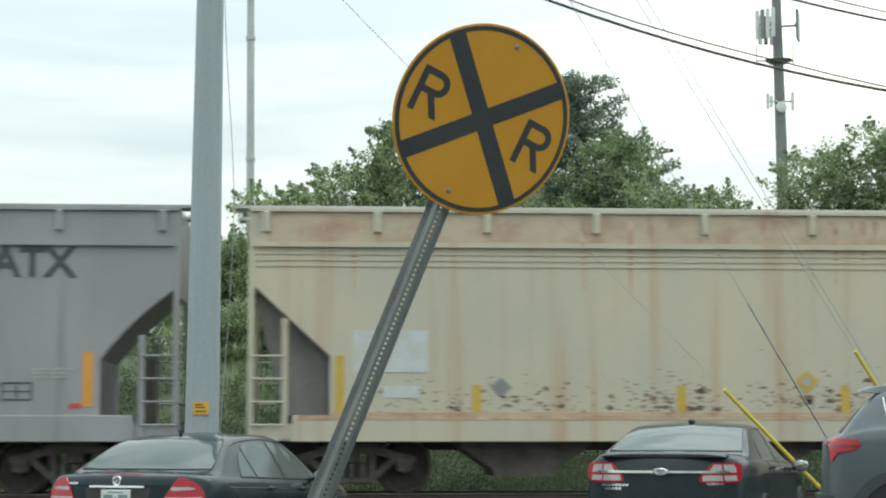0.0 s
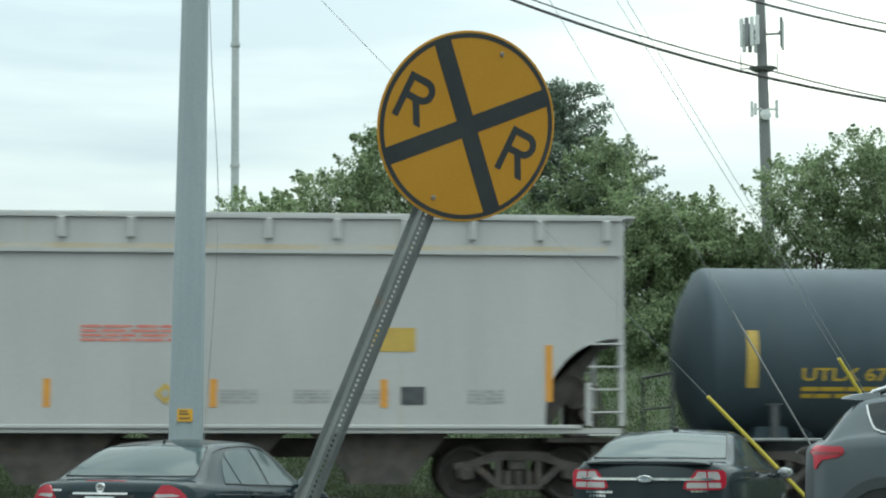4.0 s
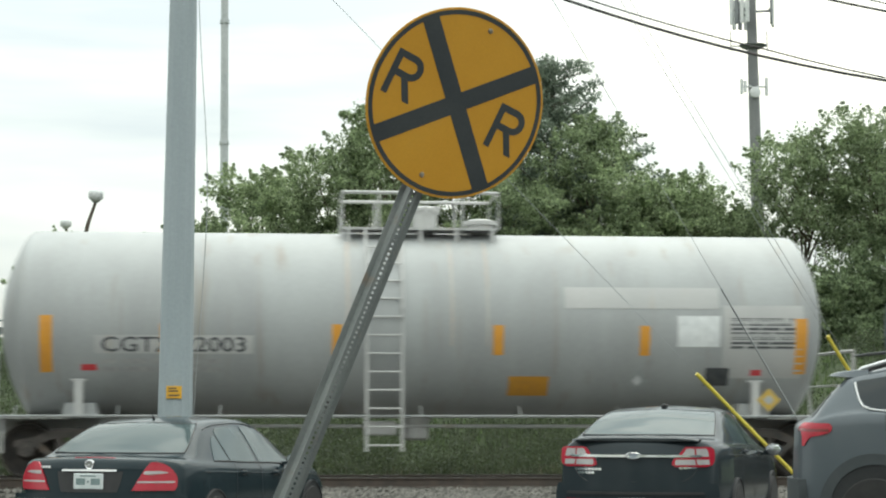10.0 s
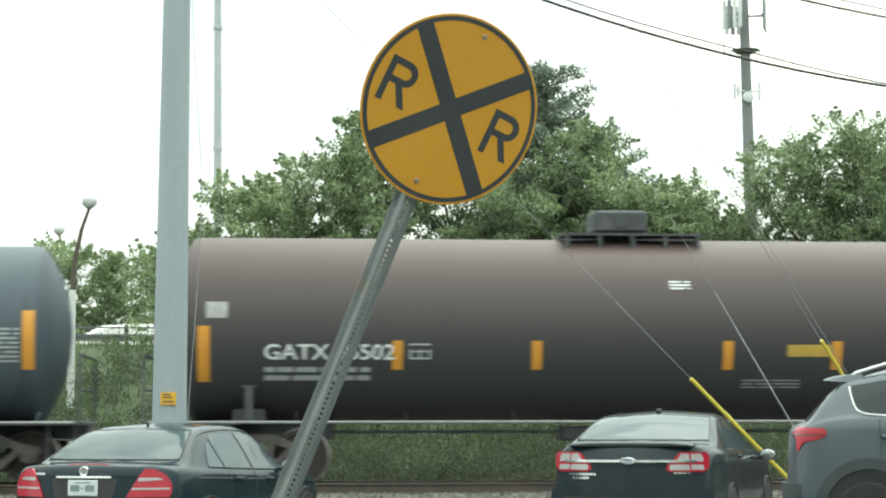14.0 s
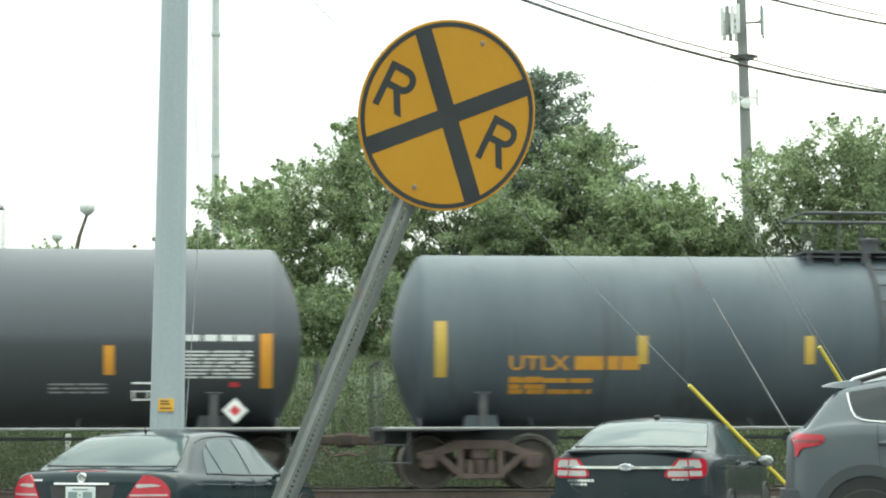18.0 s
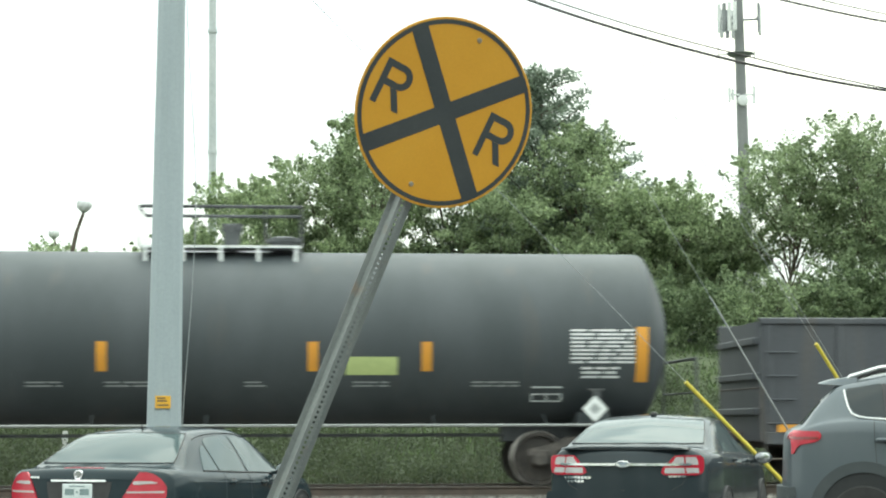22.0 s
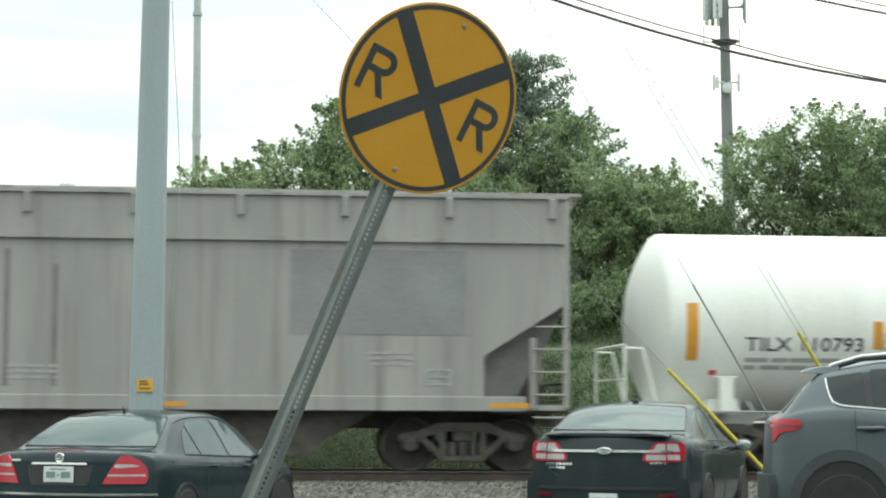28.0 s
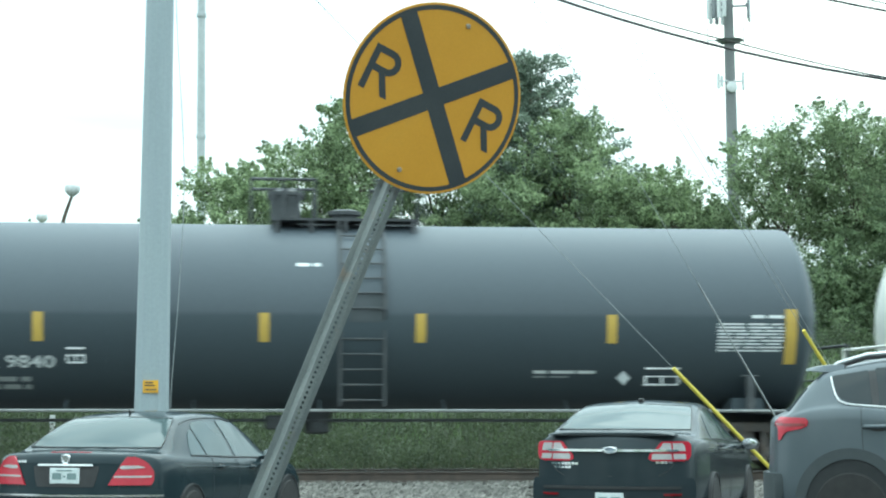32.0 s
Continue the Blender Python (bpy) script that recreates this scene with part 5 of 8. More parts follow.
    t = tank_car(112.12, 126.02, 4.53, "tank_two", "black tank car with grey top and white lettering", bars=(116.22, 118.27, 120.28, 122.85), long_bars=(112.9, 125.43), bar_tone="mark_orange",
                 text=("GATX 26329", 113.91, 116.3), text_tone="letter_white", text_h=0.26, text_z=2.05, plat=(118.04, 120.68), hatch=(118.82, 119.72), hatch_h=0.5, rail_h=0.78,
                 ladder=(118.94, 119.51, 2.0), bar_z=(1.92, 2.4), long_z=(1.7, 2.6), closed_rail=False)
    t.bars(124.08, 125.2, 1.85, 2.33, 8, "letter_white", 1, 0.5)
    t.bars(124.08, 125.2, 2.45, 2.6, 1, "letter_white", 8, 0.7)
    t.frame_box(123.22, 123.74, 1.5, 1.8, "letter_white")
    t.diamond(124.92, 1.33, 0.21, "letter_white", inner="red")
    t.patch("decal", 124.82, 124.98, 1.72, 1.8, "red")
    t.bars(120.45, 120.8, 2.52, 2.76, 3, "letter_white", 3, 0.55)
    t.bars(118.5, 118.8, 1.88, 1.98, 2, "letter_white", 3, 0.55)
    t.bars(121.85, 122.8, 1.6, 1.8, 3, "letter_dim", 3, 0.4)
    t.bars(120.3, 120.9, 1.7, 1.82, 2, "letter_dim", 3, 0.4)
    t.patch("decal", 113.55, 113.75, 1.66, 1.74, "red")

    t = tank_car(127.59, 143.5, 4.45, "tank_slate", "slate grey tank car with orange lettering on the track", bars=(131.75, 134.63, 137.35, 140.21), long_bars=(128.33, 142.94),
                 text=("UTLX", 129.49, 130.5), text_tone="letter_orange", text_h=0.24, text_z=2.12, plat=(134.77, 136.9), hatch=(136.0, 136.35), hatch_h=0.35, rail_h=0.72,
                 ladder=(135.9, 136.46, 0.5), bar_z=(2.1, 2.58), long_z=(1.88, 2.82), gear="steel_rust")
    t.bars(130.6, 131.7, 2.0, 2.24, 1, "letter_orange", 2, 0.95)
    t.bars(129.49, 130.9, 1.55, 1.92, 2, "letter_orange", 3, 0.4)
    t.patch("notice", 137.86, 138.72, 1.67, 1.97, "mark_yellow")
    t.bars(137.95, 138.6, 1.72, 1.92, 3, "letter_orange", 3, 0.4)
    t.bars(141.4, 142.5, 1.95, 2.42, 8, "letter_dim", 1, 0.5)
    t.frame_box(140.59, 141.1, 1.65, 1.95, "letter_dim")
    t.diamond(142.1, 1.45, 0.22, "letter_dim")
    t.patch("notice", 140.4, 140.95, 2.2, 2.3, "letter_orange")

    t = tank_car(145.0, 160.94, 4.43, "tank_black", "black tank car with white lettering on the track", bars=(149.04, 151.25, 154.73, 156.63), long_bars=(145.74, 160.28), bar_tone="mark_orange",
                 text=("SCMX 2385", 146.99, 148.91), text_tone="letter_white", text_h=0.24, text_z=2.03, plat=(151.8, 154.55), hatch=(153.2, 153.5), hatch_h=0.5, rail_h=0.72,
                 plat_white=True, bar_z=(1.93, 2.42), long_z=(1.75, 2.68))
    t.bars(159.06, 160.15, 2.05, 2.65, 9, "letter_white", 1, 0.5)
    t.bars(159.25, 159.9, 1.8, 2.02, 3, "letter_white", 7, 0.5)
    t.frame_box(158.42, 158.94, 1.42, 1.68, "letter_dim")
    t.diamond(159.46, 1.3, 0.22, "letter_white", inner="letter_dim")
    t.patch("notice", 155.28, 156.14, 1.87, 2.17, "pale_label")
    t.bars(155.36, 156.05, 1.93, 2.1, 3, "letter_grey", 3, 0.4)
    for u, w in ((150.0, 0.6), (151.3, 0.9), (153.6, 0.35), (155.4, 0.6), (157.4, 0.8)):
        t.bars(u, u + w, 1.66, 1.78, 2, "letter_dim", int(u), 0.4)

    g = make_gondola(162.30, 183.6, "dark blue-black open gondola car with white lettering")
    g.words("GNTX", 164.55, 165.42, 2.19, 0.25, "letter_white", 0.02)
    g.words("889757", 164.43, 165.52, 1.88, 0.25, "letter_white", 0.02)
    g.bars(164.5, 165.35, 1.31, 1.55, 2, "letter_dim", 3, 0.5)
    for u0, u1 in ((162.57, 163.56), (165.08, 165.58), (168.04, 168.55), (171.06, 171.64), (174.3, 174.9), (177.3, 177.9), (180.16, 180.7), (182.71, 183.25)):
        g.patch("reflector_stripe", u0, u1, 0.90, 1.03, "mark_orange", lift=0.012)
    for u in (166.51, 170.42, 174.78, 178.7):
        g.patch("chord_mark", u - 0.08, u + 0.08, 2.70, 2.84, "letter_dim", lift=0.012)
    g.frame_box(180.2, 180.75, 1.3, 1.62, "letter_white")
    g.bars(181.05, 181.5, 1.58, 1.88, 2, "letter_dim", 3, 0.6)
    g.bars(182.3, 182.6, 1.55, 1.7, 2, "letter_dim", 4, 0.5)
    g.bars(163.7, 164.0, 0.78, 0.86, 1, "letter_dim", 5, 0.7)
    g.bars(172.3, 172.7, 0.78, 0.86, 1, "letter_dim", 5, 0.7)

    h = make_hopper(184.15, 202.2, "hopper_drab", "grimy drab grey covered hopper car on the track", top=5.05, band=4.27, sheet_low=1.67, sill_low=1.42, cut_top=3.2, cut_in=1.45, cut_low=2.34,
                    rib_step=1.745, grooves=False, inner_in=0.85)
    h.patch("overpaint", 197.5, 200.45, 2.28, 3.70, "smoke_grey", lift=0.003)
    h.frame_box(199.75, 200.2, 1.45, 1.72, "letter_dim")
    h.patch("reflector_stripe", 200.85, 201.5, 1.08, 1.16, "mark_orange", lift=0.035)
    h.patch("reflector_stripe", 195.2, 195.8, 1.08, 1.16, "mark_orange", lift=0.035)
    for u, z in ((192.9, 1.5), (187.0, 2.3), (188.1, 2.35), (189.0, 2.1), (198.8, 1.75)):
        h.bars(u, u + 0.8, z, z + 0.28, 3, "letter_grey", int(u), 0.45)
    rng = random.Random(3)
    for k in range(10):
        u, w = rng.uniform(185.5, 201.0), rng.uniform(0.03, 0.12)
        bm = B()
        box(bm, u - h.mid, u - h.mid + w, -1.5535, -1.552, 1.4, rng.uniform(2.6, 3.8))
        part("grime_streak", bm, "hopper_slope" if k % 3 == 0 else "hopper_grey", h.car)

    t = tank_car(203.45, 216.44, 4.57, "tank_white", "white tank car with black lettering and rust stains", bars=(207.53, 209.28, 212.08), long_bars=(204.3, 215.85), bar_tone="mark_orange",
                 text=("TILX 110793", 205.22, 207.28), text_tone="letter_black", text_h=0.24, text_z=2.18, plat=(208.62, 211.5), hatch=(209.3, 210.4), hatch_h=0.72, rail_h=0.72, hatch_box=True,
                 ladder=(209.81, 210.34, 0.75), fittings="tank_white", bar_z=(2.1, 2.58), long_z=(1.9, 2.87))
    t.frame_box(207.62, 207.95, 2.1, 2.36, "letter_grey")
    t.bars(207.5, 208.7, 1.32, 1.98, 7, "letter_grey", 3, 0.4)
    t.bars(211.5, 212.5, 1.4, 2.0, 7, "letter_grey", 4, 0.4)
    t.patch("notice", 212.51, 213.22, 2.02, 2.40, "mark_yellow")
    t.bars(212.6, 213.1, 2.08, 2.34, 4, "letter_orange", 4, 0.4)
    t.bars(214.65, 215.75, 2.0, 2.55, 8, "letter_grey", 1, 0.5)
    t.patch("stencil_box", 214.23, 214.63, 1.55, 1.8, "letter_black")
    t.bars(213.2, 214.5, 1.85, 1.98, 1, "letter_black", 2, 0.8)
    t.bars(213.1, 213.9, 1.5, 1.8, 3, "letter_grey", 2, 0.4)
    t.patch("decal", 204.62, 204.76, 1.66, 1.74, "red")
    t.patch("decal", 215.15, 215.3, 1.75, 1.84, "red")
    t.diamond(215.1, 1.30, 0.22, "letter_white", inner="letter_grey")
    for u, w in ((209.62, 0.2), (208.8, 0.12)):
        t.patch("rust_run", u, u + w * 0.5, 2.9, 4.02, "hopper_cream", lift=0.005, nz=24)
    t.patch("saddle_plate", 209.72, 210.44, 1.56, 2.85, "hopper_pale", lift=0.018, nz=20)
    t.patch("saddle_plate_edge", 209.80, 210.36, 2.85, 2.95, "hopper_pale", lift=0.018, nz=4)
    t.patch("weld_line", 208.88, 211.28, 1.572, 1.594, "letter_white", lift=0.012, nz=2)
    t.patch("rust_run", 209.93, 210.22, 3.0, 4.05, "rust_band", lift=0.006, nz=24)
    bm = B()
    tube(bm, [(-4.6, -1.52, 0.86), (4.6, -1.52, 0.86)], 0.018)
    part("sill_pipe", bm, "tank_white", t.car)
    for way in (-1, 1):
        e = way * 6.495
        for sy in (-1.38, 1.38):
            bm = B()
            tube(bm, [(e + way * 0.24, sy, 2.10), (e - way * 0.02, sy, 2.10), (e - way * 0.28, sy, 1.05)], 0.028, 8)
            part("end_brace", bm, "tank_white", t.car)
    bm = B()
    tube(bm, [(6.74, -0.75 + 0.27 * math.cos(a), 1.85 + 0.27 * math.sin(a)) for a in [2 * math.pi * k / 20 for k in range(21)]], 0.02, 6)
    for k in range(4):
        w = k * math.pi / 2 + 0.4
        tube(bm, [(6.74, -0.75, 1.85), (6.74, -0.75 + 0.26 * math.cos(w), 1.85 + 0.26 * math.sin(w))], 0.014, 5)
    part("brake_wheel", bm, "tank_white", t.car)
    bm = B()
    box(bm, 6.52, 6.72, -0.98, -0.52, 1.55, 2.05, bevel=0.03)
    box(bm, 6.56, 6.68, -0.82, -0.66, 1.05, 1.56, bevel=0.015)
    part("brake_housing", bm, "tank_white", t.car)
    rng = random.Random(2)
    for k in range(9):
        bm = B()
        cx, cz, rr = 210.92 + rng.uniform(-0.32, 0.32), 1.86 + rng.uniform(-0.07, 0.07), rng.uniform(0.05, 0.11)
        pts = [(cx - t.mid + rr * math.cos(a), cz + rr * math.sin(a)) for a in [2 * math.pi * i / 20 for i in range(21)]]
        tube(bm, [(x, t.y(z, 0.012), z) for x, z in pts], 0.018, 4)
        part("spray_scrawl", bm, "letter_black", t.car)

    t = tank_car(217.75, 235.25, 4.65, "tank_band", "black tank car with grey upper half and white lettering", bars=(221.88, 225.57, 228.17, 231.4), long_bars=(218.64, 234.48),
                 text=("SHQX 9840", 220.14, 222.15), text_tone="letter_white", text_h=0.24, text_z=1.81, plat=(225.68, 228.21), hatch=(225.65, 226.21), hatch_h=0.62, rail_h=0.72,
                 ladder=(226.83, 227.57, 1.1), bar_z=(2.16, 2.64), long_z=(1.82, 2.75), closed_rail=False)
    t.frame_box(222.34, 222.64, 1.8, 2.06, "letter_white")
    t.bars(233.21, 234.35, 2.02, 2.52, 9, "letter_white", 1, 0.5)
    t.bars(233.8, 234.35, 2.58, 2.66, 1, "letter_white", 1, 0.7)
    t.frame_box(232.01, 232.61, 1.46, 1.76, "letter_white")
    t.bars(230.1, 231.15, 1.63, 1.73, 1, "letter_white", 1, 0.5)
    t.bars(230.1, 230.7, 1.58, 1.62, 1, "letter_dim", 1, 0.6)
    t.bars(226.1, 226.5, 3.42, 3.5, 1, "letter_white", 1, 0.7)
    t.diamond(231.6, 1.58, 0.12, "letter_dim")
    t.patch("grime_panel", 226.98, 227.55, 2.5, 2.98, "tank_black")

    tank_car(236.6, 250.6, 4.5, "tank_white", "white tank car at the rear of the train", fittings="tank_white")


make_train()

# ---- ground, track, embankment ----
def ground_height(v):
    """Height of the ground v metres beyond the track's middle."""
    if v < -4.4:
        return -0.10
    if v < 4.0:
        return 0.0
    if v < 24.0:
        k = (v - 4.0) / 20.0
        return 3.7 * k * k * (3 - 2 * k)
    # a lower road beyond the bank
    dip = min(1.0, max(0.0, (v - 44.0) / 8.0)) * min(1.0, max(0.0, (84.0 - v) / 12.0))
    return 3.7 - 1.0 * dip


def track_point(u, v, z):
    p = TRACK_MID + E_ALONG * u + E_AWAY * v
    return (p.x, p.y, z)


def sheet(name, us, vs, height, tone, label, category, rough=0.0):
    bm = B()
    grid = [[bm.verts.new(track_point(u, v, height(v) + (rough * noise.noise((u * 0.7, v * 0.7, 3.0)) if rough else 0))) for v in vs] for u in us]
    for a, b in zip(grid, grid[1:]):
        for j in range(len(vs) - 1):
            bm.faces.new((a[j], b[j], b[j + 1], a[j + 1]))
    ob = part(name, bm, tone, smooth=True)
    return tagged(ob, label, category, kind="structure")


sheet("ground", [-3000, -800, -200, -80] + list(range(-40, 41, 2)) + [80, 200, 800, 3000],
      [-3000, -600, -100, -40, -10, -5, -4.5, -4.0, 0, 3.5, 4.0] + [4.0 + k for k in range(1, 21)] + [30, 44, 48, 52, 58, 66, 72, 78, 84, 100, 200, 800, 3000], ground_height, "soil",
      "grassy ground rising to a bank behind the track", "ground", 0.05)
sheet("road", [-300, -60] + list(range(-30, 31, 3)) + [60, 300], [-300, -60, -30, -20, -10, -7, -4.2], lambda v: 0.012, "asphalt", "worn dark grey asphalt under the waiting cars", "road")


sheet("far_road", [-600, -200, -60, 0, 60, 200, 600], [53.5, 58, 66, 70], lambda v: 2.77, "asphalt", "grey asphalt road beyond the bank", "road")


def make_side_lot():
    """The paved lot beside the road, a kerb's height above it."""
    bm = B()
    box(bm, 2.75, 60.0, 8.0, 19.75, -0.10, 0.205, bevel=0.02)
    tagged(part("side_lot", bm, "asphalt"), "raised grey asphalt lot beside the road", "pavement", kind="structure")


make_side_lot()


def bed_height(v):
    return max(0.016, 0.20 - max(0.0, abs(v) - 1.75) * 0.11)


sheet("track_bed", [-300, -80] + [k * 0.5 for k in range(-60, 61)] + [80, 300], [-3.6 + 0.2 * k for k in range(37)], bed_height, "ballast", "grey crushed-stone ballast under the rails", "track bed", 0.03)


def make_stones(name, count, u0, u1, v0, v1, size, seed, height, tone, label):
    rng = np.random.default_rng(seed)
    base = np.array([(1, 0, 0), (-1, 0, 0), (0, 1, 0), (0, -1, 0), (0, 0, 1), (0, 0, -1)], float)
    tri = np.array([(0, 2, 4), (2, 1, 4), (1, 3, 4), (3, 0, 4), (2, 0, 5), (1, 2, 5), (3, 1, 5), (0, 3, 5)])
    u, v = rng.uniform(u0, u1, count), rng.uniform(v0, v1, count)
    co = np.repeat(base[None], count, 0) * rng.uniform(0.5, 1.2, (count, 6, 1)) * (size * rng.uniform(0.5, 1.3, (count, 1, 1)))
    an = rng.uniform(0, 6.28, count)
    c, s = np.cos(an), np.sin(an)
    x = co[..., 0] * c[:, None] - co[..., 1] * s[:, None] + co[..., 2] * 0.5
    y = co[..., 0] * s[:, None] + co[..., 1] * c[:, None]
    z = co[..., 2] * 0.8 + co[..., 0] * 0.3
    zz = np.array([height(b) for b in v])
    P = np.array(TRACK_MID) + np.array(E_ALONG) * (u[:, None] + x)[..., None] + np.array(E_AWAY) * (v[:, None] + y)[..., None]
    P[..., 2] = zz[:, None] + z + size * 0.2
    me = bpy.data.meshes.new(name)
    me.from_pydata(P.reshape(-1, 3).tolist(), [], (tri[None] + 6 * np.arange(count)[:, None, None]).reshape(-1, 3).tolist())
    return tagged(mesh_part(name, me, tone), label, "stones", kind="stuff")


make_stones("ballast_stones", 15000, -9.5, 9.5, -3.7, 0.7, 0.05, 4, bed_height, "stone", "loose grey crushed stones of the track bed")


def make_track():
    track = thing("railway_track", on_track(0, 0), "rusty steel rails with polished heads on weathered ties", "railway track")
    for s in (-1, 1):
        bm = B()
        y = s * 0.755
        prism_pts = [(-0.07, 0.22), (0.07, 0.22), (0.07, 0.235), (0.012, 0.255), (0.012, 0.35), (0.035, 0.365), (0.035, 0.394), (-0.035, 0.394), (-0.035, 0.365), (-0.012, 0.35), (-0.012, 0.255), (-0.07, 0.235)]
        a = [bm.verts.new((-300, y + py, pz)) for py, pz in prism_pts]
        b = [bm.verts.new((300, y + py, pz)) for py, pz in prism_pts]
        for i in range(len(a)):
            j = (i + 1) % len(a)
            bm.faces.new((a[i], a[j], b[j], b[i]))
        bm.faces.new(a[::-1])
        bm.faces.new(b)
        part("rail", bm, "rail", track)
        bm = B()
        box(bm, -300, 300, y - 0.033, y + 0.033, 0.3945, RAIL_TOP)
        part("rail_head", bm, "rail_top", track)
    bm = B()
    box(bm, -0.11, 0.11, -1.3, 1.3, 0.06, 0.222, bevel=0.01)
    first = part("tie", bm, "tie", track)
    first.matrix_basis = pose(-13.0, 0, 0)
    for k in range(1, 50):
        ob = new("tie", first.data)
        ob.parent = track
        ob.matrix_basis = pose(-13.0 + 0.53 * k, 0, random.uniform(-0.01, 0.01), 0, 0, random.uniform(-1.5, 1.5))


make_track()

# ---- the leaning sign ----
def upright_frame(origin, across, up):
    """A pose whose x runs across and whose z runs up."""
    z = Vector(up).normalized()
    x = Vector(across)
    x = (x - z * x.dot(z)).normalized()
    m = Matrix((x, z.cross(x), z)).transposed().to_4x4()
    m.translation = Vector(origin)
    return m


SIGN_ACROSS, SIGN_UP = (0.8268, 0.4240, -0.3697), (0.4307, -0.0545, 0.9008)


def make_sign():
    R = 0.457
    m = upright_frame((0.187, 9.052, 2.929), SIGN_ACROSS, SIGN_UP)
    sign = thing("railroad_crossing_sign", m, "round yellow and black railroad warning sign on a leaning post", "road sign")

    bm = B()
    lathe(bm, [(0.003, R - 0.004), (0.001, R), (-0.001, R), (-0.003, R - 0.003)], 96, "y")
    part("plate", bm, "sign_yellow", sign)
    bm = B()
    lathe(bm, [(0.0031, 0.05), (0.0045, R - 0.006)], 96, "y")
    part("plate_back", bm, "sign_back", sign)
    bm = B()
    seg = 96
    ro, ri = R - 0.012, R - 0.034
    o = [bm.verts.new((ro * math.sin(2 * math.pi * i / seg), -0.0042, ro * math.cos(2 * math.pi * i / seg))) for i in range(seg)]
    n_ = [bm.verts.new((ri * math.sin(2 * math.pi * i / seg), -0.0042, ri * math.cos(2 * math.pi * i / seg))) for i in range(seg)]
    for i in range(seg):
        j = (i + 1) % seg
        bm.faces.new((o[i], n_[i], n_[j], o[j]))
    part("black_border", bm, "sign_black", sign)
    for k in (0, 1):
        bm = B()
        w, L = 0.043, R - 0.02
        if k == 0:
            box(bm, -w, w, -0.0046, -0.003, -L, L, pose(0, 0, 0, 0, 45, 0))
        else:
            for a, b in ((-L, -w), (w, L)):
                box(bm, -w, w, -0.0046, -0.003, a, b, pose(0, 0, 0, 0, -45, 0))
        part("cross_bar", bm, "sign_black", sign)
    for sx in (-1, 1):
        H, Wd, s = 0.222, 0.160, 0.033
        x0, ox = -Wd / 2, sx * 0.296
        bm = B()
        box(bm, ox + x0, ox + x0 + s, -0.0046, -0.003, -H / 2, H / 2)
        bowl = H * 0.56
        cx, cz, ro = x0 + Wd - bowl / 2 - 0.002, H / 2 - bowl / 2, bowl / 2
        outer = [(x0 + s, H / 2), (cx, H / 2)] + [(cx + ro * math.sin(math.pi * k / 14), cz + ro * math.cos(math.pi * k / 14)) for k in range(1, 14)] + [(cx, cz - ro), (x0 + s, cz - ro)]
        ri = ro - s
        inner = [(x0 + s, cz + ri), (cx, cz + ri)] + [(cx + ri * math.sin(math.pi * k / 14), cz + ri * math.cos(math.pi * k / 14)) for k in range(1, 14)] + [(cx, cz - ri), (x0 + s, cz - ri)]
        ov = [[bm.verts.new((ox + px, yy, pz)) for px, pz in outer] for yy in (-0.0046, -0.003)]
        iv = [[bm.verts.new((ox + px, yy, pz)) for px, pz in inner] for yy in (-0.0046, -0.003)]
        for k in range(len(outer) - 1):
            bm.faces.new((ov[0][k], ov[0][k + 1], iv[0][k + 1], iv[0][k]))
            bm.faces.new((ov[0][k + 1], ov[0][k], ov[1][k], ov[1][k + 1]))
            bm.faces.new((iv[0][k], iv[0][k + 1], iv[1][k + 1], iv[1][k]))
        prism(bm, [(ox + x0 + 0.068, cz - ro - 0.0002), (ox + x0 + 0.068 + s * 1.15, cz - ro - 0.0002), (ox + x0 + Wd, -H / 2), (ox + x0 + Wd - s * 1.15, -H / 2)], -0.0046, -0.003)
        part("letter", bm, "sign_black", sign)
    for zz in (0.385, -0.375):
        bm = B()
        lathe(bm, [(-0.010, 0.004), (-0.010, 0.010), (-0.004, 0.013), (-0.003, 0.013)], 12, "y")
        bmesh.ops.translate(bm, vec=(0, 0, zz), verts=bm.verts[:])
        part("bolt", bm, "bolt", sign)
    # hat-section post with a row of holes
    head, low_point = Vector((0.168, 9.17, 2.954)), Vector((-0.592, 8.92, 1.042))
    along = head - low_point
    bend = m.inverted() @ upright_frame(head, SIGN_ACROSS, along)
    post_low, top = -(head.z + 0.12) / along.normalized().z, 0.18
    pitch, hole, half = 0.0254, 0.0062, 0.022
    n = int((top - post_low) / pitch)
    bm = B()
    for k in range(n):
        za = post_low + k * pitch
        zb = za + pitch
        zm = (za + zb) / 2
        for yy in (0.006, 0.009):
            outer = [bm.verts.new((px, yy, pz)) for px, pz in ((-half, za), (half, za), (half, zb), (-half, zb))]
            inner = [bm.verts.new((hole * dx, yy, zm + hole * dz)) for dx, dz in ((-1, -1), (1, -1), (1, 1), (-1, 1))]
            for i in range(4):
                j = (i + 1) % 4
                bm.faces.new((outer[i], outer[j], inner[j], inner[i]) if yy < 0.007 else (outer[j], outer[i], inner[i], inner[j]))
    bmesh.ops.transform(bm, matrix=bend, verts=bm.verts[:])
    part("post_web", bm, "post", sign)
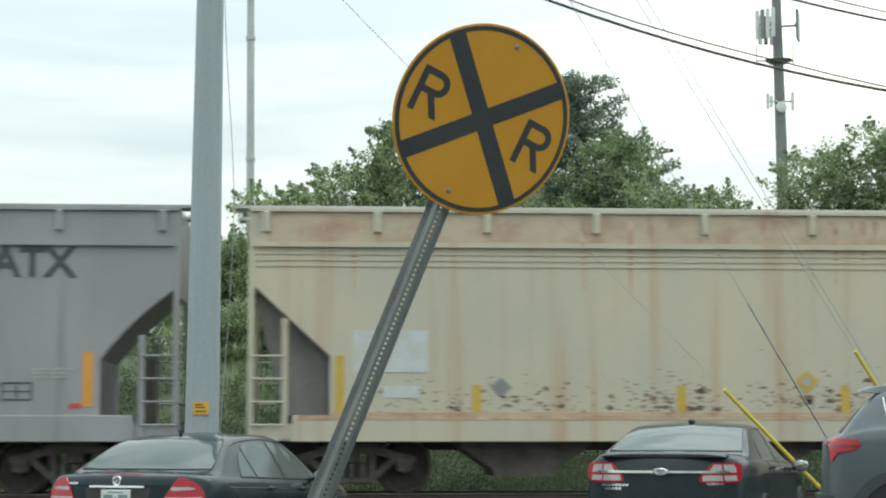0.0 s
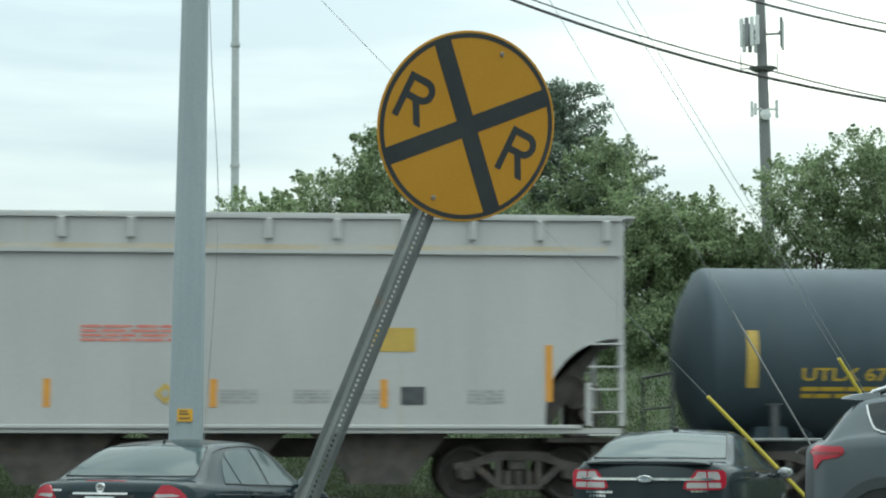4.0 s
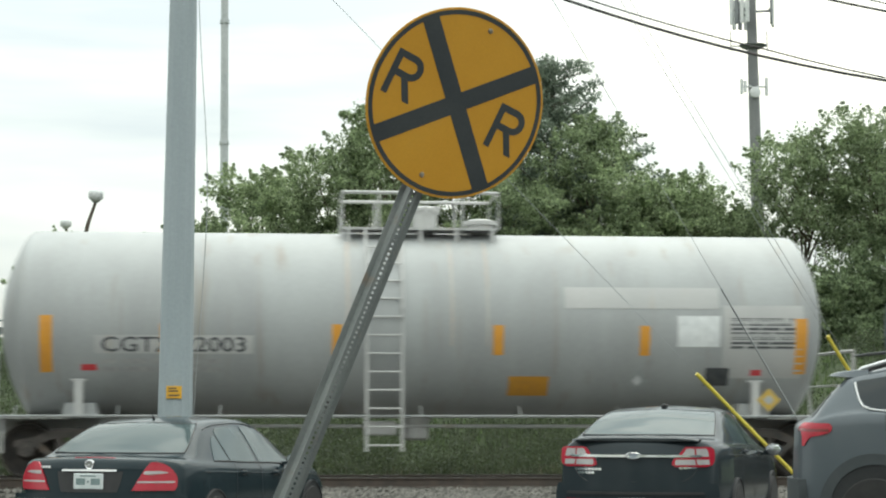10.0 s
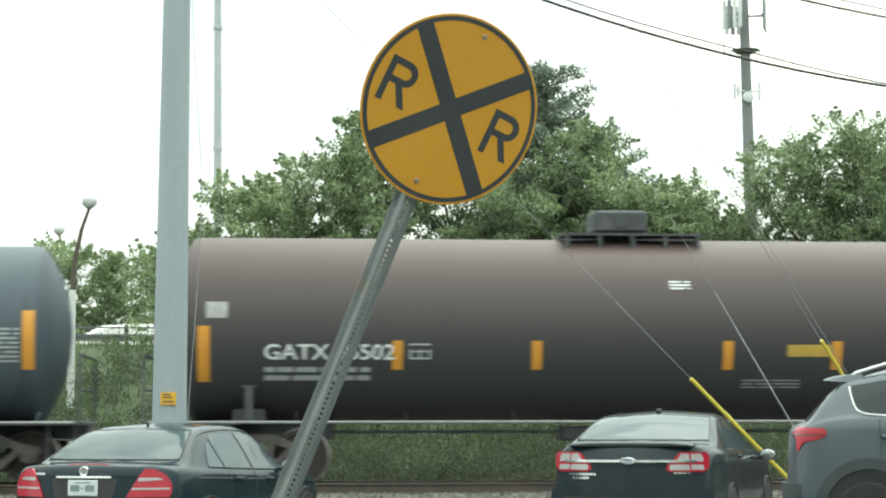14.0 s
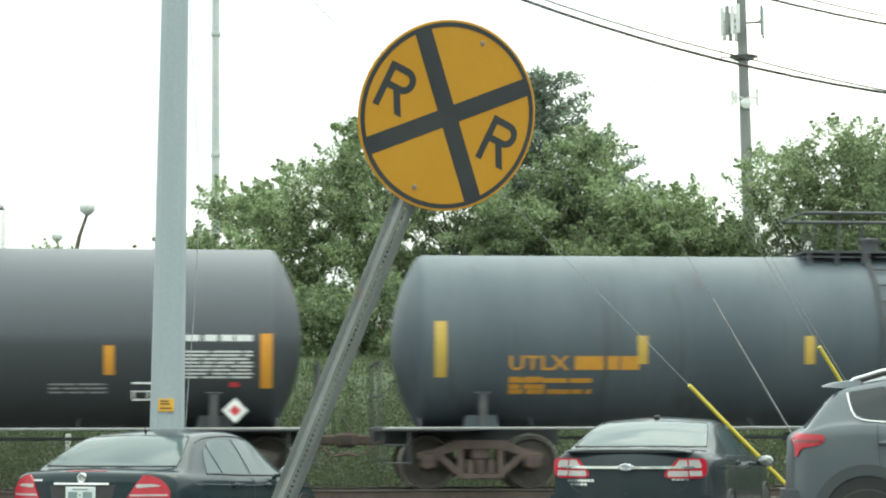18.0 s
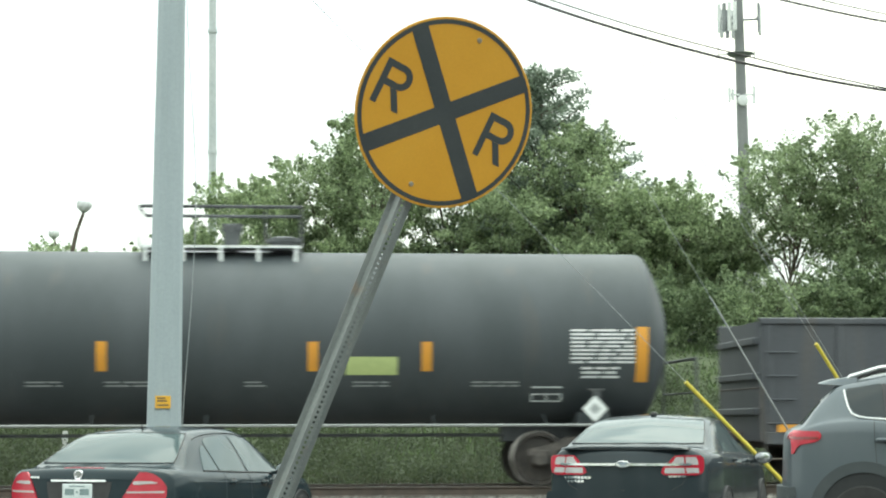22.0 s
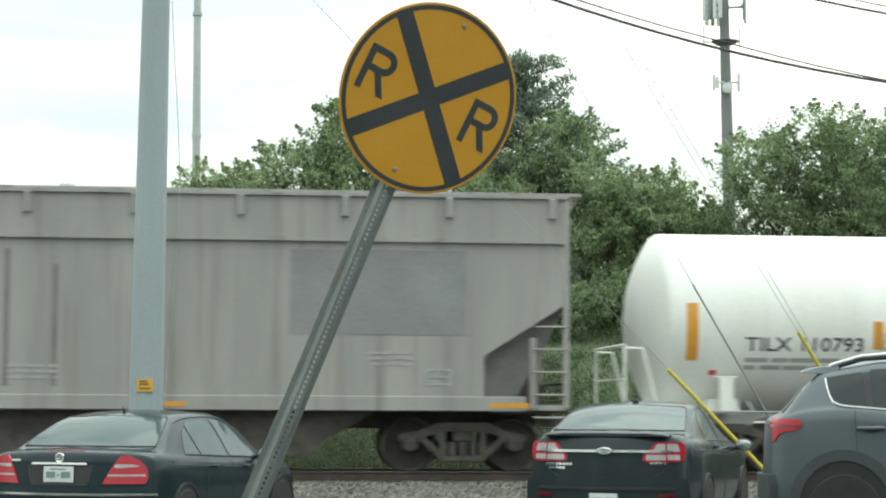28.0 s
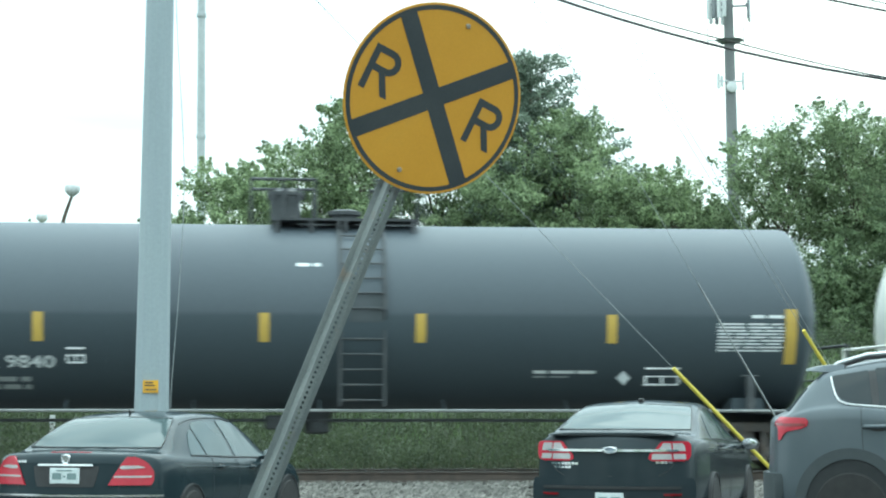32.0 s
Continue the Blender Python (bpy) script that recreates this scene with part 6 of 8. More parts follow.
    for s in (-1, 1):
        bm = B()
        prof = [(s * half, 0.006), (s * 0.035, 0.036), (s * 0.060, 0.038), (s * 0.060, 0.041), (s * 0.033, 0.039), (s * (half - 0.001), 0.009)]
        a = [bm.verts.new((px, py, post_low)) for px, py in prof]
        b = [bm.verts.new((px, py, post_low + n * pitch)) for px, py in prof]
        for i in range(len(prof)):
            j = (i + 1) % len(prof)
            bm.faces.new((a[i], a[j], b[j], b[i]) if s < 0 else (a[j], a[i], b[i], b[j]))
        bm.faces.new(a)
        bm.faces.new(b)
        bmesh.ops.transform(bm, matrix=bend, verts=bm.verts[:])
        part("post_flange", bm, "post", sign)


make_sign()

# ---- steel pole with guy wires ----
def make_steel_pole():
    top, foot = Vector((-3.010, 24.6, 17.0)), Vector((-3.138, 25.1, 0.0))
    foot.y = top.y = 25.0
    pole = thing("steel_pole", Matrix.Translation(foot), "tall grey galvanised steel pole with a small orange label", "utility pole")
    d = top - foot
    bm = B()
    rod(bm, (0, 0, 0), d, 0.236, 12, 0.099)
    part("shaft", bm, "pole", pole)
    bm = B()
    box(bm, -0.32, 0.32, -0.32, 0.32, -0.02, 0.04, bevel=0.01)
    part("base_plate", bm, "pole", pole)
    bm = B()
    box(bm, -0.075, 0.12, -0.232, -0.205, 1.66, 1.82)
    part("label", bm, "orange_label", pole, "orange label with small print")
    for k, zz in enumerate((1.70, 1.755, 1.79)):
        bm = B()
        box(bm, -0.05, 0.095 - 0.02 * k, -0.2355, -0.2322, zz - 0.009, zz + 0.009)
        part("label_print", bm, "ink", pole)
    bm = B()
    bow = smooth_curve([(0.1, 0.22), (1.6, 0.27), (3.0, 0.36), (4.3, 0.41), (6.7, 0.28), (9.0, 0.20), (14.0, 0.16)])
    tube(bm, [(bow(0.1 + 13.9 * k / 40), -0.12, 0.1 + 13.9 * k / 40) for k in range(41)], 0.006, 5)
    part("loose_cable", bm, "wire", pole, "thin grey loose wire")
    return pole


make_steel_pole()


def strand(name, pts, r, tone, label, category, seg=6, group=""):
    bm = B()
    tube(bm, pts, r, seg)
    return tagged(part(name, bm, tone), label, category, group)


def guy_wire(a, b, up, low, guard, guard_tone, r=0.004, twin=0.0):
    """A guy wire through a and b; up and low: how far it runs past them; guard: where its tube begins and ends, in lengths from a to b."""
    a, b = Vector(a), Vector(b)
    d = b - a
    p0, p1 = a - d * up, a + d * low
    p1 = a + d * ((a.z - 0.01) / -d.z) if d.z < 0 else p1
    guy = thing("guy_wire", Matrix.Translation(p1), "thin steel guy wire with a tube guard at its foot", "guy wire", "guy wires of the steel pole")
    bm = B()
    tube(bm, [p0 - p1, (0, 0, 0)], r)
    part("strand", bm, "wire", guy)
    if twin:
        bm = B()
        tube(bm, [p0 - p1 + Vector((twin, 0, 0)), (0.05, 0, 0)], r)
        part("strand", bm, "wire", guy)
    if guard:
        bm = B()
        tube(bm, [a + d * guard[0] - p1, a + d * guard[1] - p1], guard[2], 10)
        part("guard", bm, guard_tone, guy, "yellow plastic tube" if guard_tone == "guard" else "grey tube")
    bm = B()
    rod(bm, (0.0, 0, -0.05), -d.normalized() * 0.4, 0.016, 8)
    part("anchor_rod", bm, "wire", guy)


guy_wire((1.315, 25.306, 4.457), (3.834, 26.256, 2.015), 1.75, 1.6, (1.0, 1.62, 0.028), "guard")
guy_wire((3.369, 25.753, 4.434), (5.366, 26.78, 1.299), 3.2, 1.2, (0.40, 1.15, 0.013), "wire")
guy_wire((3.752, 25.655, 5.425), (5.764, 26.857, 2.564), 3.3, 1.5, (1.0, 1.5, 0.027), "guard", twin=0.22)


def cable_line(x0, x1, y, height, n=40):
    return [(x0 + (x1 - x0) * k / n, y, height(x0 + (x1 - x0) * k / n)) for k in range(n + 1)]


main_sag = lambda x: 12.487 - 0.4317 * x + 0.01246 * x * x
strand("overhead_cable", cable_line(-15, 22, 44.2, main_sag), 0.034, "cable", "black overhead cable bundle between wooden poles", "cable", group="overhead cables")
strand("overhead_cable", cable_line(-15, 22, 44.3, lambda x: main_sag(x) + 0.21 * min(1.0, max(0.1, (13.0 - x) / 5.0))), 0.018, "cable", "thin black overhead cable between wooden poles", "cable", group="overhead cables")
strand("overhead_cable", cable_line(-15, 22, 44.1, lambda x: main_sag(x) + 1.62 + 0.05 * (11 - x) * 0.6), 0.028, "cable", "thick black upper overhead cable between wooden poles", "cable", group="overhead cables")
strand("overhead_cable", cable_line(-15, 22, 44.0, lambda x: main_sag(x) + 1.78 + 0.05 * (11 - x)), 0.016, "cable", "thin black upper overhead cable between wooden poles", "cable", group="overhead cables")


def make_wood_pole(x, top):
    pole = thing("wooden_pole", pose(x, 44.15, 0.0), "brown wooden utility pole that carries the overhead cables", "utility pole")
    bm = B()
    rod(bm, (0, 0, 0.0), (0, 0, top), 0.17, 12, 0.12)
    part("shaft", bm, "bark", pole, smooth=True)
    bm = B()
    box(bm, -0.06, 0.06, -0.9, 0.9, top - 0.5, top - 0.38, bevel=0.01)
    part("crossarm", bm, "bark", pole)


make_wood_pole(-15.0, 24.2)
make_wood_pole(22.0, 11.0)

# ---- far poles ----
def make_far_pole():
    foot = Vector((-7.48, 74.5, 3.7))
    pole = thing("slender_pole", Matrix.Translation(foot), "slender pale steel pole rising behind the trees", "pole")
    bm = B()
    d = Vector((-0.18, 0, 24))
    rod(bm, (0, 0, 0), d, 0.175, 14, 0.125)
    part("shaft", bm, "pole_far", pole, smooth=True)
    for k in (0.345, 0.545):
        bm = B()
        rod(bm, d * k, d * (k + 0.006), 0.19, 14)
        part("joint", bm, "pole_far", pole)
    bm = B()
    rod(bm, (0, 0, -0.1), (0, 0, 0.1), 0.3, 14)
    part("base", bm, "pole_far", pole)


make_far_pole()


def make_tower():
    foot = Vector((26.80, 148.5, 3.7))
    tw = thing("cell_tower", Matrix.Translation(foot), "grey steel monopole with cellular antennas at its top", "cell tower")
    bm = B()
    lean = Vector((-0.60, 0, 33.0))
    rod(bm, (0, 0, -0.2), lean, 0.56, 16, 0.36)
    part("shaft", bm, "tower", tw, smooth=True)
    at_ = lambda z: lean * (z / 33.0)

    def ring_mount(z, r, n, h, w, tone):
        c = at_(z)
        bm = B()
        for k in range(3):
            a = radians(90 + 120 * k + 15)
            e = Vector((math.cos(a), math.sin(a), 0))
            s = Vector((-e.y, e.x, 0))
            tube(bm, [c, c + e * r], 0.09, 6)
            tube(bm, [c + e * r - s * w, c + e * r + s * w], 0.07, 6)
        part("antenna_mount", bm, "antenna_dark", tw)
        for k in range(3):
            a = radians(90 + 120 * k + 15)
            e = Vector((math.cos(a), math.sin(a), 0))
            s = Vector((-e.y, e.x, 0))
            for i in range(n):
                bm = B()
                o = c + e * (r + 0.15) + s * (w * (2 * i / (n - 1) - 1))
                box(bm, -0.09, 0.09, -0.15, 0.15, -h / 2, h / 2, Matrix.Translation(o) @ pose(0, 0, 0, 0, 0, math.degrees(a)), bevel=0.03)
                part("panel_antenna", bm, tone[(i + k) % len(tone)], tw)

    ring_mount(29.4, 1.45, 4, 2.3, 0.75, ["antenna", "antenna", "antenna_dark"])
    bm = B()
    c = at_(26.6)
    lathe(bm, [(-0.05, 0.45), (-0.15, 0.7), (0.10, 1.1), (0.14, 1.1)], 16, "z")
    bmesh.ops.translate(bm, vec=c, verts=bm.verts[:])
    part("mount_platform", bm, "antenna_dark", tw)
    bm = B()
    for dx in (-1.75, 1.1):
        tube(bm, [c + Vector((dx, -0.3, -0.4)), c + Vector((dx, -0.3, 1.2))], 0.04, 5)
    tube(bm, [c + Vector((-1.75, -0.3, 0)), c + Vector((1.1, -0.3, 0))], 0.05, 5)
    part("whip_antenna", bm, "antenna_dark", tw)
    c = at_(23.4)
    bm = B()
    tube(bm, [c + Vector((-1.0, -0.3, 0)), c + Vector((1.0, -0.3, 0))], 0.08, 6)
    for dx, h in ((-1.0, 1.2), (-0.72, 0.9), (0.95, 1.4)):
        box(bm, dx - 0.1, dx + 0.1, -0.45, -0.2, -h / 2, h / 2, Matrix.Translation(c))
    part("side_antenna", bm, "antenna", tw)
    bm = B()
    lathe(bm, [(-0.75, 0.05), (-0.70, 0.40), (-0.55, 0.45), (-0.5, 0.2)], 20, "y")
    bmesh.ops.translate(bm, vec=at_(22.9), verts=bm.verts[:])
    part("dish", bm, "antenna", tw)


make_tower()


def make_lamp(x, y, base, height, head_dx, size, label):
    lamp = thing("street_lamp", pose(x, y, base), label, "street lamp")
    bm = B()
    rod(bm, (0, 0, -0.1), (0.02, 0, height * 0.62), 0.10 * size, 10, 0.085 * size)
    part("post", bm, "white", lamp, smooth=True)
    bm = B()
    pts = [(0.02, 0, height * 0.60), (0.06, 0, height * 0.75), (0.22 * size, 0, height * 0.90), (head_dx, 0, height)]
    for k, (p, q) in enumerate(zip(pts, pts[1:])):
        rod(bm, p, q, (0.07 - 0.012 * k) * size, 8, (0.06 - 0.012 * k) * size)
    part("arm", bm, "bark", lamp)
    bm = B()
    lathe(bm, [(-0.05, 0.06), (0.02, 0.14), (0.12, 0.25), (0.30, 0.26), (0.38, 0.21), (0.42, 0.05)], 20, "z")
    bmesh.ops.scale(bm, vec=(0.72 * size,) * 3, verts=bm.verts[:])
    bmesh.ops.translate(bm, vec=(head_dx, 0, height), verts=bm.verts[:])
    part("lamp_head", bm, "antenna", lamp, smooth=True)


make_lamp(-8.26, 46.8, 1.35, 5.3, 0.40, 1.0, "white street lamp with a curved brown arm")
make_lamp(-22.0, 119.0, 3.4, 9.6, 0.17, 1.9, "pale street lamp beyond the far road")


def make_marker():
    m = thing("marker_post", pose(-6.66, 37.84, 0.0), "short white marker post in the weeds behind the track", "marker post")
    bm = B()
    box(bm, -0.05, 0.05, -0.02, 0.02, -0.1, 1.33, bevel=0.008)
    part("post", bm, "white", m)
    bm = B()
    box(bm, -0.06, 0.06, -0.026, -0.021, 1.33 - 0.16, 1.33 - 0.05)
    part("reflector", bm, "antenna", m)


make_marker()


def make_guardrail():
    g = thing("guardrail", on_track(0, 3.55), "grey steel guardrail along the top of the bank", "guardrail")
    bm = B()
    for z0, z1, d in ((0.22, 0.29, 0.0), (0.29, 0.36, 0.05), (0.36, 0.43, 0.0)):
        box(bm, -40, 40, 23.0 + d, 23.05 + d, z0, z1)
    part("beam", bm, "tower", g)
    bm = B()
    box(bm, -40, 40, 23.05, 23.11, 0.60, 0.65)
    part("top_rail", bm, "tower", g)
    for k in range(30):
        bm = B()
        box(bm, -0.06, 0.06, 23.12, 23.25, -0.2, 0.70, Matrix.Translation((-39 + 2.7 * k, 0, 0)))
        part("rail_post", bm, "tower", g)


make_guardrail()

# ---- trees, bushes, grass ----
def leaf_cloud(name, centres, radii, per, size, seed, tone, parent=None, flat=1.0, shell=0.5):
    """Many small leaves gathered in clumps, as one mesh."""
    rng = np.random.default_rng(seed)
    c = np.repeat(np.asarray(centres, float), per, 0)
    r = np.repeat(np.asarray(radii, float), per)[:, None]
    n = len(c)
    m_ = len(centres)
    squash = np.repeat(rng.uniform(0.55, 1.25, (m_, 3)), per, 0)
    p = c + np.clip(rng.normal(size=(n, 3)), -1.9, 1.9) * r * shell * squash * np.array((1, 1, flat))
    a = rng.normal(size=(n, 3))
    a /= np.linalg.norm(a, axis=1)[:, None]
    b = np.cross(a, rng.normal(size=(n, 3)))
    b /= np.linalg.norm(b, axis=1)[:, None]
    s = size * rng.uniform(0.6, 1.35, (n, 1))
    quad = np.stack([p - a * s, p + b * s * 0.55, p + a * s, p - b * s * 0.55], 1)
    me = bpy.data.meshes.new(name)
    me.vertices.add(n * 4)
    me.vertices.foreach_set("co", quad.ravel())
    me.loops.add(n * 4)
    me.loops.foreach_set("vertex_index", np.arange(n * 4))
    me.polygons.add(n)
    me.polygons.foreach_set("loop_start", np.arange(n) * 4)
    me.update(calc_edges=True)
    return mesh_part(name, me, tone, parent)


def make_tree(x, y, base, height, spread, seed, tone="leaf", label="", clumps=110, per=150, low=0.18, leaf=0.052, lean=0.0, clump_r=0.62, thick=0.34):
    rng = random.Random(seed)
    tree = thing("tree", pose(x, y, base), label, "tree", "trees on the bank")
    bm = B()
    trunk_top = height * 0.62
    pts = [Vector((0, 0, -0.3))]
    for k in range(1, 6):
        pts.append(Vector((rng.uniform(-0.15, 0.15) * k * 0.4 + lean * k / 5, rng.uniform(-0.15, 0.15) * k * 0.4, trunk_top * k / 5)))
    r0 = 0.010 * height + 0.03
    for k in range(5):
        rod(bm, pts[k], pts[k + 1], r0 * (1 - 0.16 * k), 8, r0 * (1 - 0.16 * (k + 1)))
    cents, rads = [], []
    # lobes: each limb ends in a cluster of twigs with leaf sprays, so the outline is uneven
    lobes = max(6, int(clumps / 3.4))
    for k in range(lobes):
        hz = low + (0.96 - low) * (k + rng.uniform(0.1, 0.9)) / lobes
        wide = math.sin(math.pi * min(1.0, (hz - low * 0.5) / (1.08 - low * 0.5)) ** 0.85) ** 0.7
        a = 2.4 * k + rng.uniform(-0.5, 0.5)
        rr = spread * wide * rng.uniform(0.2, 0.98)
        c = Vector((rr * math.cos(a) + lean * hz, rr * math.sin(a), hz * height))
        along = 5 * min(0.98, max(0.12, (hz - 0.18) * 1.25 + rng.uniform(-0.1, 0.1)))
        i = int(along)
        start = pts[i].lerp(pts[i + 1], along - i)
        mid = start.lerp(c, 0.55) + Vector((rng.uniform(-0.2, 0.2), rng.uniform(-0.2, 0.2), 0.25 * rng.uniform(-0.3, 1)))
        rod(bm, start, mid, 0.030, 5, 0.018)
        rod(bm, mid, c, 0.018, 4, 0.008)
        size = clump_r * rng.uniform(0.8, 1.45) * (0.6 + 0.4 * wide)
        for q in range(17):
            off = Vector((rng.gauss(0, 1), rng.gauss(0, 1), rng.gauss(0, 0.8)))
            off *= size * rng.uniform(0.3, 1.15) / max(0.5, off.length)
            cents.append(c + off)
            rads.append(clump_r * rng.uniform(0.16, 0.46))
            if q % 2:
                rod(bm, mid.lerp(c, 0.7), c + off * 1.1, 0.008, 3, 0.004)
        # shoots that stick out
        for q in range(6):
            off = Vector((rng.gauss(0, 0.7), rng.gauss(0, 0.7), rng.uniform(0.0, 1.0))).normalized()
            for f in (1.0, 1.25, 1.5, 1.75):
                cents.append(c + off * size * f)
                rads.append(clump_r * 0.26 * (1.95 - f))
    part("trunk", bm, "bark", tree)
    leaf_cloud("crown", cents, rads, max(12, int(per * thick)), leaf, seed, tone, tree, 0.8, 0.95)
    return tree


def make_pine(x, y, base, height, spread, seed):
    rng = random.Random(seed)
    tree = thing("pine_tree", pose(x, y, base), "dark blue-green pine tree behind the leafy trees", "tree", "trees on the bank")
    bm = B()
    rod(bm, (0, 0, -0.3), (0.25, 0, height * 0.98), 0.2, 8, 0.03)
    cents, rads = [], []
    for k in range(112):
        hz = 0.10 + 0.89 * (k + rng.uniform(0, 1)) / 112
        L = spread * (1.13 - hz) ** 0.85 * rng.uniform(0.30, 1.36)
        a = rng.uniform(0, 2 * math.pi)
        p0 = Vector((0.25 * hz, 0, hz * height - 0.3))
        rise = rng.uniform(0.12, 0.5)
        p1 = p0 + Vector((L * math.cos(a), L * math.sin(a), rise * L))
        rod(bm, p0, p1, 0.03, 5, 0.010)
        n = max(3, int(L / 0.28))
        for j in range(n):
            f = 0.30 + 0.72 * j / n
            tip = p0.lerp(p1, f)
            for side in (-1, 1):
                w = 0.24 * L * (1.10 - f) * side
                cents.append(tip + Vector((-w * math.sin(a), w * math.cos(a), 0.05 + 0.10 * f)))
                rads.append(0.15 + 0.14 * (1 - hz) * (1.2 - f))
    part("trunk", bm, "bark", tree)
    leaf_cloud("crown", cents, rads, 36, 0.060, seed, "needle", tree, 0.8, 0.9)
    return tree


def make_woods():
    y = 60.0
    T_ = make_tree
    big = "broad-leaved green tree on the bank"
    T_(-4.8, 59.5, 3.3, 5.5, 2.2, 11, "leaf_pale", big, 95, 120)
    T_(-2.6, 60.5, 3.4, 6.6, 2.3, 12, "leaf", big, 85, 120)
    T_(-0.8, 60.0, 3.4, 8.0, 2.2, 13, "leaf_pale", big, 95, 120)
    T_(1.3, 61.0, 3.5, 7.0, 2.4, 14, "leaf", big, 80, 120)
    make_pine(4.25, 62.5, 3.6, 9.5, 4.3, 15)
    T_(3.3, 59.5, 3.4, 5.2, 2.4, 16, "leaf", big, 80, 120)
    T_(5.6, 60.5, 3.5, 7.3, 1.9, 17, "leaf", big, 80, 120)
    T_(6.9, 59.0, 3.3, 5.3, 1.9, 18, "leaf_pale", big, 90, 120)
    T_(8.5, 60.0, 3.4, 5.1, 2.0, 19, "leaf_pale", big, 110, 120)
    T_(9.9, 61.0, 3.5, 4.1, 1.7, 20, "leaf", big, 95, 120)
    airy = "airy green tree with bare twigs showing on the bank"
    T_(11.9, 58.5, 3.3, 6.7, 1.9, 21, "leaf", airy, 85, 110, 0.46, clump_r=0.60, thick=0.22)
    T_(13.9, 58.0, 3.3, 7.1, 1.9, 22, "leaf", airy, 90, 110, 0.44, clump_r=0.62, thick=0.24)
    T_(16.0, 58.5, 3.3, 7.2, 2.2, 23, "leaf", airy, 95, 115, 0.40, thick=0.28)
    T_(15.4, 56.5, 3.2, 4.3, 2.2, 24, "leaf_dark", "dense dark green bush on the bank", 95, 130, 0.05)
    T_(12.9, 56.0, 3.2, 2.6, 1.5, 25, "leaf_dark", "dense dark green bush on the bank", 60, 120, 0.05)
    far = "small green tree beyond the bank"
    T_(-21.2, 116.0, 3.4, 8.8, 2.6, 26, "leaf_pale", far, 80, 100, 0.26, 0.085, clump_r=0.8, thick=0.22)
    T_(-18.1, 115.0, 3.4, 8.0, 1.7, 27, "leaf_pale", far, 65, 100, 0.22, 0.085, clump_r=0.75, thick=0.24)
    T_(-14.6, 112.0, 3.4, 7.6, 2.4, 28, "leaf", far, 80, 100, 0.16, 0.085, clump_r=0.85, thick=0.26)
    T_(-7.0, 61.0, 3.5, 3.7, 1.5, 29, "leaf", big, 70, 110, 0.08)
    # understorey at the foot of the wood
    rng = random.Random(77)
    for k in range(15):
        x = -6.2 + 1.4 * k + rng.uniform(-0.3, 0.3)
        hgt = rng.uniform(1.5, 2.6)
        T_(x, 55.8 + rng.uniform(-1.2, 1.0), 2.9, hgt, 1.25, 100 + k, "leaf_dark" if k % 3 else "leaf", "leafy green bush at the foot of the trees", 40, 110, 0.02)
    # distant belt of trees that closes the view
    cents, rads = [], []
    for k in range(260):
        x = rng.uniform(-60, 70)
        cents.append((x, rng.uniform(122, 134), 3.3 + rng.uniform(0, 3.2 + 0.8 * noise.noise((x * 0.25, 0, 0)))))
        rads.append(rng.uniform(0.9, 1.6))
    ob = leaf_cloud("far_woods", cents, rads, 80, 0.25, 900, "leaf", None, 0.8)
    tagged(ob, "distant belt of green trees behind the bank", "trees", kind="stuff")


make_woods()


def make_unseen_woods():
    """An unseen belt of trees, added behind the camera for the cars' paint to mirror."""
    rng = random.Random(31)
    cents, rads = [], []
    for k in range(420):
        x = rng.uniform(-75, 75)
        cents.append((x, rng.uniform(-34, -26), rng.uniform(0.4, 6.5 + 2.5 * noise.noise((x * 0.15, 2, 0)))))
        rads.append(rng.uniform(1.2, 2.2))
    ob = leaf_cloud("unseen_woods", cents, rads, 75, 0.35, 901, "leaf_dark", None, 0.9)
    tagged(ob, "unseen belt of green trees added behind the camera", "trees", kind="stuff")


make_unseen_woods()


def make_grass(name, count, u0, u1, v0, v1, tall, seed, tone, label):
    rng = np.random.default_rng(seed)
    u, v = rng.uniform(u0, u1, count), rng.uniform(v0, v1, count)
    keep = np.array([noise.noise((a * 0.5, b * 0.5, seed)) for a, b in zip(u, v)]) > -0.25
    u, v = u[keep], v[keep]
    n = len(u)
    h = tall * rng.uniform(0.35, 1.2, n)
    a = rng.uniform(0, 6.283, n)
    w = rng.uniform(0.012, 0.035, n)
    z = np.array([ground_height(b) for b in v])
    foot = np.array(TRACK_MID)[None] + np.array(E_ALONG)[None] * u[:, None] + np.array(E_AWAY)[None] * v[:, None]
    foot[:, 2] = z - 0.03
    side = np.stack([np.cos(a) * w, np.sin(a) * w, 0 * a], 1)
    bend = np.stack([rng.normal(0, 0.22, n) * h, rng.normal(0, 0.22, n) * h, h], 1)
    quad = np.stack([foot - side, foot + side, foot + bend * 0.6 + side * 0.7, foot + bend], 1)
    me = bpy.data.meshes.new(name)
    me.vertices.add(n * 4)
    me.vertices.foreach_set("co", quad.ravel())
    me.loops.add(n * 4)
    me.loops.foreach_set("vertex_index", np.arange(n * 4))
    me.polygons.add(n)
    me.polygons.foreach_set("loop_start", np.arange(n) * 4)
    me.update(calc_edges=True)
    return tagged(mesh_part(name, me, tone), label, "grass", kind="stuff")


make_grass("tall_grass", 12000, -14, 16, 3.4, 12, 0.55, 1, "grass", "tall green grass and weeds behind the track")
make_grass("bank_grass", 16000, -17, 18, 9, 22.5, 0.32, 2, "bank_green", "green grass on the bank")
make_grass("dry_grass", 6500, -14, 16, 2.7, 6.5, 0.42, 3, "straw", "dry straw-coloured grass beside the track")


